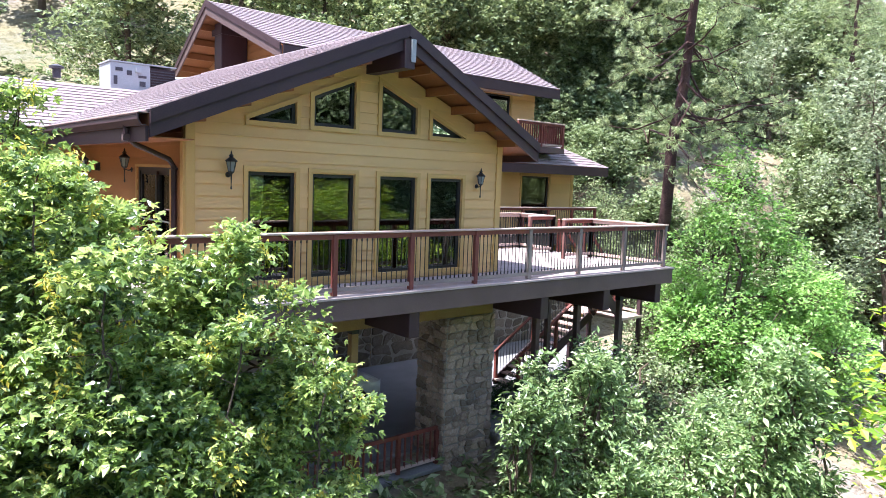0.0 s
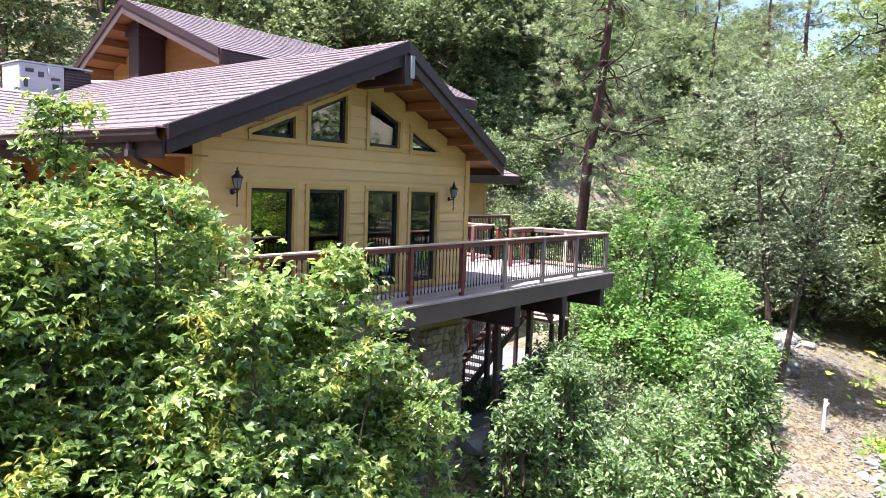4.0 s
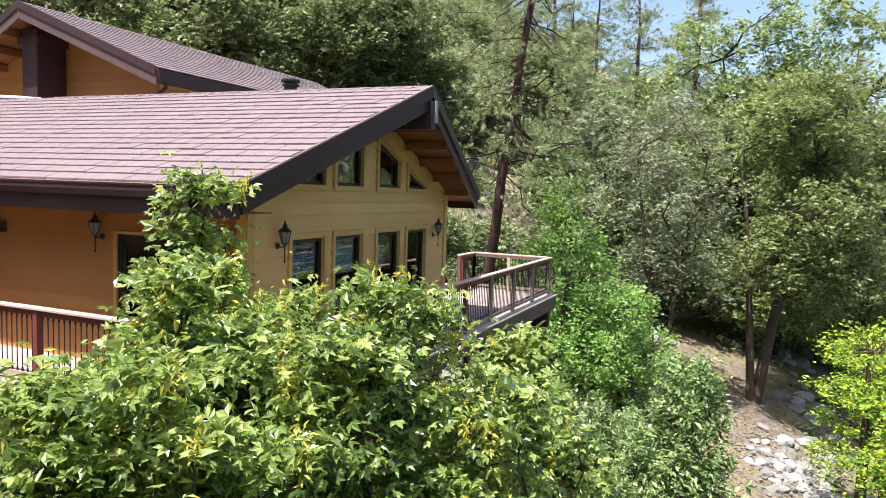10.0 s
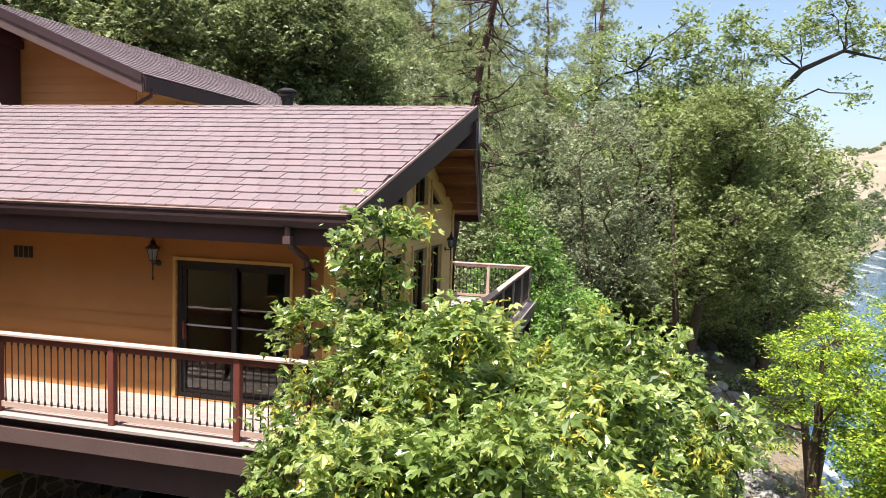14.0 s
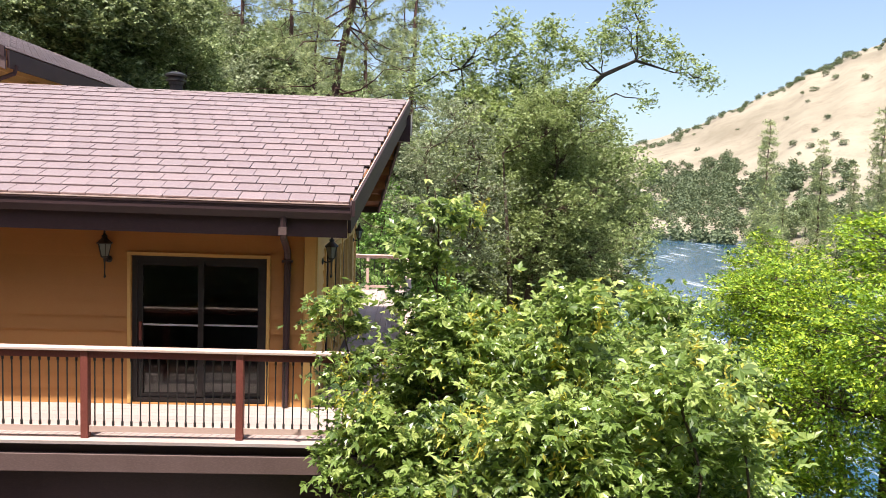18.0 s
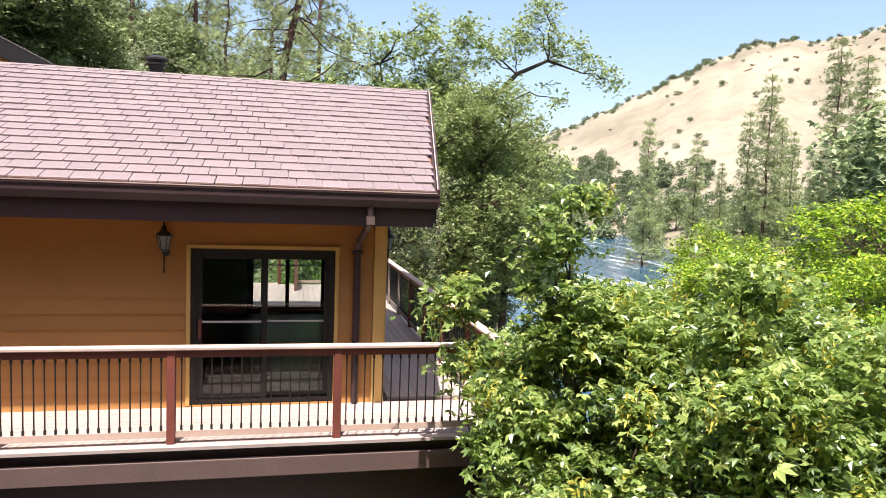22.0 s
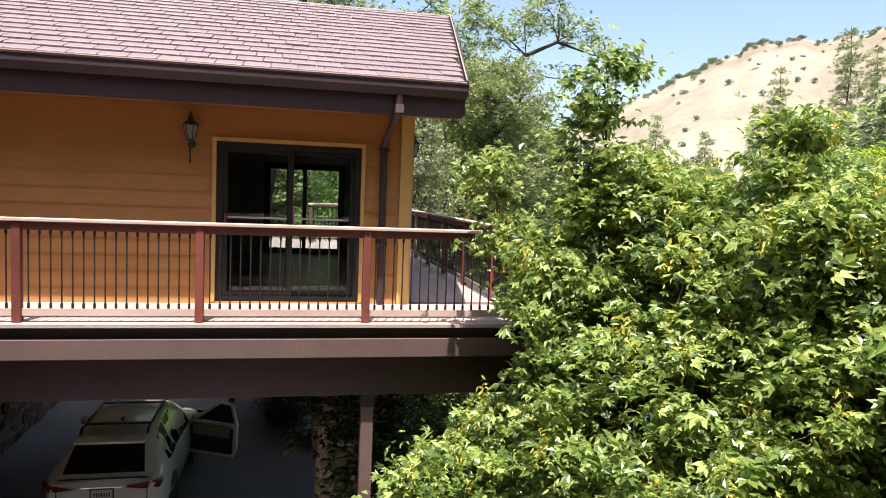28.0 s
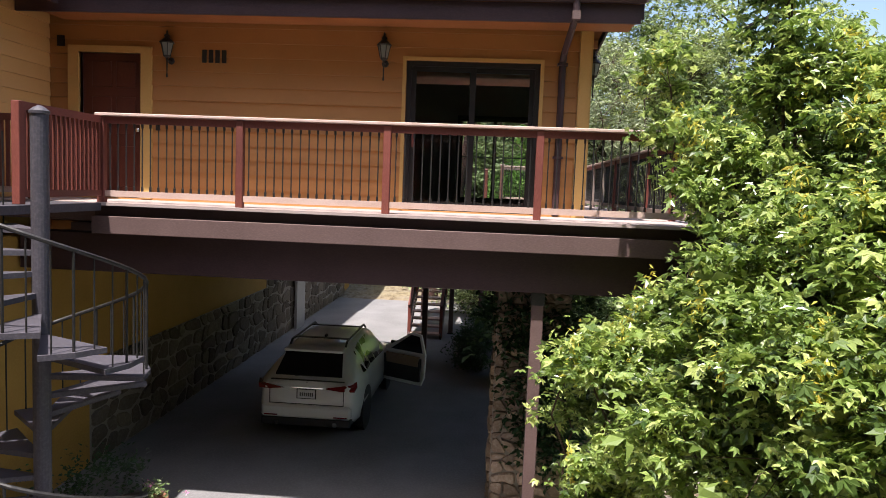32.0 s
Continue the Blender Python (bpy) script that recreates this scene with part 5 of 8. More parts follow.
# ---- wall lanterns ----
def lantern():
    """A black coach lantern; its back plate lies on the wall plane y = 0 and it faces -y."""
    th = thing("wall_lantern", "black coach lantern with frosted panes on a curled arm", "wall lamp", "wall lanterns", "", (0, 0, 0))
    bm = lathe(bmesh.new(), [(0.035, 0.0), (0.05, -0.008), (0.045, -0.02), (0.02, -0.03)], 12, (0, 0, -0.02), "y")
    part("back_plate", bm, iron, th)
    bm = sweep(bmesh.new(), [(0, -0.02, -0.02), (0, -0.07, -0.035), (0, -0.13, -0.02), (0, -0.14, 0.03)], 0.012, 6)
    part("arm", bm, iron, th)
    bm = lathe(bmesh.new(), [(0.004, -0.27), (0.016, -0.25), (0.008, -0.2), (0.012, -0.05), (0.02, 0.0), (0.05, 0.02), (0.055, 0.035)], 8, (0, -0.14, 0.0))
    part("stem", bm, iron, th)
    bm = lathe(bmesh.new(), [(0.048, 0.035), (0.085, 0.20)], 6, (0, -0.14, 0.0))
    g = part("glass", bm, lamp_glass, th, "frosted glass panes")
    for k in range(6):
        a = 2 * math.pi * k / 6
        bm = sweep(bmesh.new(), [(0.05 * math.cos(a), -0.14 + 0.05 * math.sin(a), 0.033), (0.088 * math.cos(a), -0.14 + 0.088 * math.sin(a), 0.205)], 0.006, 4)
        part("bar", bm, iron, th)
    bm = lathe(bmesh.new(), [(0.10, 0.20), (0.105, 0.212), (0.07, 0.245), (0.035, 0.275), (0.03, 0.29), (0.045, 0.30), (0.02, 0.325), (0.012, 0.34), (0.016, 0.355), (0.004, 0.385)], 10, (0, -0.14, 0.0))
    part("cap", bm, iron, th)
    return th


first_lamp = lantern()
first_lamp.matrix_basis = pose(4.92, SY - 0.028, 6.22)
copy_thing(first_lamp, pose(10.66, SY - 0.028, 6.15))
copy_thing(first_lamp, pose(WX - 0.028, 14.36, 6.24, 0, 0, -90))
copy_thing(first_lamp, pose(WX - 0.028, 17.42, 6.20, 0, 0, -90))
copy_thing(first_lamp, pose(EX + 0.028, 14.4, 6.2, 0, 0, 90))

# house number: four plain dark bars
sign = thing("house_number", "four dark metal numeral plates on the siding", "house number", "", "", (WX - 0.03, 16.8, 6.26))
for k in range(4):
    y = 16.97 - k * 0.095
    part("numeral", boxes((WX - 0.045, WX - 0.028, y - 0.065, y, 6.17, 6.35), bevel=0.004), iron, sign)
bell = block("door_bell", boxes((WX - 0.05, WX - 0.027, 17.58, 17.64, 5.2, 5.3)), iron, "small dark doorbell plate beside the door", "doorbell", kind="")
# security camera bracket on the upper eave
box_ = block("junction_box", boxes((WX - 0.06, WX - 0.027, 19.0, 19.1, 6.35, 6.5)), iron, "small dark box on the siding", "junction box", kind="")

# ---- roof fittings ----
bm = lathe(bmesh.new(), [(0.12, 0), (0.12, 1.98), (0.14, 1.985), (0.14, 2.06), (0.19, 2.07), (0.19, 2.10), (0.15, 2.11), (0.15, 2.16), (0.21, 2.17), (0.21, 2.21), (0.10, 2.27), (0.03, 2.28)], 18, (0, 0, 0))
flue = block("roof_flue", bm, iron, "dark metal roof flue with a ringed cap", "flue", kind="")
flue.location = (10.87, 15.64, 7.52)
flue.scale = (1.15, 1.15, 1.0)
hv = thing("air_conditioner", "pale grey rooftop air conditioner with a dark coil", "air conditioner", "", "", (5.85, 22.4, 8.55))
part("body", boxes((5.95, 7.1, 22.45, 23.6, 8.5, 9.35), bevel=0.02), hvac_paint, hv)
part("coil", boxes((7.104, 7.85, 22.47, 23.58, 8.5, 9.30), bevel=0.02), fascia, hv, "dark grey coil guard")
for k in range(9):
    part("louvre", boxes((7.12, 7.84, 22.445, 22.468, 8.55 + k * 0.08, 8.58 + k * 0.08)), steel_paint, hv)
part("top_plate", boxes((5.92, 7.88, 22.42, 23.62, 9.352, 9.39)), hvac_paint, hv)
for a, b, c, d in ((6.1, 6.3, 9.1, 9.2), (6.42, 6.56, 9.0, 9.14), (6.75, 6.98, 8.95, 9.02), (6.78, 6.95, 8.7, 8.85), (6.05, 6.15, 8.7, 8.95)):
    part("panel", boxes((a, b, 22.43, 22.448, c, d)), steel_paint, hv)
part("vent", boxes((6.66, 6.82, 22.35, 22.448, 9.1, 9.25)), hvac_paint, hv)
part("curb", boxes((5.9, 7.9, 22.4, 23.65, 8.2, 8.5)), galv, hv)
bm = lathe(bmesh.new(), [(0.11, 0), (0.11, 0.25), (0.2, 0.26), (0.2, 0.32), (0.05, 0.38)], 14, (4.6, 22.7, 8.72))
block("roof_vent", bm, steel_paint, "small dark roof vent on the wing ridge", "roof vent", kind="")
bm = sweep(bmesh.new(), [(8.0, 22.9, 9.05), (8.6, 22.65, 9.10), (9.2, 22.4, 9.12)], 0.11, 10)
block("vent_pipe", bm, galv, "pale metal duct lying behind the ridge", "duct", kind="")
bm = bmesh.new()
lathe(bm, [(0.02, 0.0), (0.20, 0.03), (0.33, 0.10), (0.335, 0.11), (0.20, 0.045), (0.02, 0.015)], 20)
dish = thing("satellite_dish", "pale grey satellite dish on the wing roof", "satellite dish", "", "", (2.0, 20.3, 7.8))
p = part("reflector", bm, hvac_paint, dish)
p.parent, p.matrix_parent_inverse = dish, Matrix.Identity(4)
p.matrix_basis = pose(0, 0, 0.45, 70, 0, -20)
part("mast", sweep(bmesh.new(), [(2.0, 20.33, 7.75), (2.0, 20.33, 8.25)], 0.02, 6), galv, dish)


# ---- parked car, seen from behind, with one door open ----
def make_car():
    ox, oy = 6.28, 15.92
    th = thing("car", "pearl white parked SUV with its passenger door open", "car", "", "", (ox, oy, 0))
    L = 4.62

    def section(x):
        """Half outline (y, z) of the body at x metres from the tail."""
        w = np.interp(x, [0, 0.12, 0.5, 1.0, 1.6, 3.4, 4.1, 4.45, L], [0.76, 0.86, 0.93, 0.93, 0.905, 0.92, 0.90, 0.80, 0.60])
        belt = np.interp(x, [0, 0.3, 1.2, 3.2, 3.5, L], [1.06, 1.10, 1.07, 1.02, 1.00, 0.80])
        top = np.interp(x, [0.0, 0.16, 0.55, 0.95, 1.5, 2.4, 2.75, 3.5, 3.7, 4.3, L], [1.06, 1.16, 1.50, 1.60, 1.645, 1.645, 1.58, 1.08, 1.02, 0.94, 0.74])
        tw = np.interp(x, [0, 0.3, 0.7, 2.6, 3.4, L], [0.66, 0.63, 0.56, 0.57, 0.78, 0.5])
        low = np.interp(x, [0, 0.2, 0.6, 4.2, L], [0.36, 0.28, 0.22, 0.22, 0.32])
        top = max(top, belt + 0.005)
        return [(0, low), (w * 0.86, low), (w * 0.97, low + 0.12), (w, 0.62), (w * 0.985, 0.85), (w * 0.955, belt),
                (tw + (w * 0.94 - tw) * 0.45, belt + (top - belt) * 0.55), (tw, top - 0.05), (tw * 0.86, top - 0.012), (tw * 0.5, top), (0, top + 0.008)]

    xs = [0.0, 0.06, 0.16, 0.32, 0.55, 0.75, 0.95, 1.25, 1.6, 2.0, 2.4, 2.75, 3.1, 3.5, 3.7, 4.0, 4.3, 4.5, L]
    bm = bmesh.new()
    rings = []
    for x in xs:
        half = section(x)
        full = [(-y, z) for y, z in half] + [(y, z) for y, z in half[-2:0:-1]]
        rings.append([bm.verts.new((ox + x, oy + y, z)) for y, z in full])
    n = len(rings[0])
    for a, b in zip(rings, rings[1:]):
        for i in range(n):
            bm.faces.new((a[i], a[(i + 1) % n], b[(i + 1) % n], b[i]))
    bm.faces.new(rings[0])
    bm.faces.new(rings[-1][::-1])
    body = part("body", bm, car_paint, th, smooth=True)

    def panel(name, pts, mat, thick, label="", parent=th):
        """A small plate: its outline in the plane through pts, thickened along its normal."""
        p = [Vector(q) for q in pts]
        nrm = (p[1] - p[0]).cross(p[2] - p[0]).normalized()
        bm = bmesh.new()
        a = [bm.verts.new(q) for q in p]
        b = [bm.verts.new(q + nrm * thick) for q in p]
        bm.faces.new(a), bm.faces.new(b[::-1])
        for i in range(len(p)):
            bm.faces.new((a[i], a[(i + 1) % len(p)], b[(i + 1) % len(p)], b[i]))
        return part(name, bm, mat, parent, label)

    c = oy
    panel("rear_window", [(ox + .135, c - .60, 1.17), (ox + .135, c + .60, 1.17), (ox + .55, c + .52, 1.53), (ox + .55, c - .52, 1.53)], car_glass, -0.03)
    part("spoiler", boxes((ox + .40, ox + .78, c - .54, c + .54, 1.555, 1.60), bevel=0.012), car_paint, th)
    part("wiper", beam((ox + .14, c + .25, 1.17), (ox + .17, c - .28, 1.22), 0.02, 0.02), car_black, th)
    part("rear_bumper", boxes((ox - .06, ox + .25, c - .80, c + .80, 0.42, 0.66), bevel=0.04), car_paint, th)
    part("skid_plate", boxes((ox - .05, ox + .35, c - .80, c + .80, 0.27, 0.43), bevel=0.03), car_black, th, "black lower bumper")
    part("chrome_strip", boxes((ox - .030, ox - .005, c - .30, c + .30, 0.985, 1.0)), chrome, th)
    for z in (0.672, 1.105):
        part("tailgate_seam", boxes((ox - .012 + (z > 1) * .05, ox + .03 + (z > 1) * .05, c - .66, c + .66, z, z + .012)), car_black, th)
    for s in (-1, 1):
        part("tailgate_seam", boxes((ox - .012, ox + .03, c + s * .66 - .006, c + s * .66 + .006, 0.672, 0.95)), car_black, th)
        part("reflector", boxes((ox - .065, ox - .055, c + s * .62 - .12, c + s * .62 + .12, 0.46, 0.485)), tail_red, th)
    plate = part("number_plate", boxes((ox - .03, ox - .01, c - .155, c + .155, 0.80, 0.955)), plate_white, th, "white number plate in a dark frame")
    part("plate_frame", boxes((ox - .022, ox - .008, c - .175, c + .175, 0.785, 0.97)), car_black, plate)
    for k in range(7):
        part("plate_bar", boxes((ox - .034, ox - .029, c - .12 + k * .036, c - .10 + k * .036, 0.835, 0.905)), car_black, plate)
    part("badge", lathe(bmesh.new(), [(0.034, 0), (0.038, 0.008), (0.02, 0.012)], 14, (ox + .005, c, 1.045), "x"), chrome, th)
    for s in (-1, 1):
        pts = [(ox - .040, c + s * .36, 0.985), (ox - .01, c + s * .62, 0.945), (ox + .06, c + s * .84, 0.93), (ox + .13, c + s * .875, 1.00), (ox + .13, c + s * .86, 1.09), (ox + .03, c + s * .78, 1.045)]
        panel("tail_lamp", pts if s < 0 else pts[::-1], tail_red, 0.035, "red angular tail lamp")
        bm = lathe(bmesh.new(), [(0.045, 0), (0.05, 0.03), (0.038, 0.04)], 12, (ox - .055, c + s * .52, 0.33), "x")
        part("exhaust", bm, chrome, th)
        rr = part("roof_rail", sweep(bmesh.new(), [(ox + .75, c + s * .52, 1.60), (ox + .85, c + s * .52, 1.69), (ox + 2.5, c + s * .52, 1.70), (ox + 2.7, c + s * .52, 1.60)], 0.022, 6), car_black, th)
        side = [(0.75, 1.12, 1.40), (1.05, 1.10, 1.49), (1.55, 1.09, 1.55), (2.05, 1.07, 1.56), (2.5, 1.05, 1.53), (3.05, 1.03, 1.20)]
        for (xa, la, ha), (xb, lb, hb) in zip(side, side[1:]):
            if xa == 1.55 and s < 0:
                pass
            def yy(x, z):
                half = section(x)
                for (y0, z0), (y1, z1) in zip(half[4:9], half[5:10]):
                    if z0 <= z <= z1:
                        return y0 + (y1 - y0) * (z - z0) / (z1 - z0)
                return half[7][0]
            q = [(ox + xa + .03, c + s * (yy(xa, la) + .004), la), (ox + xb - .03, c + s * (yy(xb, lb) + .004), lb),
                 (ox + xb - .03, c + s * (yy(xb, hb) + .004), hb), (ox + xa + .03, c + s * (yy(xa, ha) + .004), ha)]
            panel("side_window", q if s < 0 else q[::-1], car_glass, -0.012)
        part("mirror", lathe(bmesh.new(), [(0.02, -.11), (0.07, -.09), (0.085, 0.0), (0.07, .09), (0.02, .11)], 10, (ox + 3.05, c + s * 1.03, 1.10), "y"), car_paint if s > 0 else car_paint, th)
        part("cross_bar", boxes((ox + (1.0 if s < 0 else 2.2), ox + (1.08 if s < 0 else 2.28), c - .52, c + .52, 1.69, 1.71)), car_black, th)
    part("front_glass", boxes((ox + 2.9, ox + 2.92, c - .60, c + .60, 1.15, 1.42)), car_glass, th)
    part("antenna", boxes((ox + 1.3, ox + 1.42, c - .02, c + .02, 1.645, 1.70), bevel=0.01), car_black, th)
    for x in (0.88, 3.54):
        for s in (-1, 1):
            wheel = part("wheel", lathe(bmesh.new(), [(0.20, -.11), (0.34, -.11), (0.365, -.085), (0.365, .085), (0.34, .11), (0.20, .11)], 28, (ox + x, c + s * .80, 0.365), "y"), rubber, th, "black tyre")
            part("rim", lathe(bmesh.new(), [(0.235, -.10), (0.24, -.116), (0.22, -.118), (0.08, -.10), (0.03, -.112)] if s < 0 else [(0.235, .10), (0.24, .116), (0.22, .118), (0.08, .10), (0.03, .112)], 20, (ox + x, c + s * .80, 0.365), "y"), galv, wheel)
            part("arch", lathe(bmesh.new(), [(0.40, s * .128), (0.44, s * .13), (0.44, s * .0), (0.40, s * 0)], 24, (ox + x, c + s * .80, 0.40), "y"), car_black, th)
    # the open door swings out from its front edge
    hx, hy = ox + 3.15, c - 0.93
    a = radians(62)
    dirx, diry = -math.cos(a), -math.sin(a)
    nx, ny = -diry, dirx

    def dp(u, z, o=0.0):
        return (hx + dirx * u + nx * o, hy + diry * u + ny * o, z)
    outline = [(0.0, 0.36), (0.98, 0.36), (1.06, 0.55), (1.08, 1.06), (0.96, 1.50), (0.72, 1.53), (0.1, 1.14), (0.0, 1.05)]
    shell = panel("open_door", [dp(u, z, -0.05) for u, z in outline], car_paint, 0.045, "open passenger door")
    panel("door_window", [dp(u, z, -0.11) for u, z in ((0.2, 1.10), (1.02, 1.10), (0.93, 1.46), (0.72, 1.48))], car_glass, 0.012, "", shell)
    panel("door_lining", [dp(u, z, -0.12) for u, z in ((0.06, 0.46), (0.98, 0.46), (1.0, 0.98), (0.06, 0.98))], car_black, 0.06, "black door lining", shell)
    panel("arm_rest", [dp(u, z, -0.15) for u, z in ((0.15, 0.80), (0.95, 0.80), (0.98, 1.02), (0.12, 1.02))], leather, 0.05, "tan leather door panel", shell)
    panel("door_mirror", [dp(u, z, 0.03) for u, z in ((0.12, 1.08), (0.30, 1.08), (0.30, 1.25), (0.12, 1.25))], chrome, 0.05, "", shell)
    th.scale.z = 0.955


make_car()

# ---- sign by the river path ----
sg = thing("path_sign", "white wooden post with a small sign by the path", "sign", "", "", (26.3, 6.1, -2.4))
part("post", boxes((26.24, 26.36, 6.04, 6.16, -2.9, -0.75), bevel=0.01), white_paint, sg)
part("board", boxes((25.85, 26.45, 6.0, 6.035, -1.35, -0.9)), white_paint, sg, "pale sign board")
for k in range(3):
    part("bar", boxes((25.95, 26.35, 5.992, 5.999, -1.05 - k * .12, -1.0 - k * .12)), steel_paint, sg)


# ---- foliage helpers ----
def palm_leaf(lobes, seed):
    """A palmate leaf blade: each lobe a creased kite that droops its own way."""
    g = random.Random(seed)
    v, f = [(0, 0, 0)], []
    for a, L, w in lobes:
        a += g.uniform(-0.12, 0.12)
        L *= g.uniform(0.85, 1.1)
        c, s_ = math.cos(a), math.sin(a)
        dip = g.uniform(-0.05, 0.38)
        b = len(v)
        for x, y, z in ((w, 0.5 * L, 0.06), (0, L, -dip * L), (-w, 0.5 * L, 0.06)):
            v.append((x * c - y * s_, x * s_ + y * c, z))
        f += [[0, b, b + 1], [0, b + 1, b + 2]]
    return np.array(v), f


MAPLES = [palm_leaf([(-1.5, 0.55, 0.13), (-0.8, 0.9, 0.20), (0, 1.0, 0.22), (0.8, 0.9, 0.20), (1.5, 0.55, 0.13)], k) for k in range(3)] \
    + [palm_leaf([(-0.95, 0.8, 0.22), (0, 1.0, 0.24), (0.95, 0.8, 0.22)], k) for k in range(3, 7)]
OVAL = (np.array([(0, 0, 0), (.27, .45, .07), (0, 1, -.05), (-.27, .45, .07)]), [[0, 1, 2], [0, 2, 3]])
BROADER = (np.array([(0, 0, 0), (.21, .38, .07), (.15, .72, .02), (0, 1, -.12), (-.15, .72, .02), (-.21, .38, .07)]), [[0, 1, 2, 3], [0, 3, 4, 5]])
LONG = (np.array([(0, 0, 0), (.17, .4, .06), (0, 1, -.10), (-.17, .4, .06)]), [[0, 1, 2], [0, 2, 3]])


def fan_template(n, leaf, wide):
    v, f = [], []
    for k in range(n):
        a = (k - (n - 1) / 2) * wide
        c, s = math.cos(a), math.sin(a)
        base = len(v)
        for x, y, z in leaf[0]:
            v.append((x * c - y * s, x * s + y * c, z + 0.08 * (k % 2)))
        f += [[i + base for i in q] for q in leaf[1]]
    return np.array(v), f


SPRAY = fan_template(3, OVAL, 0.95)


def tuft_template(n, seed, wide):
    rng = random.Random(seed)
    v, f = [], []
    for k in range(n):
        a, t = 2 * math.pi * k / n, rng.uniform(0.15, 1.15)
        d = Vector((math.sin(t) * math.cos(a), math.cos(t), math.sin(t) * math.sin(a))) * rng.uniform(0.8, 1.1)
        s = d.cross(Vector((0.3, 0.2, 1))).normalized() * wide
        b = len(v)
        v += [tuple(-s), tuple(s), tuple(d)]
        f.append([b, b + 1, b + 2])
    return np.array(v), f


TUFT, FINE_TUFT = tuft_template(12, 4, 0.045), tuft_template(16, 4, 0.030)


def leaf_arrays(rng, pos, size, template, up=0.7, out=None, droop=0.25):
    """Leaves of one shape at pos, each turned its own way; out: the way their tips point."""
    tv, tf = template
    n = len(pos)
    nrm = rng.normal(size=(n, 3)) * 0.6
    nrm[:, 2] = np.abs(nrm[:, 2]) + up
    nrm /= np.linalg.norm(nrm, axis=1)[:, None]
    tip = rng.normal(size=(n, 3))
    if out is not None:
        tip = tip * 0.6 + out
    tip[:, 2] -= droop
    tip -= nrm * (tip * nrm).sum(1)[:, None]
    tip /= np.linalg.norm(tip, axis=1)[:, None] + 1e-9
    side = np.cross(tip, nrm)
    s = np.broadcast_to(np.asarray(size), (n,))[:, None, None]
    v = pos[:, None, :] + s * (tv[None, :, 0:1] * side[:, None] + tv[None, :, 1:2] * tip[:, None] + tv[None, :, 2:3] * nrm[:, None])
    k = len(tv)
    flat = np.concatenate([np.array(f) for f in tf])
    faces = (np.arange(n)[:, None] * k + flat[None]).ravel()
    counts = np.tile([len(f) for f in tf], n)
    return v.reshape(-1, 3), faces, counts


def merge(parts):
    v, f, c, n = [], [], [], 0
    for a, b, d in parts:
        v.append(a), f.append(b + n), c.append(d)
        n += len(a)
    return np.concatenate(v), np.concatenate(f), np.concatenate(c)


def tubes(paths, sides=6):
    v, f, n = [], [], 0
    for pts, rad in paths:
        pts = np.asarray(pts, float)
        m = len(pts)
        d = np.gradient(pts, axis=0)
        d /= np.linalg.norm(d, axis=1)[:, None] + 1e-9
        ref = np.where(np.abs(d[:, 2:3]) < 0.9, [[0.1, 0.2, 1.0]], [[1.0, 0.1, 0.0]])
        s = np.cross(d, ref)
        s /= np.linalg.norm(s, axis=1)[:, None] + 1e-9
        u = np.cross(s, d)
        a = np.arange(sides) * 2 * np.pi / sides
        ring = pts[:, None] + np.asarray(rad)[:, None, None] * (np.cos(a)[None, :, None] * s[:, None] + np.sin(a)[None, :, None] * u[:, None])
        v.append(ring.reshape(-1, 3))
        i, j = np.meshgrid(np.arange(m - 1), np.arange(sides), indexing="ij")
        q = np.stack((i * sides + j, i * sides + (j + 1) % sides, (i + 1) * sides + (j + 1) % sides, (i + 1) * sides + j), -1).reshape(-1, 4) + n
        f.append(q)
        n += m * sides
    f = np.concatenate(f)
    return np.concatenate(v), f.ravel(), np.full(len(f), 4)


def wander(rng, a, b, n=6, amount=0.06, sag=0.0):
    a, b = np.asarray(a, float), np.asarray(b, float)
    t = np.linspace(0, 1, n)[:, None]
    p = a + (b - a) * t
    L = np.linalg.norm(b - a)
    p[1:-1] += rng.normal(size=(n - 2, 3)) * amount * L
    p[:, 2] += sag * L * np.sin(np.pi * t[:, 0])
    return p


def clump_points(rng, blobs, per_unit, shell=0.55, core=0.25):
    """Middles of leaf clumps, spread through ellipsoids and drawn to their skins."""
    out, way = [], []
    for (cx, cy, cz, rx, ry, rz, *w) in blobs:
        k = max(3, int(per_unit * (w[0] if w else 1) * (rx * ry * rz) ** (2 / 3)))
        d = rng.normal(size=(k, 3))
        d /= np.linalg.norm(d, axis=1)[:, None]
        r = rng.uniform(core, 1, size=(k, 1)) ** shell
        r *= 1 + rng.normal(size=(k, 1)) * 0.10
        out.append(np.array((cx, cy, cz)) + d * r * np.array((rx, ry, rz)))
        way.append(d)
    return np.concatenate(out), np.concatenate(way)


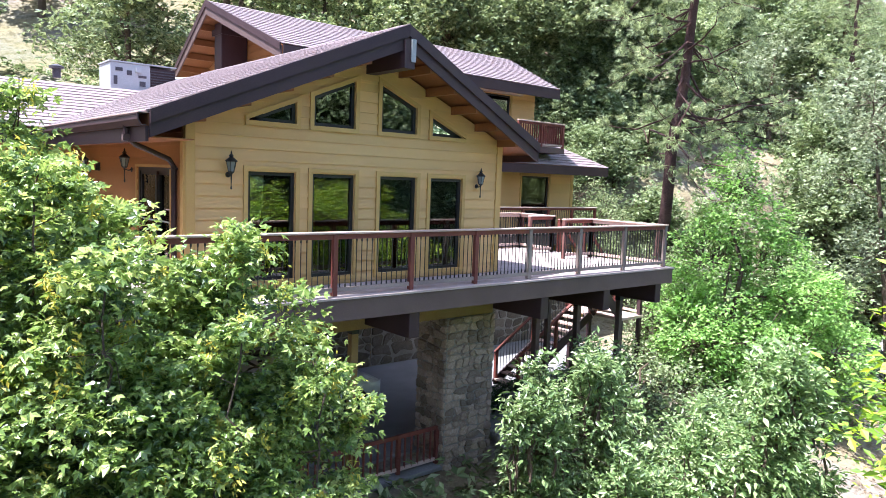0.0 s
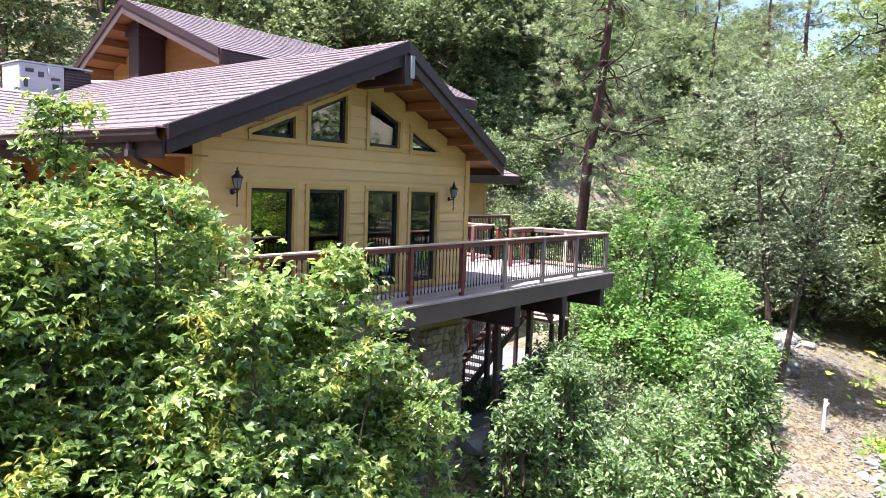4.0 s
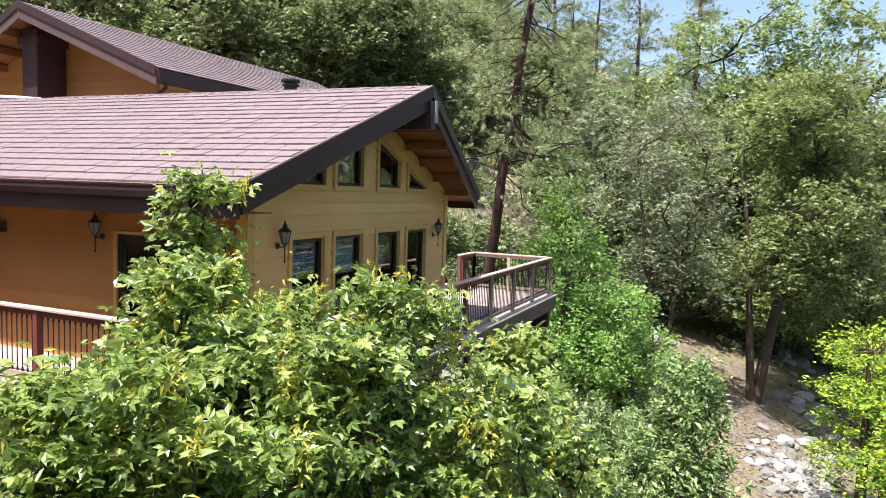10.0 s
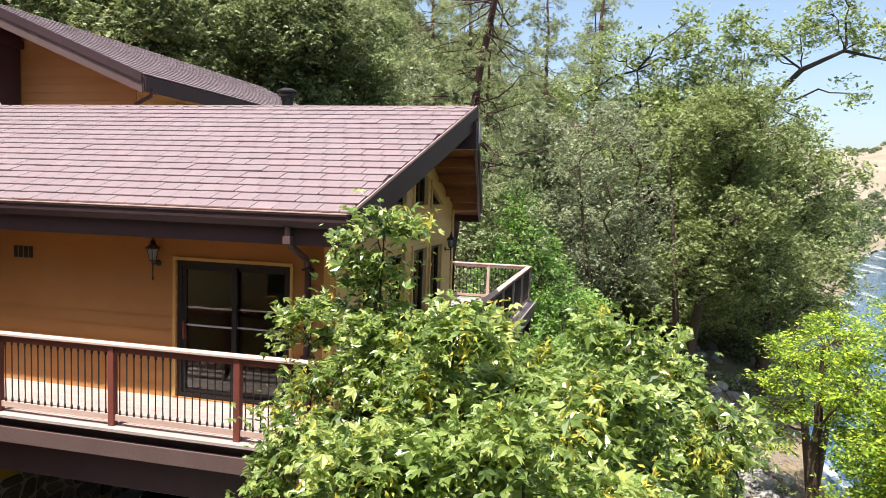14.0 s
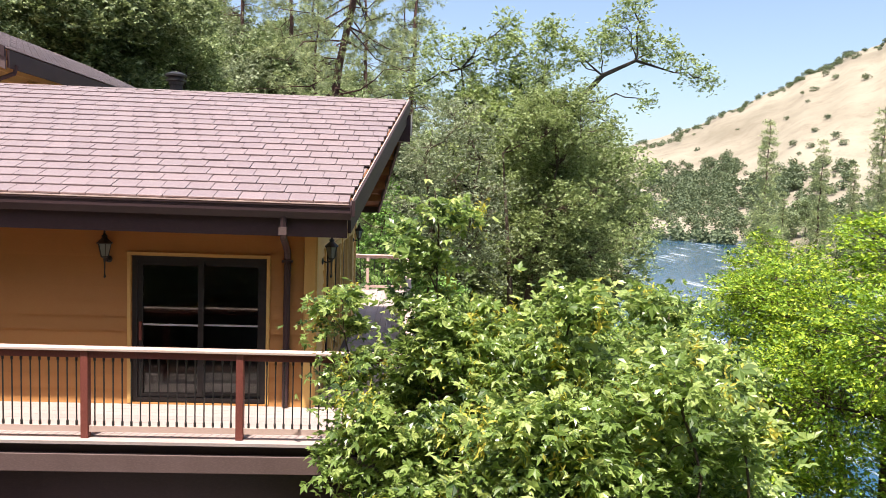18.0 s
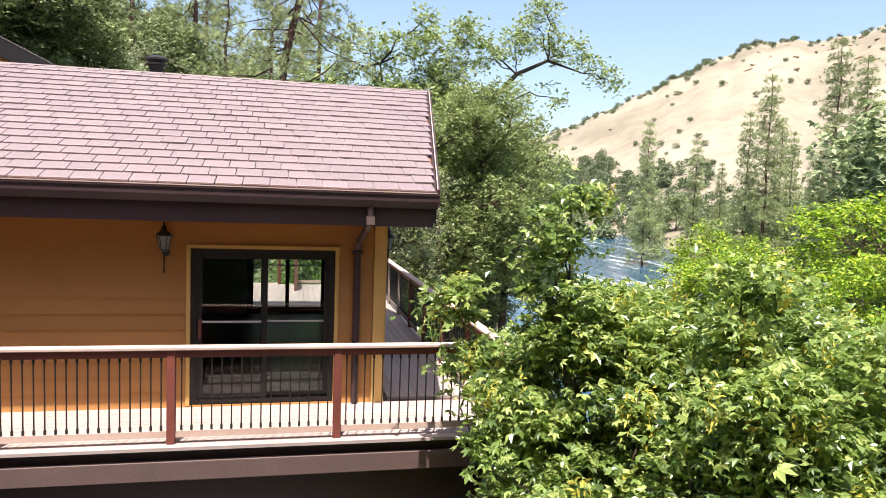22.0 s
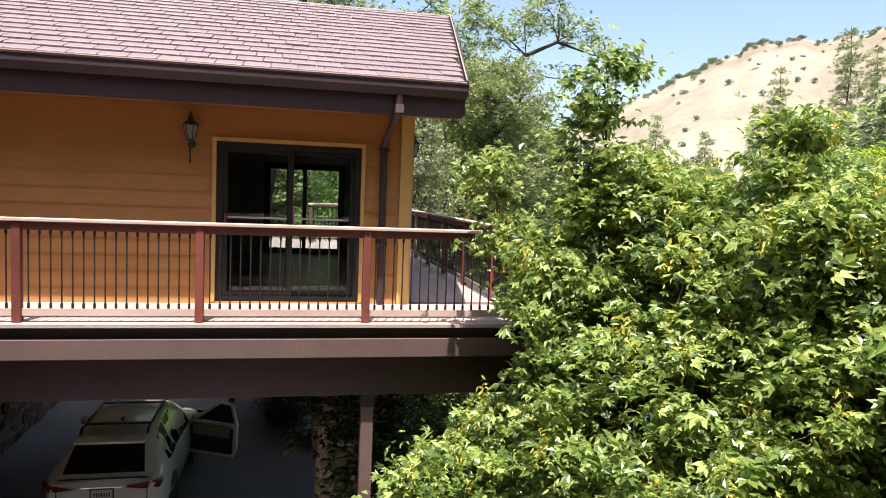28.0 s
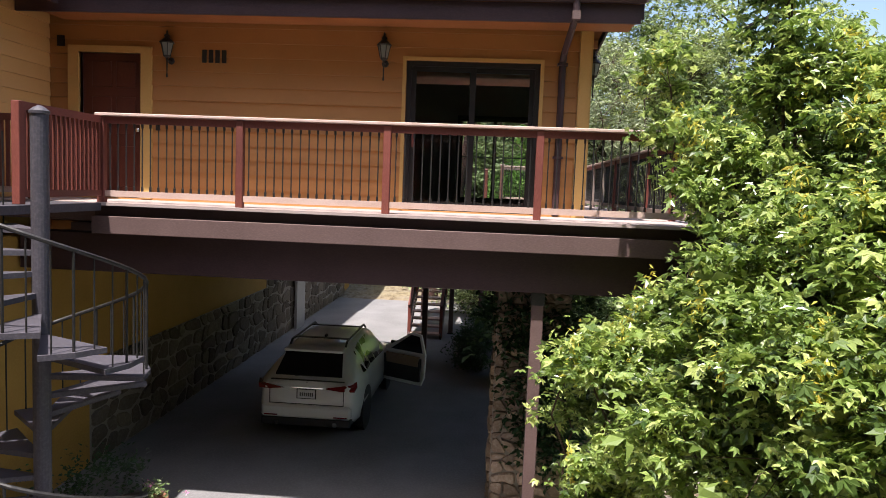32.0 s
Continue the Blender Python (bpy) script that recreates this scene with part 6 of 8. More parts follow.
def tree(name, label, category, seed, stems, blobs, leaf_mat, template, size, per_unit, leaves, sigma, bark_mat=None, group="", twigs=True, up=0.7, twig_r=0.012, droop=0.25, flat=0.75, limb=9.0, core=0.35):
    """A tree of stems (points, radii), limbs to every mass of leaves, twigs, and a crown of single leaves."""
    rng = np.random.default_rng(seed)
    base = stems[0][0][0]
    th = thing(name, label, category, group, "", tuple(base))
    me = raw_mesh("trunk", *tubes([(wander(rng, p[0], p[-1], 7, 0.015) if len(p) == 2 else p, np.interp(np.linspace(0, 1, 7 if len(p) == 2 else len(p)), np.linspace(0, 1, len(r)), r)) for p, r in stems], 9), bark_mat or bark, True)
    part("trunk", me, None, th)
    cl, way = clump_points(rng, blobs, per_unit, core=core)
    allp = np.concatenate([np.linspace(p[0], p[-1], 10)[3:] if len(p) == 2 else np.asarray(p)[len(p) // 3:] for p, r in stems])
    paths = []
    hubs = []
    for b in blobs:
        c = np.array(b[:3])
        s = allp[np.argmin(np.linalg.norm(allp - c, axis=1) + np.maximum(allp[:, 2] - c[2] + 0.15 * b[5], 0) * 2)]
        if max(b[3], b[4]) < 0.5:
            s = c - np.array((0.1, 0.1, 1.2))
        L = np.linalg.norm(c - s)
        if L > 0.05:
            w = wander(rng, s, c, 6, 0.04, 0.0 if limb < 1 else 0.04)
            r0 = min(max(0.016 * L + 0.012, twig_r * 2), stems[0][1][0] * 0.6, limb)
            paths.append((w, np.linspace(r0, twig_r * 1.6, 6)))
            hubs.append(w[2:])
    hubs = np.concatenate(hubs) if hubs else allp
    if twigs:
        pick = cl if len(cl) < 900 else cl[rng.choice(len(cl), 900, replace=False)]
        for c in pick:
            s = hubs[np.argmin(np.linalg.norm(hubs - c, axis=1))]
            if np.linalg.norm(c - s) > 0.1:
                paths.append((wander(rng, s, c, 4, 0.06, 0.05), np.linspace(twig_r, twig_r * 0.4, 4)))
    if paths:
        part("branchwork", raw_mesh("branchwork", *tubes(paths, 5), bark_mat or bark, True), None, th)["kind"] = "stuff"
    n = len(cl) * leaves
    idx = np.repeat(np.arange(len(cl)), leaves)
    sg = sigma * rng.uniform(0.6, 1.25, size=len(cl))
    pos = cl[idx] + rng.normal(size=(n, 3)) * sg[idx][:, None] * np.array((1, 1, flat))
    sz = size * rng.uniform(0.55, 1.3, n) * np.where(rng.random(n) < 0.12, 1.35, 1.0)
    shapes = template if isinstance(template, list) else [template]
    pick = rng.integers(len(shapes), size=n)
    crown = raw_mesh("crown", *merge([leaf_arrays(rng, pos[pick == k], sz[pick == k], tp, up, way[idx][pick == k] * 0.8, droop) for k, tp in enumerate(shapes)]), leaf_mat)
    ob = part("crown", crown, None, th)
    tagged(ob, kind="stuff")
    return th, cl


def stem(*pts):
    return [np.array(p, float) for p in pts]


# ---- the big-leaf maple in front of the house ----
MAPLE_BLOBS = [
    (0.3, 8.45, 4.8, 1.2, 1.2, 1.3), (1.5, 9.7, 4.8, 1.1, 1.1, 1.3), (1.9, 7.7, 4.4, 1.2, 1.2, 1.2),
    (-0.9, 8.5, 4.2, 1.2, 1.3, 1.2), (1.5, 10.6, 2.6, 0.9, 0.9, 0.9), (0.4, 9.6, 3.4, 1.6, 1.6, 1.6), (1.2, 7.6, 2.4, 2.0, 1.8, 1.6),
    (3.2, 7.5, 3.9, 1.1, 1.1, 1.2), (-0.7, 7.7, 2.9, 1.4, 1.1, 1.4), (-0.4, 10.4, 2.6, 1.2, 1.2, 1.4),
    (3.75, 6.95, 3.0, 0.85, 0.85, 1.1), (2.4, 6.9, 2.6, 1.2, 0.9, 1.2), (3.6, 6.75, 1.1, 0.9, 0.9, 1.1), (1.5, 11.4, 2.3, 0.6, 0.6, 1.0),
    (1.65, 10.05, 6.3, 0.34, 0.34, 0.4, 1.0), (1.6, 10.02, 6.9, 0.27, 0.27, 0.46, 0.9), (2.1, 10.95, 5.7, 0.30, 0.30, 0.65, 1.0), (1.38, 7.6, 6.2, 0.30, 0.30, 0.42, 1.0),
    (0.2, 8.9, 6.2, 0.3, 0.3, 0.35, 1.6), (0.5, 7.7, 5.7, 0.3, 0.3, 0.35, 1.6), (-0.6, 9.2, 5.4, 0.4, 0.4, 0.4, 1.5), (2.3, 10.15, 5.0, 0.34, 0.36, 0.42, 1.2), (1.7, 9.95, 4.0, 0.6, 0.6, 0.55), (1.3, 9.4, 5.5, 0.7, 0.7, 0.5), (0.2, 7.4, 3.7, 1.0, 0.8, 0.8), (1.6, 7.0, 3.7, 1.0, 0.8, 0.8), (2.1, 8.4, 5.6, 0.3, 0.3, 0.4, 1.6), (3.1, 7.2, 5.3, 0.3, 0.3, 0.35, 1.5)]
mg = random.Random(88)
for _ in range(54):
    x, y, z, rx, ry, rz = mg.choice([b for b in MAPLE_BLOBS[:14] if b[2] > 2.0])[:6]
    a, e = mg.uniform(0, 2 * math.pi), mg.uniform(-0.2, 1.2)
    k = mg.uniform(1.08, 1.30)
    MAPLE_BLOBS.append((x + rx * k * math.cos(a) * math.cos(e), y + ry * k * math.sin(a) * math.cos(e), z + rz * k * math.sin(e), 0.20, 0.20, 0.14, 1.3))
maple_stems = [(stem((0.7, 8.2, -2.2), (0.8, 8.1, 3.4)), [0.16, 0.09]), (stem((0.9, 8.3, -2.2), (1.5, 9.9, 5.2)), [0.12, 0.03]),
               (stem((0.6, 8.0, -2.2), (-0.5, 7.8, 3.6)), [0.12, 0.04]), (stem((0.8, 7.9, -2.2), (2.2, 7.2, 3.0)), [0.11, 0.03]),
               (stem((1.5, 9.9, 4.6), (1.62, 10.02, 7.3)), [0.02, 0.006])]
maple, mcl = tree("maple_tree", "leafy big-leaf maple with yellow seed clusters before the deck", "tree", 5, maple_stems, MAPLE_BLOBS, maple_leaf, MAPLES, 0.086, 72, 74, 0.15, twig_r=0.006, up=0.5, limb=0.012, core=0.6, flat=0.5, droop=0.5)
rng = np.random.default_rng(77)
gap = mcl[None, :, :] - mcl[:, None, :]
covered = ((np.hypot(gap[..., 0], gap[..., 1]) < 0.28) & (gap[..., 2] > 0.15)).sum(1)
top = mcl[np.argsort(covered + rng.random(len(mcl)) * 2 - 0.9 * mcl[:, 2])[:600]]
sel = top[rng.choice(len(top), 260, replace=False)]
sel = sel + rng.normal(size=sel.shape) * np.array((0.12, 0.12, 0.05))
sp = np.repeat(sel, 34, axis=0) + rng.normal(size=(260 * 34, 3)) * np.array((0.035, 0.035, 0.11)) + np.array((0, 0, 0.02))
ob = part("seed_fringe", raw_mesh("seed_fringe", *leaf_arrays(rng, sp, 0.074 * rng.uniform(0.7, 1.3, len(sp)), LONG, 0.1, None, 1.2), seed_yellow), None, maple, "hanging yellow seed clusters")
tagged(ob, kind="stuff")

lrng = np.random.default_rng(78)
half_leaf = [(0, 0, 0), (.10, -.04, .02), (.42, -.13, -.10), (.20, .15, .05), (.46, .23, -.02), (.68, .50, -.16), (.36, .46, .0), (.16, .42, .05), (.26, .70, -.04), (0, 1, -.22), (0, .24, -.03)]
mirror = {0: 0, 9: 9, 10: 10, 1: 11, 2: 12, 3: 13, 4: 14, 5: 15, 6: 16, 7: 17, 8: 18}
right_side = [[0, 1, 2, 3], [0, 3, 7, 10], [3, 4, 5, 6], [3, 6, 7], [10, 7, 8, 9]]
BROAD = (np.array(half_leaf + [(-x, y, z) for x, y, z in half_leaf[1:9]]), right_side + [[mirror[k] for k in f[::-1]] for f in right_side])
leaf_meshes = [raw_mesh("leaf", *leaf_arrays(lrng, np.zeros((1, 3)), 0.20 + 0.012 * k, (BROAD[0] * (1 + lrng.normal(size=(19, 3)) * np.array((0.08, 0.08, 0.8))), BROAD[1]), 0.9), maple_leaf) for k in range(6)]
low = mcl[(mcl[:, 2] < 4.0) & (mcl[:, 1] > 8.3)]
outer = low[np.argsort(low[:, 0] - 0.5 * low[:, 2])[:460]]
for c in outer[lrng.choice(len(outer), min(298, len(outer)), replace=False)]:
    o = part("leaf", leaf_meshes[lrng.integers(6)], None, None)
    o.parent = maple
    o.matrix_basis = Matrix.Translation(Vector(c + lrng.normal(size=3) * 0.12) - maple.matrix_basis.translation) @ pose(0, 0, 0, *lrng.uniform(-35, 35, 2), lrng.uniform(0, 360))

# ---- pale shrubs below the deck ----
def shoots(seed, blobs, n):
    """Upright leading shoots that stand out of the top of a shrub."""
    g = random.Random(seed)
    out = []
    for _ in range(n):
        x, y, z, rx, ry, rz = g.choice(sorted(blobs, key=lambda b: -b[2] - b[5])[:4])[:6]
        a, k = g.uniform(0, 2 * math.pi), g.uniform(0.1, 0.95)
        h = g.uniform(0.35, 0.75)
        out.append((x + rx * k * math.cos(a), y + ry * k * math.sin(a), z + rz * math.sqrt(1 - k * k) + 0.45 * h, 0.11, 0.11, h, 2.2))
    return out


tree("pale_shrub", "tall pale green shrub below the deck", "shrub", 6, [(stem((11.6, 9.0, -2.6), (11.8, 9.0, 0.6)), [0.07, 0.03]), (stem((11.7, 9.0, -2.6), (13.4, 9.9, 1.2)), [0.06, 0.02])],
     (lambda b: b + shoots(201, b, 34))([(10.6, 9.2, -0.6, 1.2, 1.2, 1.3), (12.0, 9.4, -0.1, 1.4, 1.3, 1.3), (13.2, 9.9, 0.5, 1.2, 1.1, 1.2), (13.7, 10.2, 1.4, 0.7, 0.6, 0.6), (12.3, 8.2, -1.0, 1.6, 1.5, 1.2),
      (12.0, 9.2, 1.3, 0.85, 0.8, 0.9), (10.3, 9.1, 0.9, 0.65, 0.65, 0.9)]), shrub_leaf, BROADER, 0.135, 84, 32, 0.13, group="river shrubs", twig_r=0.007, up=0.4)
tree("pale_shrub", "broad pale green shrub on the slope below the house", "shrub", 8, [(stem((13.7, 6.2, -3.0), (13.8, 6.2, 0.9)), [0.07, 0.03]), (stem((13.6, 6.2, -3.0), (12.2, 6.6, 0.4)), [0.06, 0.02])],
     (lambda b: b + shoots(202, b, 34))([(13.9, 6.2, 0.9, 1.2, 1.1, 1.4), (14.1, 6.1, 1.9, 0.75, 0.75, 0.75), (12.6, 6.7, -0.2, 1.4, 1.3, 1.3), (14.6, 6.4, -0.6, 1.5, 1.4, 1.3), (13.4, 5.2, -1.0, 1.6, 1.3, 1.2), (11.6, 6.4, -1.2, 1.3, 1.3, 1.1), (15.6, 6.9, -0.9, 1.0, 1.0, 1.0)]),
     shrub_leaf, BROADER, 0.135, 84, 32, 0.13, group="river shrubs", twig_r=0.007, up=0.4)

tree("pale_shrub", "leafy shrub in front of the retaining wall", "shrub", 12, [(stem((9.6, 7.4, -2.8), (9.6, 7.4, -0.6)), [0.06, 0.03])],
     (lambda b: b + shoots(203, b, 34))([(9.4, 7.2, -1.3, 1.5, 1.4, 1.2), (11.0, 7.2, -0.8, 1.5, 1.4, 1.3), (8.0, 7.6, -1.9, 1.3, 1.3, 1.0), (15.8, 8.6, -0.6, 1.5, 1.4, 1.2), (17.4, 8.0, -1.2, 1.5, 1.5, 1.1)]), shrub_leaf, BROADER, 0.135, 84, 32, 0.13, group="river shrubs", twig_r=0.007, up=0.4)
tree("dark_shrub", "dark green bush under the deck edge", "shrub", 13, [(stem((17.5, 11.5, -1.6), (17.6, 11.6, 0.2)), [0.06, 0.03])],
     [(17.2, 11.6, -0.4, 1.3, 1.2, 1.1), (18.8, 11.2, 0.0, 1.5, 1.4, 1.3), (20.2, 12.8, 0.4, 1.4, 1.4, 1.4), (14.6, 11.4, -1.0, 1.2, 0.9, 0.8), (21.6, 13.8, 1.2, 1.3, 1.3, 1.3), (19.5, 9.6, -1.0, 1.6, 1.5, 1.2), (23.8, 13.6, 0.9, 1.5, 1.5, 1.6)], hill_leaf, OVAL, 0.13, 50, 30, 0.22, up=0.4)

# ---- bright alder beyond the deck ----
tree("alder_tree", "bright green young alder beyond the deck", "tree", 9, [(stem((22.0, 11.2, -1.4), (22.0, 11.2, 6.2)), [0.14, 0.03]), (stem((21.8, 11.4, -1.4), (20.8, 10.8, 4.0)), [0.09, 0.03])],
     [(22.0, 11.4, 6.8, 0.75, 0.75, 1.1), (22.0, 11.2, 5.4, 1.35, 1.4, 1.2), (21.4, 12.0, 3.9, 1.3, 1.3, 1.2), (22.9, 10.4, 3.8, 1.3, 1.4, 1.2), (22.3, 9.0, 2.9, 1.2, 1.3, 1.0), (21.6, 12.8, 2.6, 1.2, 1.2, 1.0), (22.4, 8.2, 1.4, 1.3, 1.4, 1.0), (22.0, 11.0, 1.4, 2.7, 2.6, 1.8), (24.2, 10.2, 1.2, 1.8, 1.8, 1.6), (20.4, 11.4, 1.4, 1.4, 1.4, 1.5), (23.4, 9.2, 0.0, 2.0, 1.8, 1.4)],
     alder_leaf, OVAL, 0.145, 44, 34, 0.19, up=0.6)
tree("alder_tree", "bright green alder bush by the river path", "tree", 10, [(stem((27.5, 11.5, -1.6), (27.6, 11.4, 2.0)), [0.1, 0.03])],
     [(27.5, 11.5, 1.6, 2.0, 1.9, 1.8), (29.2, 11.0, 0.2, 1.8, 1.8, 1.5), (26.2, 11.8, 0.4, 1.7, 1.6, 1.5)], alder_leaf, OVAL, 0.15, 34, 40, 0.22, up=0.6)

# ---- grey oaks and the great oak by the river ----
def oak_blobs(rng, x, y, z0, z1, r, n, bias=(0, 0)):
    out = []
    for k in range(n):
        f = (k + 0.5) / n
        a = rng.uniform(0, 2 * math.pi)
        z = z0 + (z1 - z0) * f
        rr = r * math.sin(math.pi * (0.18 + 0.72 * f)) * rng.uniform(0.35, 0.85)
        s = r * rng.uniform(0.30, 0.46)
        out.append((x + rr * math.cos(a) + bias[0] * f, y + rr * math.sin(a) + bias[1] * f, z, s * 1.1, s * 1.1, s * 0.8))
    return out


prng = np.random.default_rng(21)
tree("grey_oak", "grey-green oak with thin forked stems on the river bank", "tree", 22,
     [(stem((28.6, 8.3, -2.3), (28.4, 8.9, 3.0), (27.9, 9.6, 9.0)), [0.17, 0.11, 0.04]), (stem((28.6, 8.3, -2.3), (29.2, 7.7, 4.0), (29.5, 6.8, 9.0)), [0.15, 0.09, 0.04])],
     oak_blobs(prng, 28.6, 8.2, 3.4, 11.2, 3.6, 20), grey_leaf, SPRAY, 0.105, 12, 26, 0.28, up=0.5)
tree("grey_oak", "grey-green oak among the river trees", "tree", 23,
     [(stem((38, 12.5, -1.5), (37.8, 12.4, 4.5), (37, 12.8, 9.5)), [0.22, 0.13, 0.04])], oak_blobs(prng, 37.6, 12.6, 1.0, 11.5, 4.4, 18), grey_leaf, SPRAY, 0.19, 15, 22, 0.44, up=0.5)
tree("bank_oak", "olive green oak with leaning stems at the path", "tree", 25,
     [(stem((31.9, 4.3, -3.2), (32.4, 3.5, 2.5), (33.0, 2.2, 9.0)), [0.30, 0.22, 0.05]), (stem((31.9, 4.3, -3.2), (32.0, 4.8, 3.5), (31.8, 5.4, 9.5)), [0.22, 0.14, 0.04])],
     oak_blobs(prng, 32.6, 2.6, 3.2, 12.8, 4.4, 26, (0.5, -0.8)), oak_leaf, SPRAY, 0.135, 15, 28, 0.27, up=0.5, twig_r=0.015)


tree("bank_oak", "dense olive green oak near the water", "tree", 26,
     [(stem((38.4, -0.8, -3.6), (38.2, -1.0, 3.0), (38.0, -1.4, 8.5)), [0.28, 0.2, 0.05])], oak_blobs(prng, 38.2, -1.4, 0.8, 11.0, 4.2, 20), oak_leaf, SPRAY, 0.17, 15, 22, 0.32, up=0.5, twig_r=0.015)


def away(p, k=1.17, c=(-5.5, 9.6, 7.0)):
    p = (p[0], p[1], p[2] + 0.22 * max(0.0, p[2] - 9.0), *p[3:])
    return tuple(q + (v - q) * k for v, q in zip(p[:3], c)) + tuple(v * k for v in p[3:6]) + tuple(p[6:])


big = [(stem(*[away(p) for p in ((36.2, 4.0, -2.0), (36.4, 4.2, 2.0), (36.6, 3.2, 6.5), (36.8, 2.2, 9.5), (37.0, 0.6, 12.0), (37.0, -1.2, 13.6), (37, -3.2, 14.4), (37, -5.6, 13.9))]), [0.46, 0.42, 0.34, 0.28, 0.22, 0.17, 0.12, 0.04]),
       (stem(*[away(p) for p in ((36.4, 4.2, 2.0), (36.0, 6.2, 7.0), (36.0, 7.4, 13.5))]), [0.25, 0.17, 0.05]), (stem(*[away(p) for p in ((36.3, 4.0, 1.0), (38.4, 2.0, 4.5), (39.4, 0.2, 7.5))]), [0.2, 0.13, 0.05])]
big_blobs = [away(p) for p in oak_blobs(prng, 36.6, 4.2, 2.0, 12.6, 5.4, 30, (0, 1.0)) + [
    (37, -1.0, 15.0, 1.4, 1.3, 0.9), (37, -2.6, 15.9, 1.5, 1.4, 1.0), (37, -4.3, 15.0, 1.6, 1.3, 0.9), (37, -6.4, 14.1, 1.2, 1.0, 0.7), (37, -7.6, 13.6, 0.9, 0.8, 0.5), (37, -3.0, 17.2, 1.0, 0.9, 0.8), (37, 0.6, 14.3, 1.2, 1.2, 0.9),
    (36.6, 1.6, 15.4, 1.5, 1.5, 1.2), (36.2, 4.2, 14.2, 1.6, 1.6, 1.4), (36.2, 6.6, 11.8, 1.8, 1.8, 1.6), (36.6, 2.2, 10.6, 2.0, 2.0, 1.8), (37.2, -3.6, 12.6, 1.0, 0.9, 0.8, 0.6), (37.2, -1.6, 11.4, 1.0, 0.9, 0.8, 0.6), (36, 6.4, 14.2, 1.4, 1.4, 1.4), (36, 8.6, 14.0, 1.3, 1.3, 1.5), (36, 10.4, 12.4, 1.3, 1.3, 1.5), (36.2, 3.0, 13.2, 1.6, 1.7, 1.4), (36.4, 5.0, 15.6, 0.9, 0.9, 1.2),
    (37.4, -3.6, 9.2, 1.6, 1.5, 1.4), (37.8, -4.2, 6.0, 1.9, 1.7, 1.9), (38.2, -3.8, 2.6, 1.9, 1.7, 1.9), (37.4, -1.8, 9.6, 1.6, 1.5, 1.5), (37.4, -0.6, 7.2, 1.8, 1.6, 1.8), (38.6, -0.9, 3.6, 1.9, 1.6, 1.9), (36.4, 8.6, 9.0, 2.0, 1.8, 1.8), (36.4, 10.4, 6.5, 2.0, 1.8, 1.8)]]
tree("great_oak", "great spreading oak with a long bare limb by the river", "tree", 24, big, big_blobs, oak_leaf, SPRAY, 0.195, 15, 18, 0.34, up=0.5, twig_r=0.022, bark_mat=dark_bark)

# ---- yellow-green trees at the water ----
tree("yellow_tree", "yellow-green tree leaning over the water", "tree", 31, [(stem((24.5, -0.2, -4.4), (24.0, 0.4, -1.0), (23.2, 1.0, 1.6)), [0.2, 0.14, 0.05]), (stem((24.5, -0.2, -4.4), (25.4, -1.2, 1.6)), [0.16, 0.05])],
     [(23.2, 1.0, 2.1, 1.3, 1.1, 0.45), (21.9, 1.9, 1.2, 1.0, 0.9, 0.35), (24.4, 0.0, 1.1, 1.6, 1.2, 0.45), (25.7, -1.0, 2.6, 1.4, 1.3, 0.6), (22.4, 1.5, 0.0, 1.0, 0.9, 0.4), (23.8, 0.2, -0.4, 1.2, 1.0, 0.4), (25.0, -0.9, 0.1, 1.2, 1.1, 0.5), (21.6, 2.0, -0.9, 0.7, 0.7, 0.35)], yellow_leaf, OVAL, 0.13, 44, 44, 0.20, up=1.0, group="river trees", flat=0.5)
tree("yellow_tree", "tall yellow-green tree on the near bank", "tree", 32, [(stem((9.6, -1.0, -4.2), (9.5, -0.8, 2.5), (9.3, -0.6, 6.0)), [0.22, 0.15, 0.04]), (stem((9.7, -1.0, -4.2), (11.4, -0.2, 3.6)), [0.15, 0.04]), (stem((9.5, -1.0, -4.2), (7.6, 0.2, 4.0)), [0.15, 0.04])],
     [(9.2, -0.8, 6.2, 1.8, 1.7, 1.3), (7.4, 0.6, 4.6, 1.7, 1.6, 1.5), (11.2, -0.2, 4.4, 1.8, 1.7, 1.6), (9.4, 0.8, 2.8, 2.2, 2.0, 1.7), (7.8, -1.4, 3.6, 2.0, 2.0, 1.9), (11.8, -1.8, 3.2, 2.1, 2.0, 1.8), (13.0, 0.4, 4.6, 1.5, 1.5, 1.3), (5.2, -1.2, 4.6, 1.6, 1.6, 1.5), (8.6, 1.4, 0.2, 2.2, 1.9, 1.6), (11.4, 1.2, 0.6, 1.9, 1.7, 1.5), (6.0, -0.4, 1.8, 1.7, 1.7, 1.5), (6.6, -1.6, 6.4, 1.5, 1.5, 1.2), (9.6, -3.4, 4.6, 2.2, 2.0, 2.0)],
     yellow_leaf, OVAL, 0.105, 50, 56, 0.21, up=0.6, group="river trees", flat=0.35)
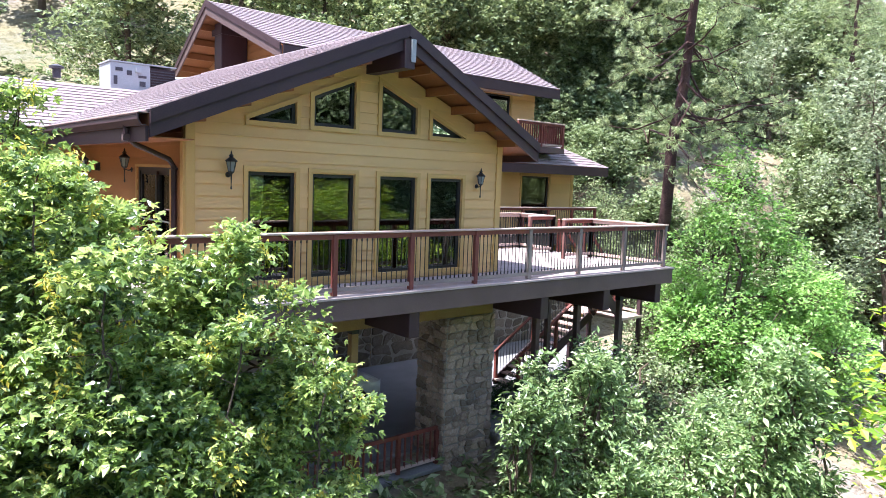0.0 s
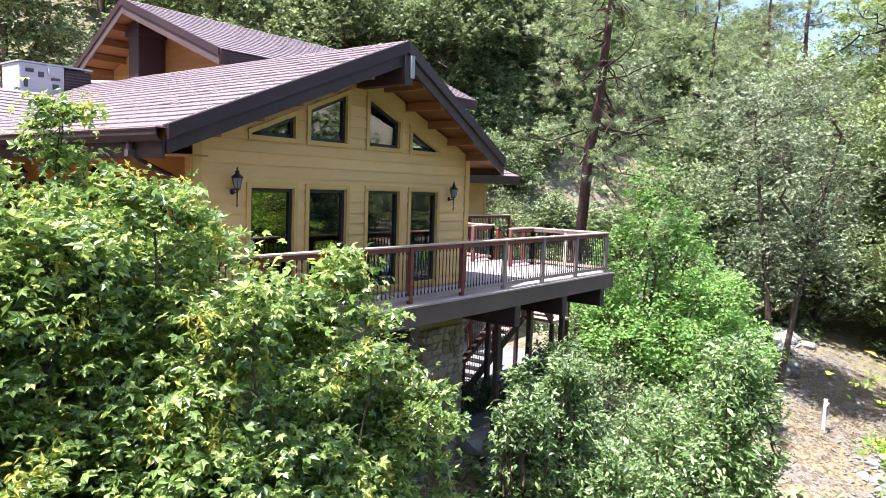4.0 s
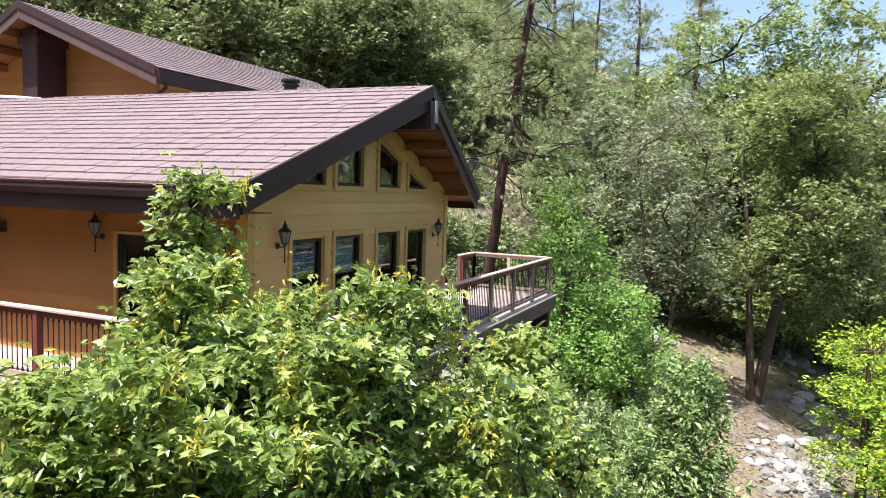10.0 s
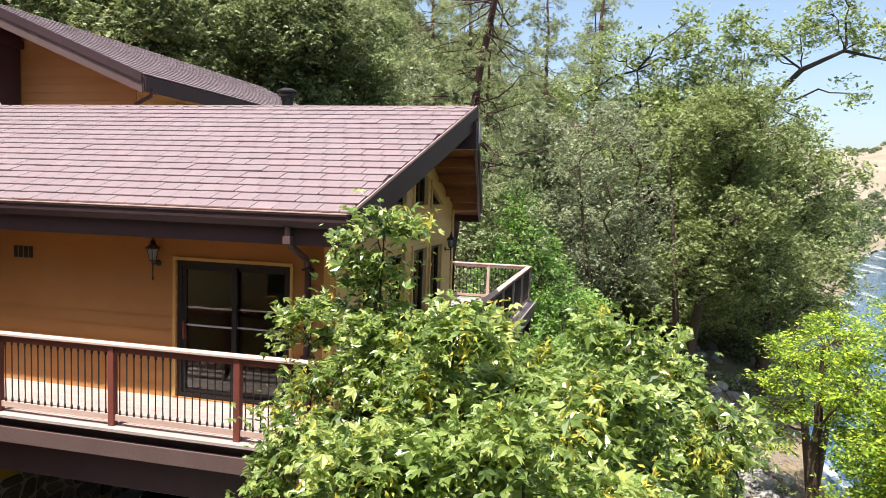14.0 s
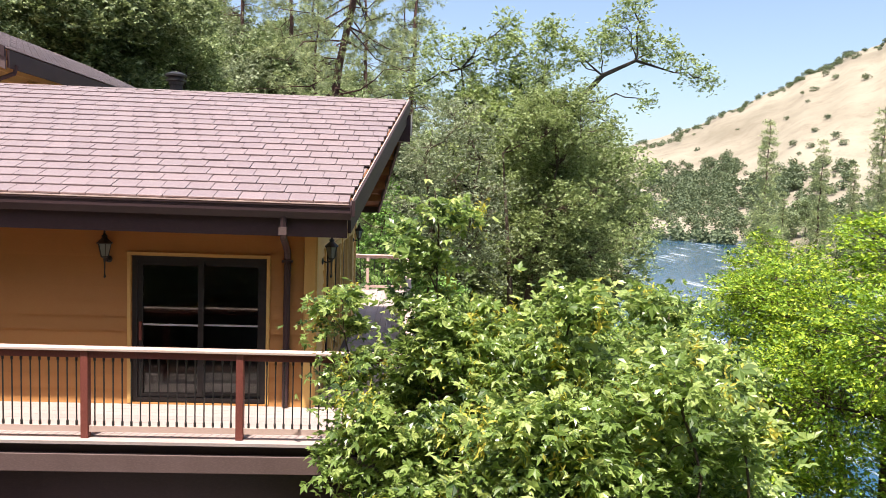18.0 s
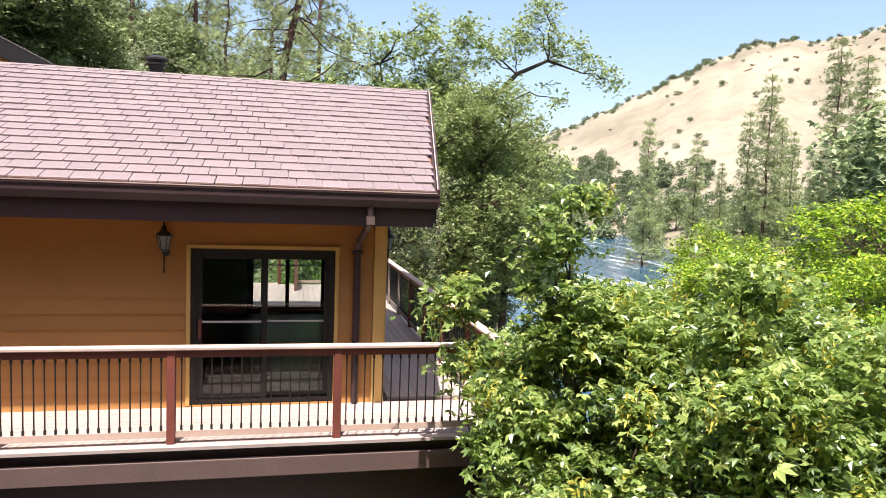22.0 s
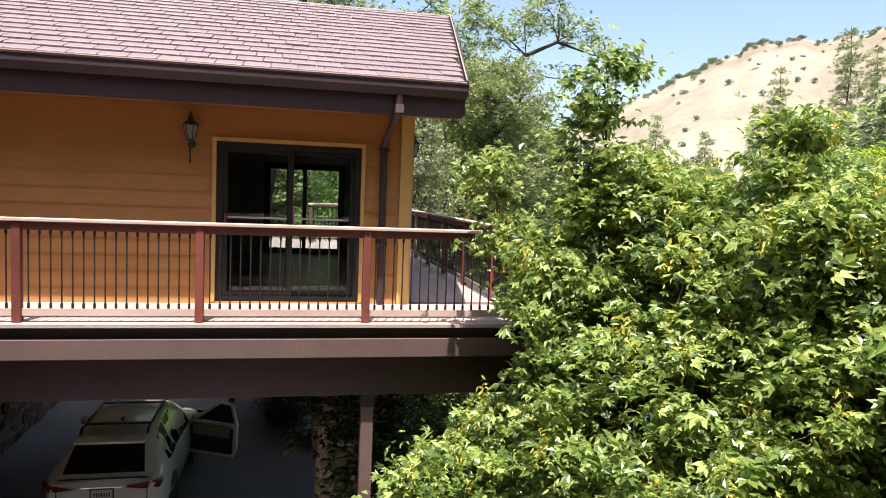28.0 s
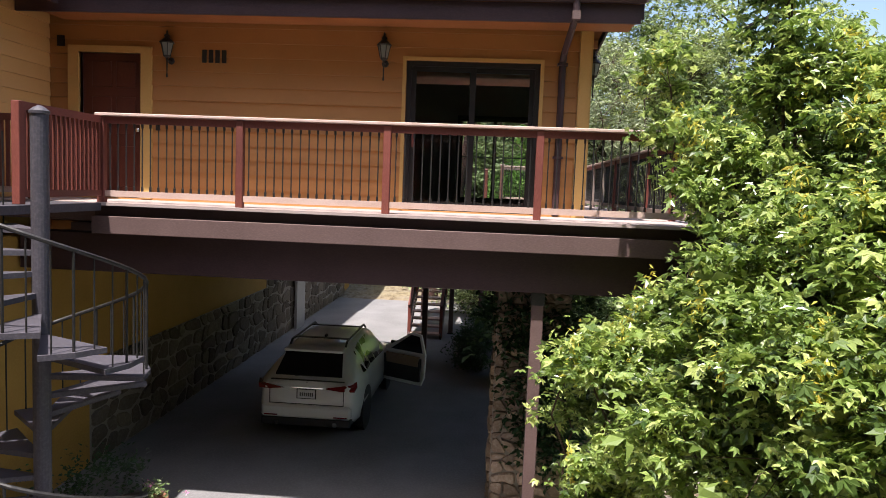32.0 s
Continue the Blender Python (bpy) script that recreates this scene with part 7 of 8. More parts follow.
tree("yellow_tree", "broad yellow-green tree at the water's edge", "tree", 33, [(stem((16.0, -1.6, -4.4), (15.9, -1.4, 1.0), (15.8, -1.2, 4.0)), [0.2, 0.14, 0.04]), (stem((16.0, -1.6, -4.4), (17.8, -1.0, 2.0)), [0.13, 0.04])],
     [(15.8, -1.4, 5.2, 1.7, 1.7, 1.3), (14.2, -0.6, 4.6, 1.7, 1.6, 1.3), (17.4, -1.4, 3.6, 1.7, 1.7, 1.3), (16.0, 0.2, 1.0, 1.9, 1.6, 1.4), (14.4, -2.6, 1.4, 1.9, 1.8, 1.5), (18.2, -2.6, 0.6, 1.8, 1.8, 1.4), (16.6, -3.0, 3.2, 1.6, 1.6, 1.3)],
     yellow_leaf, OVAL, 0.12, 44, 46, 0.21, up=0.6, group="river trees", flat=0.35)

tree("yellow_tree", "yellow-green tree between the path and the water", "tree", 34, [(stem((16.8, 1.9, -3.8), (16.7, 1.9, 1.0), (16.5, 2.0, 3.4)), [0.18, 0.12, 0.04]), (stem((16.8, 1.9, -3.8), (18.4, 1.6, 1.8)), [0.12, 0.04])],
     [(16.4, 1.8, 3.6, 1.4, 1.3, 0.5), (18.2, 1.3, 2.9, 1.4, 1.2, 0.5), (17.0, 1.0, 2.0, 1.5, 1.2, 0.45), (15.2, 1.4, 2.6, 1.3, 1.2, 0.5), (15.6, 0.6, 1.0, 1.2, 1.0, 0.45)],
     yellow_leaf, OVAL, 0.12, 44, 46, 0.21, up=0.6, group="river trees", flat=0.35)

tree("yellow_tree", "low yellow-green tree leaning from the bank", "tree", 35, [(stem((10.4, 0.6, -4.0), (10.3, 1.2, -0.6), (10.4, 1.6, 2.2)), [0.16, 0.11, 0.04]), (stem((10.4, 0.6, -4.0), (9.0, 2.2, 0.6)), [0.11, 0.04])],
     [(10.8, 1.5, 2.7, 1.3, 1.3, 1.1), (10.5, 1.5, 1.3, 1.3, 1.2, 1.1), (9.0, 2.6, 0.5, 1.3, 1.2, 1.2), (12.2, 1.4, 1.6, 1.3, 1.2, 1.1), (8.2, 2.8, -0.8, 1.3, 1.2, 1.1), (11.9, 1.8, 0.0, 1.2, 1.1, 1.0)],
     yellow_leaf, OVAL, 0.115, 48, 48, 0.21, up=0.6, group="river trees", flat=0.35)
tree("dark_shrub", "dark green bush behind the rear terrace", "shrub", 14, [(stem((27.0, 20.6, 1.4), (27.1, 20.7, 4.4)), [0.09, 0.04])],
     [(26.6, 20.2, 4.2, 1.6, 1.4, 1.3), (28.2, 21.4, 4.8, 1.7, 1.5, 1.4), (26.8, 21.8, 5.6, 1.5, 1.4, 1.2), (29.8, 20.6, 4.0, 1.5, 1.4, 1.3), (25.6, 18.6, 2.6, 1.3, 1.2, 1.2), (28.2, 18.2, 2.4, 1.6, 1.5, 1.3)], dark_leaf, OVAL, 0.11, 50, 30, 0.2, up=0.4)

# ---- pines ----
def pine(name, label, seed, base, top, r0, first, spread, whorls, tufts, size, bark_mat, group="pines", per=5, droop=0.3, tuft=FINE_TUFT):
    rng = np.random.default_rng(seed)
    base, top = np.array(base, float), np.array(top, float)
    th = thing(name, label, "pine tree", group, "", tuple(base))
    H = np.linalg.norm(top - base)
    line = wander(rng, base, top, 12, 0.004)
    part("trunk", raw_mesh("trunk", *tubes([(line, np.linspace(r0, r0 * 0.12, 12))], 12), bark_mat, True), None, th)
    paths, pos, way = [], [], []
    for k in range(whorls):
        f = first + (1 - first) * (k + rng.uniform(0, 0.8)) / whorls
        p = base + (top - base) * min(f, 0.985)
        for j in range(per):
            a = rng.uniform(0, 2 * math.pi)
            L = spread * (1 - (f - first) / (1 - first)) ** 0.75 * rng.uniform(0.45, 1.15) + 0.5
            e = p + np.array((math.cos(a) * L, math.sin(a) * L, L * rng.uniform(-droop, 0.25)))
            w = wander(rng, p, e, 5, 0.06, -0.06)
            paths.append((w, np.linspace(0.008 * L + 0.012, 0.006, 5)))
            m = max(2, int(tufts * L))
            nc = max(2, m // 7)
            t = rng.uniform(0.35, 1.05, nc)
            mid = np.stack([np.interp(t, np.linspace(0, 1, 5), w[:, i]) for i in range(3)], 1) + rng.normal(size=(nc, 3)) * 0.09 * L * np.array((1, 1, 0.6))
            q = mid[rng.integers(nc, size=m)] + rng.normal(size=(m, 3)) * 0.55 * size * np.array((1, 1, 0.7))
            pos.append(q)
            way.append(np.broadcast_to((e - p) / L, (m, 3)) + rng.normal(size=(m, 3)) * 0.4)
    part("branchwork", raw_mesh("branchwork", *tubes(paths, 5), bark_mat, True), None, th)["kind"] = "stuff"
    pos, way = np.concatenate(pos), np.concatenate(way)
    ob = part("needles", raw_mesh("needles", *leaf_arrays(rng, pos, size * rng.uniform(0.7, 1.2, len(pos)), tuft, 0.1, way * 1.5, 0.1), needle), None, th)
    tagged(ob, kind="stuff")
    return th


pine("grey_pine", "tall grey pine with a reddish leaning trunk beside the deck", 41, (23.2, 15.4, -0.8), (19.6, 11.0, 22.5), 0.27, 0.36, 3.6, 30, 13, 0.24, pine_bark, droop=0.7, per=4, tuft=TUFT)
pine("far_pine", "tall pine on the wooded slope", 42, (66, 10.5, 2), (66.5, 10, 33), 0.42, 0.4, 4.6, 24, 9, 0.42, pine_bark)
pine("far_pine", "tall thin pine on the wooded slope", 43, (60, 14.5, 3), (59.5, 14.8, 29), 0.34, 0.4, 4.0, 22, 9, 0.42, pine_bark)
fp = pine("far_pine", "slender pine across the river", 44, (0, 0, 0), (0.3, 0, 27), 0.26, 0.10, 3.0, 40, 9, 0.54, pine_bark, "bank pines")
fp.matrix_basis = pose(120, -84, -2)


def polar(az, d):
    return (-5.7 + d * math.cos(radians(az)), 12.4 + d * math.sin(radians(az)))


for az, d, s in ((-28.0, 135, 1.04), (-31.6, 130, 0.9), (-36.5, 120, 1.16), (-35.2, 126, 1.0), (-38.2, 130, 0.8), (-40.8, 104, 1.17), (-42.5, 112, 1.1), (-29.2, 150, 0.6), (-40.0, 140, 0.7), (-46, 100, 1.1), (-33.5, 160, 0.7)):
    x, y = polar(az, d)
    copy_thing(fp, pose(x, y, float(ground_height(np.array(x), np.array(y))) - 0.3, 0, 0, az * 7) @ Matrix.Scale(s, 4))
fp2 = pine("slope_pine", "pine among the oaks on the hillside", 45, (0, 0, 0), (0.4, 0.2, 22), 0.30, 0.34, 3.8, 18, 8, 0.42, pine_bark, "slope pines")
fp2.matrix_basis = pose(78, 22, float(ground_height(np.array(78.0), np.array(22.0))))
for x, y, s in ((63, -2.2, 1.05), (58, 1.0, 0.8), (52, 20, 1.0), (48, 30, 1.05), (72, 4, 1.0), (84, 12, 1.1), (58, 34, 1.1), (40, 44, 1.0), (90, 2, 1.0), (46, 17.5, 0.8), (70, 28, 1.1)):
    copy_thing(fp2, pose(x, y, float(ground_height(np.array(float(x)), np.array(float(y)))) - 0.3, 0, 0, x * 37) @ Matrix.Scale(s, 4))


# ---- woods on the hillside: a few trees built once, then set out over the slope ----
def round_oak(seed, label, mat, h, r, name="hill_oak", per=9, leaves=25, leaf=0.205):
    g = np.random.default_rng(seed)
    return tree(name, label, "tree", seed, [(stem((0, 0, -0.5), (0.2, 0.1, h * 0.45), (0.1, 0.3, h * 0.8)), [0.05 * r, 0.035 * r, 0.01 * r]), (stem((0, 0, 0), (r * 0.4, -r * 0.3, h * 0.6)), [0.035 * r, 0.01 * r])],
                oak_blobs(g, 0, 0, h * 0.28, h * 0.9, r, 15), mat, SPRAY, leaf, per, leaves, 0.36, twigs=False, up=0.5, group="woods on the slope")[0]


kinds = [round_oak(51, "dark live oak on the wooded slope", dark_leaf, 8.5, 4.0), round_oak(52, "green oak on the wooded slope", hill_leaf, 8.0, 3.8),
         round_oak(53, "grey-green oak on the wooded slope", grey_leaf, 7.0, 3.4), round_oak(54, "rounded bush on the wooded slope", hill_leaf, 3.4, 2.4, "hill_bush", 12, 20)]
far_kind = round_oak(55, "small oak across the river", hill_leaf, 8.0, 3.8, "far_oak", 7, 13, 0.30)
far_kind.matrix_basis = pose(150, -92, float(ground_height(np.array(150.0), np.array(-92.0))) - 0.4)
homes = [(26, 31), (44, 17), (30, 38), (33, 18)]
for th, (x, y) in zip(kinds, homes):
    th.matrix_basis = pose(x, y, float(ground_height(np.array(float(x)), np.array(float(y)))) - 0.3)
wr = random.Random(9)
placed = [(*h, 3.0) for h in homes] + [(34.0, 29.0, 5.5), (28.0, 33.0, 5.0), (41.0, 26.0, 4.5), (38.5, 34.0, 5.0)] + [(22.9, 15.6, 2.0), (22, 11.3, 2.5)]
tries = 0
made = 0
while made < 140 and tries < 6000:
    tries += 1
    d, az = wr.uniform(24, 105), wr.uniform(-6, 96)
    x, y = d * math.cos(radians(az)), 6 + d * math.sin(radians(az))
    q = 0.36 * x + 0.93 * y - 29.0
    if q < 1.5 or (x < 26 and y < 29):
        continue
    if az > 58 and d < 75 and q < 16 and wr.random() < 0.8:
        continue
    bearing, reach = math.degrees(math.atan2(y - 0.8, x + 0.9)), math.hypot(x + 0.9, y - 0.8)
    if 29.5 < bearing < 41.0 and reach < 44:
        continue                                # a dry grassy bank lies open here
    k = wr.choices([0, 1, 2, 3], [3, 3, 2, 3])[0]
    if bearing > 37 and reach < 90:
        k = 0
    rad = (3.0, 2.8, 2.6, 1.8)[k]
    if any(math.hypot(x - a, y - b) < 0.78 * (rad + c) for a, b, c in placed):
        continue
    placed.append((x, y, rad))
    s = wr.uniform(0.8, 1.3)
    copy_thing(kinds[k], pose(x, y, float(ground_height(np.array(x), np.array(y))) - 0.4, 0, 0, wr.uniform(0, 360)) @ Matrix.Scale(s, 4))
    made += 1
# great dark live oaks close behind the house
big_live = round_oak(56, "great dark live oak close behind the house", dark_leaf, 14.0, 6.6, "live_oak", 10, 40, 0.21)
big_live.matrix_basis = pose(34.0, 29.0, float(ground_height(np.array(34.0), np.array(29.0))) - 3.2)
for x, y, s, a in ((28.0, 33.0, 0.9, 170), (41.0, 26.0, 0.8, 260), (38.5, 34.0, 0.97, 320)):
    copy_thing(big_live, pose(x, y, float(ground_height(np.array(x), np.array(y))) - 3.0, 0, 0, a) @ Matrix.Scale(s, 4))
# bushes scattered over the open dry bank
for bearing, reach, size in ((30.2, 33.0, 0.55), (31.8, 36.5, 0.7), (33.2, 33.4, 0.45), (34.6, 37.5, 0.75), (35.4, 34.5, 0.4), (36.8, 38.5, 0.6), (38.2, 36.0, 0.55), (39.4, 40.0, 0.8), (32.6, 40.5, 0.8), (36.0, 42.0, 0.85)):
    x, y = -0.9 + reach * math.cos(radians(bearing)), 0.8 + reach * math.sin(radians(bearing))
    copy_thing(kinds[3], pose(x, y, float(ground_height(np.array(x), np.array(y))) - 0.25, 0, 0, bearing * 53) @ Matrix.Scale(size, 4))
# river-bank wood beyond the great oak, and the green belt across the water
for x, y, k, s in ((50, 4, 1, 1.2), (56, -2, 2, 1.2), (48, 9, 0, 1.2), (64, -6, 1, 1.2), (44, 3, 3, 1.3), (40, 9, 3, 1.4), (30, 13, 3, 1.1), (74, -8, 0, 1.2), (60, 4, 2, 1.3), (86, -14, 1, 1.3), (26.5, 14.5, 3, 0.9), (36.5, 14, 1, 1.0), (46, -2, 3, 1.2)):
    copy_thing(kinds[k], pose(x, y, float(ground_height(np.array(float(x)), np.array(float(y)))) - 0.4, 0, 0, x * 31) @ Matrix.Scale(s, 4))
br = random.Random(4)
for i in range(110):
    az, d = br.uniform(-50, -16), br.uniform(92, 235)
    x, y = polar(az, d)
    if river_mid(x) - river_half(x) - 2 < y:
        continue
    copy_thing(far_kind, pose(x, y, float(ground_height(np.array(x), np.array(y))) - 0.4, 0, 0, br.uniform(0, 360)) @ Matrix.Scale(br.uniform(0.8, 1.35), 4))

# unseen bushes added behind the camera at the drive's west end to darken reflections
vr = random.Random(17)
for i in range(15):
    x, y = -16.5 - 2.5 * (i % 2) - vr.random(), 1.5 + i * 1.75
    copy_thing(kinds[3], pose(x, y, float(ground_height(np.array(x), np.array(y))) - 0.4, 0, 0, vr.uniform(0, 360)) @ Matrix.Scale(vr.uniform(1.2, 1.7), 4))
# tall unseen oaks added west of the drive to block sky light
cr = random.Random(6)
for i in range(30):
    x, y = -21 - 6 * (i % 2) - 2 * cr.random(), -6 + i * 1.7
    copy_thing(far_kind, pose(x, y, float(ground_height(np.array(x), np.array(y))) - 0.4, 0, 0, cr.uniform(0, 360)) @ Matrix.Scale(cr.uniform(2.1, 2.7), 4))
# oaks on the bank opposite the gable, added for its window reflections
for i in range(44):
    x = -40 + i * 2.3
    y = float(river_mid(x) - river_half(x)) - 5 - 9 * cr.random()
    copy_thing(far_kind, pose(x, y, float(ground_height(np.array(x), np.array(y))) - 0.4, 0, 0, cr.uniform(0, 360)) @ Matrix.Scale(cr.uniform(2.0, 2.7) if x < 50 else cr.uniform(1.2, 1.8), 4))

# oaks dotted over the dry hill: too many and too small to count
hr = np.random.default_rng(15)
pts = []
while len(pts) < 330:
    az, d = hr.uniform(-62, -17), 230 + 430 * hr.random()
    if hr.random() > (0.9 if (az > -33 and d < 420) or d < 330 else 0.16 + (0.7 if d > 625 else 0)):
        continue
    x, y = polar(az, d)
    pts.append((x, y, float(ground_height(np.array(x), np.array(y))), hr.uniform(1.2, 3.2) * (1.25 if d > 500 else 1)))
for _ in range(230):
    az, d = hr.uniform(-34, -15), hr.uniform(215, 380)
    x, y = polar(az, d)
    pts.append((x, y, float(ground_height(np.array(x), np.array(y))), hr.uniform(2.0, 4.5)))
for az0, az1, d0, d1, n, r0, r1 in ((-25.5, -19, 365, 480, 170, 2.2, 4.8), (-30, -21, 320, 400, 130, 2.2, 4.6), (-31, -16, 590, 660, 110, 1.6, 3.8), (-38, -31, 600, 650, 40, 2.0, 4.0), (-52, -38, 600, 650, 28, 1.8, 3.6), (-62, -30, 235, 300, 170, 2.2, 4.6)):
    for _ in range(n):
        x, y = polar(hr.uniform(az0, az1), hr.triangular(d0, (d0 + d1) / 2, d1))
        pts.append((x, y, float(ground_height(np.array(x), np.array(y))), hr.uniform(r0, r1)))
pts = np.array(pts)
idx = np.repeat(np.arange(len(pts)), 130)
off = hr.normal(size=(len(idx), 3))
off /= np.linalg.norm(off, axis=1)[:, None]
off *= hr.uniform(0.3, 0.8, (len(idx), 1))
pos = pts[idx, :3] + off * pts[idx, 3:4] * np.array((1, 1, 0.75)) + np.array((0, 0, 1)) * pts[idx, 3:4] * 0.6
tagged(new("hill_trees", raw_mesh("hill_trees", *leaf_arrays(hr, pos, pts[idx, 3] * 0.34, OVAL, 0.3), far_leaf)), "small dark oaks dotted over the dry hill", "trees", kind="stuff")

# ---- ivy on the pier, plants by the spiral stair, undergrowth ----
def leafy(name, label, category, seed, blobs, mat, template, size, per_unit, leaves, sigma, loc):
    g = np.random.default_rng(seed)
    cl, way = clump_points(g, blobs, per_unit)
    idx = np.repeat(np.arange(len(cl)), leaves)
    pos = cl[idx] + g.normal(size=(len(idx), 3)) * sigma
    ob = new(name, raw_mesh(name, *leaf_arrays(g, pos, size * g.uniform(0.6, 1.2, len(pos)), template, 0.4, way[idx]), mat))
    return tagged(ob, label, category, kind="stuff")


leafy("ivy", "dark ivy hanging over the stone pier", "ivy", 61, [(4.5, 12.3, 2.6, 0.35, 0.6, 0.7), (4.4, 12.1, 1.7, 0.3, 0.5, 0.8), (4.7, 11.9, 2.4, 0.5, 0.4, 0.9), (4.5, 11.9, 0.9, 0.35, 0.45, 0.7), (4.35, 11.8, 2.2, 0.28, 0.4, 1.1), (4.4, 11.65, 1.2, 0.28, 0.32, 0.8)], ivy_leaf, OVAL, 0.12, 230, 24, 0.10, (0, 0, 0))
leafy("hedge", "low dark hedge beside the drive", "hedge", 62, [(12.4, 13.3, 0.4, 0.9, 0.5, 0.5), (13.8, 13.1, 0.4, 0.9, 0.5, 0.5), (15.2, 12.9, 0.45, 0.9, 0.5, 0.55), (16.6, 12.7, 0.5, 0.9, 0.55, 0.6), (11.8, 13.1, 0.35, 0.6, 0.45, 0.45)], ivy_leaf, OVAL, 0.085, 210, 26, 0.08, (0, 0, 0))
leafy("shrub", "small dark green shrub by the spiral stair", "shrub", 63, [(3.3, 17.9, 0.35, 0.55, 0.5, 0.45), (2.8, 18.3, 0.3, 0.5, 0.4, 0.4)], ivy_leaf, OVAL, 0.08, 130, 20, 0.08, (0, 0, 0))
pot = thing("flower_pot", "terracotta pot with pink flowers by the drive", "flower pot", "", "", (3.2, 17.15, 0))
part("pot", lathe(bmesh.new(), [(0.10, 0), (0.16, 0.20), (0.18, 0.205), (0.18, 0.24), (0.15, 0.24), (0.14, 0.20)], 18, (3.2, 17.15, 0)), clay, pot)
g = np.random.default_rng(64)
q = np.array((3.2, 17.15, 0.32)) + g.normal(size=(170, 3)) * np.array((0.09, 0.09, 0.06))
part("leaves", raw_mesh("leaves", *leaf_arrays(g, q, 0.06, OVAL, 0.5), shrub_leaf), None, pot)
for k in range(5):
    c = np.array((3.2, 17.15, 0.40)) + g.normal(size=3) * np.array((0.07, 0.12, 0.05))
    q = np.repeat(c[None], 9, 0) + g.normal(size=(9, 3)) * 0.012
    part("flower", raw_mesh("flower", *leaf_arrays(g, q, 0.035, OVAL, 0.3), petal), None, pot)
ug = np.random.default_rng(71)
xs, ys = ug.uniform(-14, 60, 5200), ug.uniform(-1, 44, 5200)
zs = ground_height(xs, ys)
ok = (zs > WATER + 0.7) & ~((ys > 11.5) & (ys < 30) & (xs < 24)) & (np.sin(xs * 0.7) + np.cos(ys * 0.9 + xs * 0.2) > -0.5) & ~((xs > 19) & (xs < 40) & (ys > 2) & (ys < 8.5))
base = np.stack((xs, ys, zs), 1)[ok]
idx = np.repeat(np.arange(len(base)), 11)
pos = base[idx] + np.abs(ug.normal(size=(len(idx), 3))) * np.array((0, 0, 0.28)) + ug.normal(size=(len(idx), 3)) * np.array((0.4, 0.4, 0))
tagged(new("undergrowth", raw_mesh("undergrowth", *leaf_arrays(ug, pos, 0.26 * ug.uniform(0.5, 1.3, len(pos)), SPRAY, 0.4), hill_leaf)), "low green weeds and brush on the slope", "undergrowth", kind="stuff")

# ---- rocks on the river bank ----
def boulder(seed, r):
    g = random.Random(seed)
    bm = bmesh.new()
    bmesh.ops.create_icosphere(bm, subdivisions=2, radius=r)
    o = Vector((g.uniform(0, 50), g.uniform(0, 50), 0))
    for v in bm.verts:
        d = v.co.normalized()
        v.co += d * r * 0.45 * noise.noise(d * 1.3 + o)
        v.co.z *= 0.7
    return mesh_of(bm, river_rock, "rock")


rocks = [boulder(k, 0.5) for k in range(5)]
rr = random.Random(12)
spots = [(rr.gauss(24.2, 1.7), rr.gauss(2.6, 0.8), rr.uniform(0.22, 0.58)) for _ in range(90)] + [(rr.uniform(29, 40), rr.gauss(10.2, 0.7), rr.uniform(0.4, 1.1)) for _ in range(46)] \
    + [(rr.uniform(20, 46), rr.gauss(1.6, 0.7), rr.uniform(0.3, 1.0)) for _ in range(40)] + [(rr.uniform(11.8, 13.5), rr.gauss(11.2, 0.4), rr.uniform(0.6, 1.3)) for _ in range(10)]
pebbles = []
pg = np.random.default_rng(91)
for cx, cy, sx, sy, n, r in ((24.5, 2.8, 2.0, 1.0, 700, 0.10), (30, 4.5, 4.5, 1.6, 900, 0.05), (29, 7.0, 4.0, 1.2, 500, 0.06), (34, 9.6, 3.5, 0.9, 500, 0.12)):
    px, py = pg.normal(cx, sx, n), pg.normal(cy, sy, n)
    q = np.stack((px, py, ground_height(px, py) + 0.2 * r), 1)
    ico = np.array([(0, 0, 1), (.9, 0, .2), (.2, .8, .3), (-.8, .3, .1), (-.3, -.8, .2), (0, 0, -1)])
    tri_ = [[0, 1, 2], [0, 2, 3], [0, 3, 4], [0, 4, 1], [5, 2, 1], [5, 3, 2], [5, 4, 3], [5, 1, 4]]
    pebbles.append(leaf_arrays(pg, q, r * pg.uniform(0.4, 1.6, n), (ico * np.array((1, 1, .6)), tri_), 1.5))
tagged(new("pebbles", raw_mesh("pebbles", *merge(pebbles), river_rock)), "loose pale stones on the dirt path", "stones", kind="stuff")
lx, ly = pg.normal(29, 5, 9000), pg.normal(5.6, 2.4, 9000)
lq = np.stack((lx, ly, ground_height(lx, ly) + 0.02), 1)
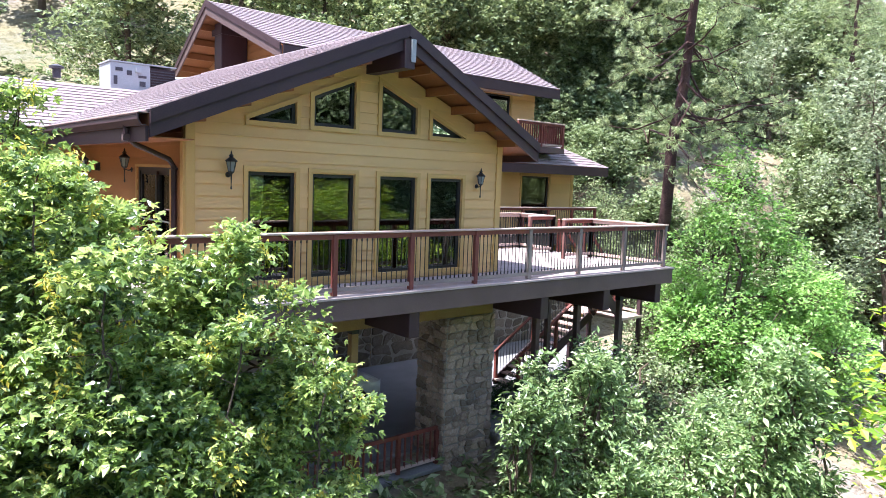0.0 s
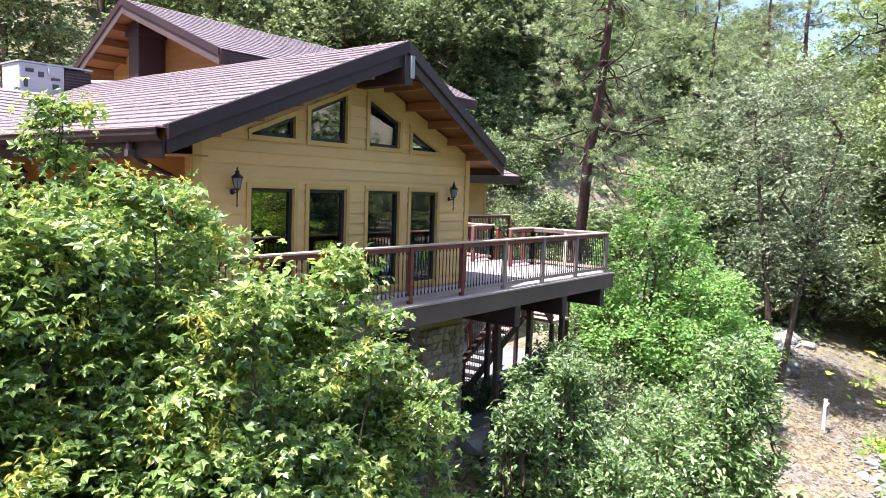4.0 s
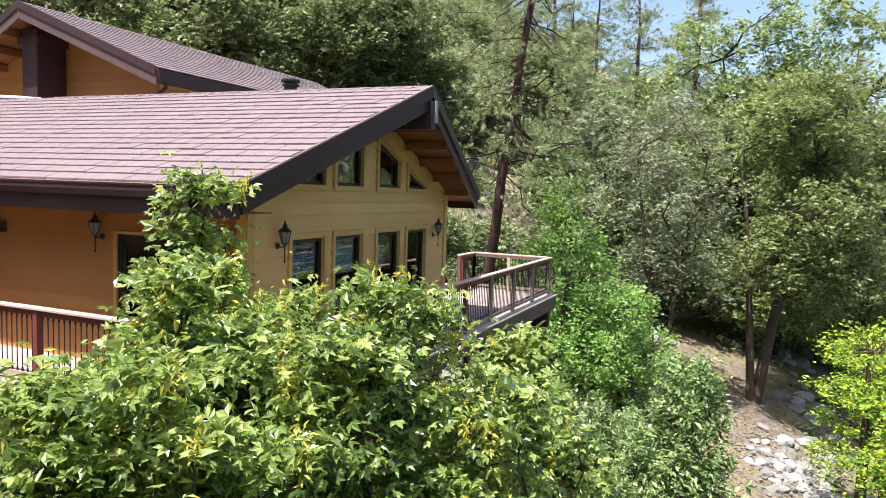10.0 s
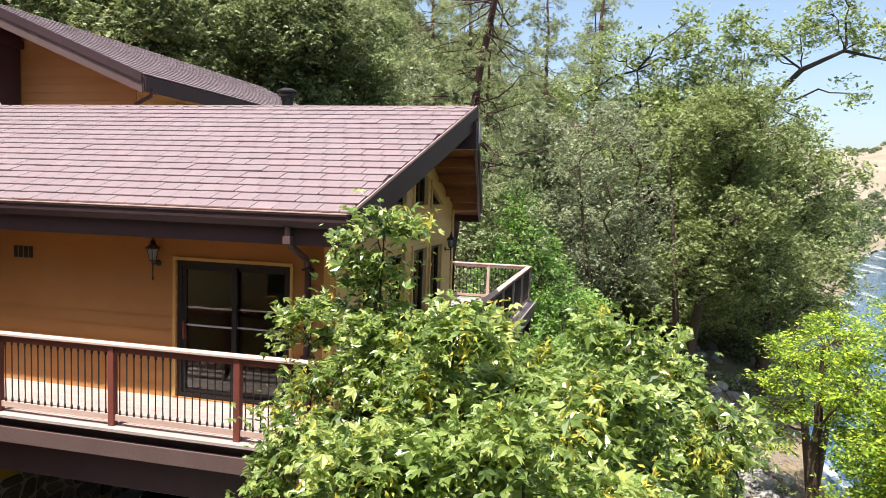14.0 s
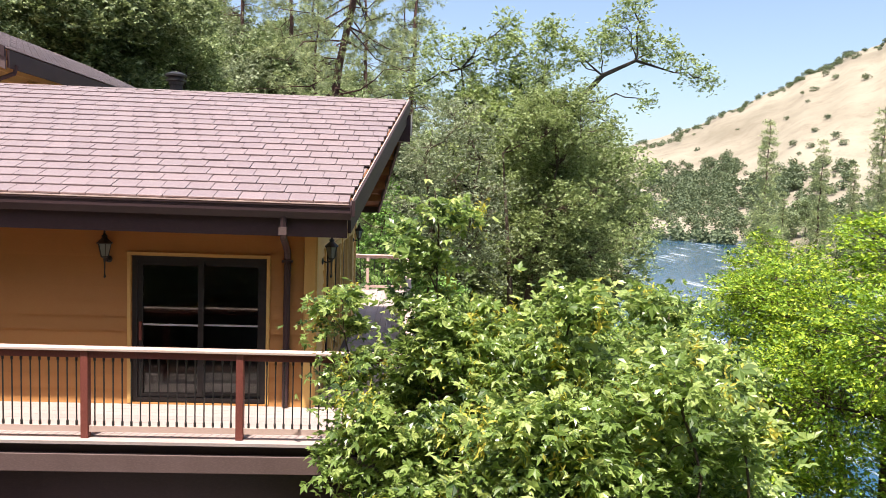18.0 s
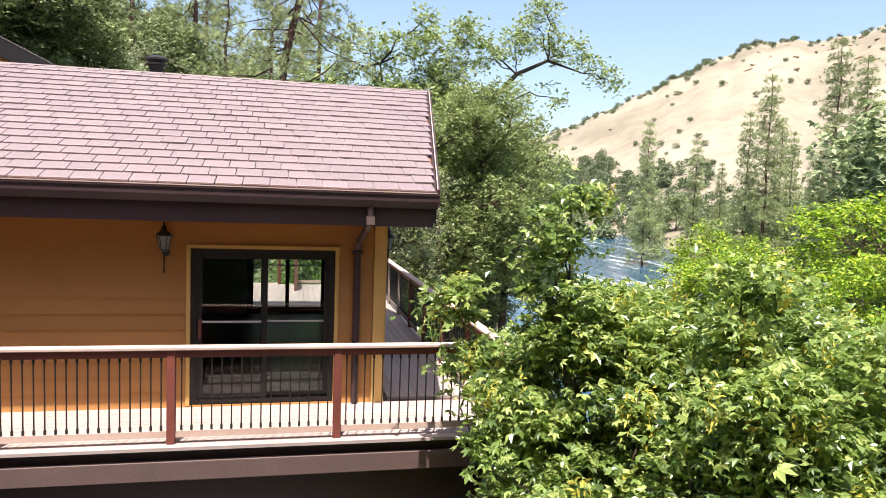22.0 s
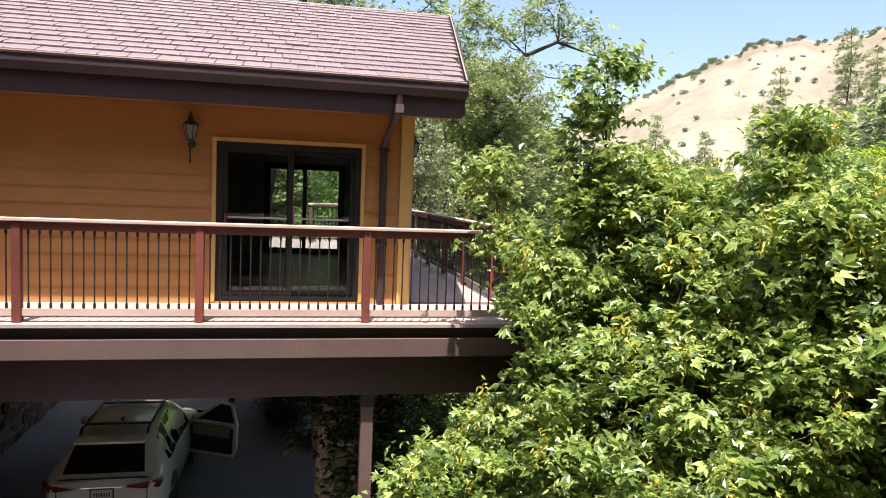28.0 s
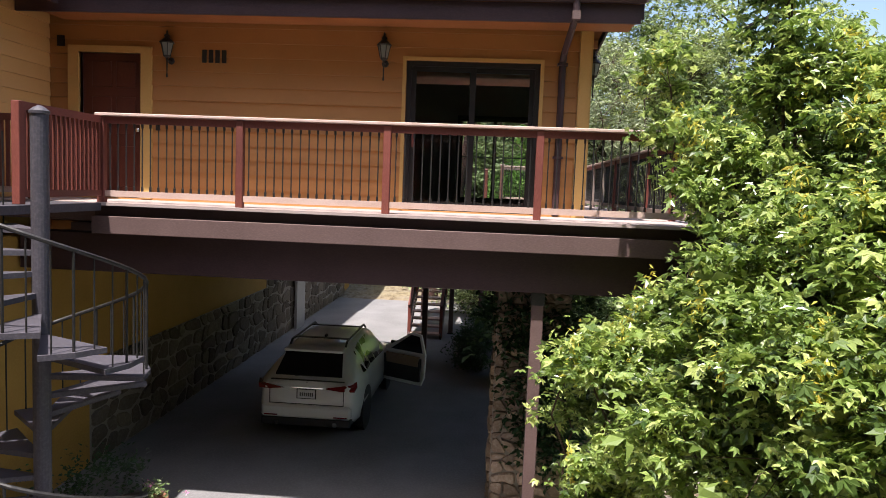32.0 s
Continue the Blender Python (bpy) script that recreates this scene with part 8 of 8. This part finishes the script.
tagged(new("leaf_litter", raw_mesh("leaf_litter", *leaf_arrays(pg, lq, 0.09 * pg.uniform(0.5, 1.6, 9000), OVAL, 2.0), dry_leaf)), "brown dry leaves on the dirt path", "leaf litter", kind="stuff")
for x, y, s in spots:
    ob = tagged(new("rock", rr.choice(rocks)), "pale weathered river rock on the bank", "rock", "river rocks")
    ob.matrix_basis = pose(x, y, float(ground_height(np.array(x), np.array(y))) + 0.08 * s, rr.uniform(-15, 15), rr.uniform(-15, 15), rr.uniform(0, 360)) @ Matrix.Scale(s, 4)

# dry-laid boulder wall behind the path
wall_stones = [boulder(k + 40, 0.5) for k in range(5)]
for me in wall_stones:
    me.materials[0] = wall_rock
wg = random.Random(58)
for course in range(3):
    for k in range(9 - course):
        f = (k + 0.5 * (course % 2) + wg.uniform(-0.1, 0.1)) / 8.5
        x, y = 25.4 + 5.4 * f, 9.35 - 0.5 * f + 0.22 * course
        ob = tagged(new("wall_boulder", wg.choice(wall_stones)), "dark grey boulder stacked in a wall behind the path", "boulder", "boulder wall")
        ob.matrix_basis = pose(x, y, float(ground_height(np.array(x), np.array(9.2))) + 0.18 + 0.5 * course, wg.uniform(-12, 12), wg.uniform(-12, 12), wg.uniform(0, 360)) @ Matrix.Diagonal((wg.uniform(0.75, 1.0), wg.uniform(0.75, 1.0), wg.uniform(0.85, 1.1), 1))

# rocky outcrop near the crest of the dry hill
crag = [boulder(k + 20, 0.5) for k in range(4)]
for me in crag:
    me.materials[0] = rock
og = random.Random(33)
for _ in range(46):
    x, y = polar(og.gauss(-38.5, 2.2) if og.random() < 0.6 else og.gauss(-45, 3), og.uniform(520, 630))
    ob = tagged(new("outcrop_rock", og.choice(crag)), "brown rock of the outcrop on the dry hill", "rock", "hill outcrop")
    ob.matrix_basis = pose(x, y, float(ground_height(np.array(x), np.array(y))) - 0.4, og.uniform(-20, 20), og.uniform(-20, 20), og.uniform(0, 360)) @ Matrix.Diagonal((og.uniform(3, 8), og.uniform(2, 5), og.uniform(2.5, 4), 1))
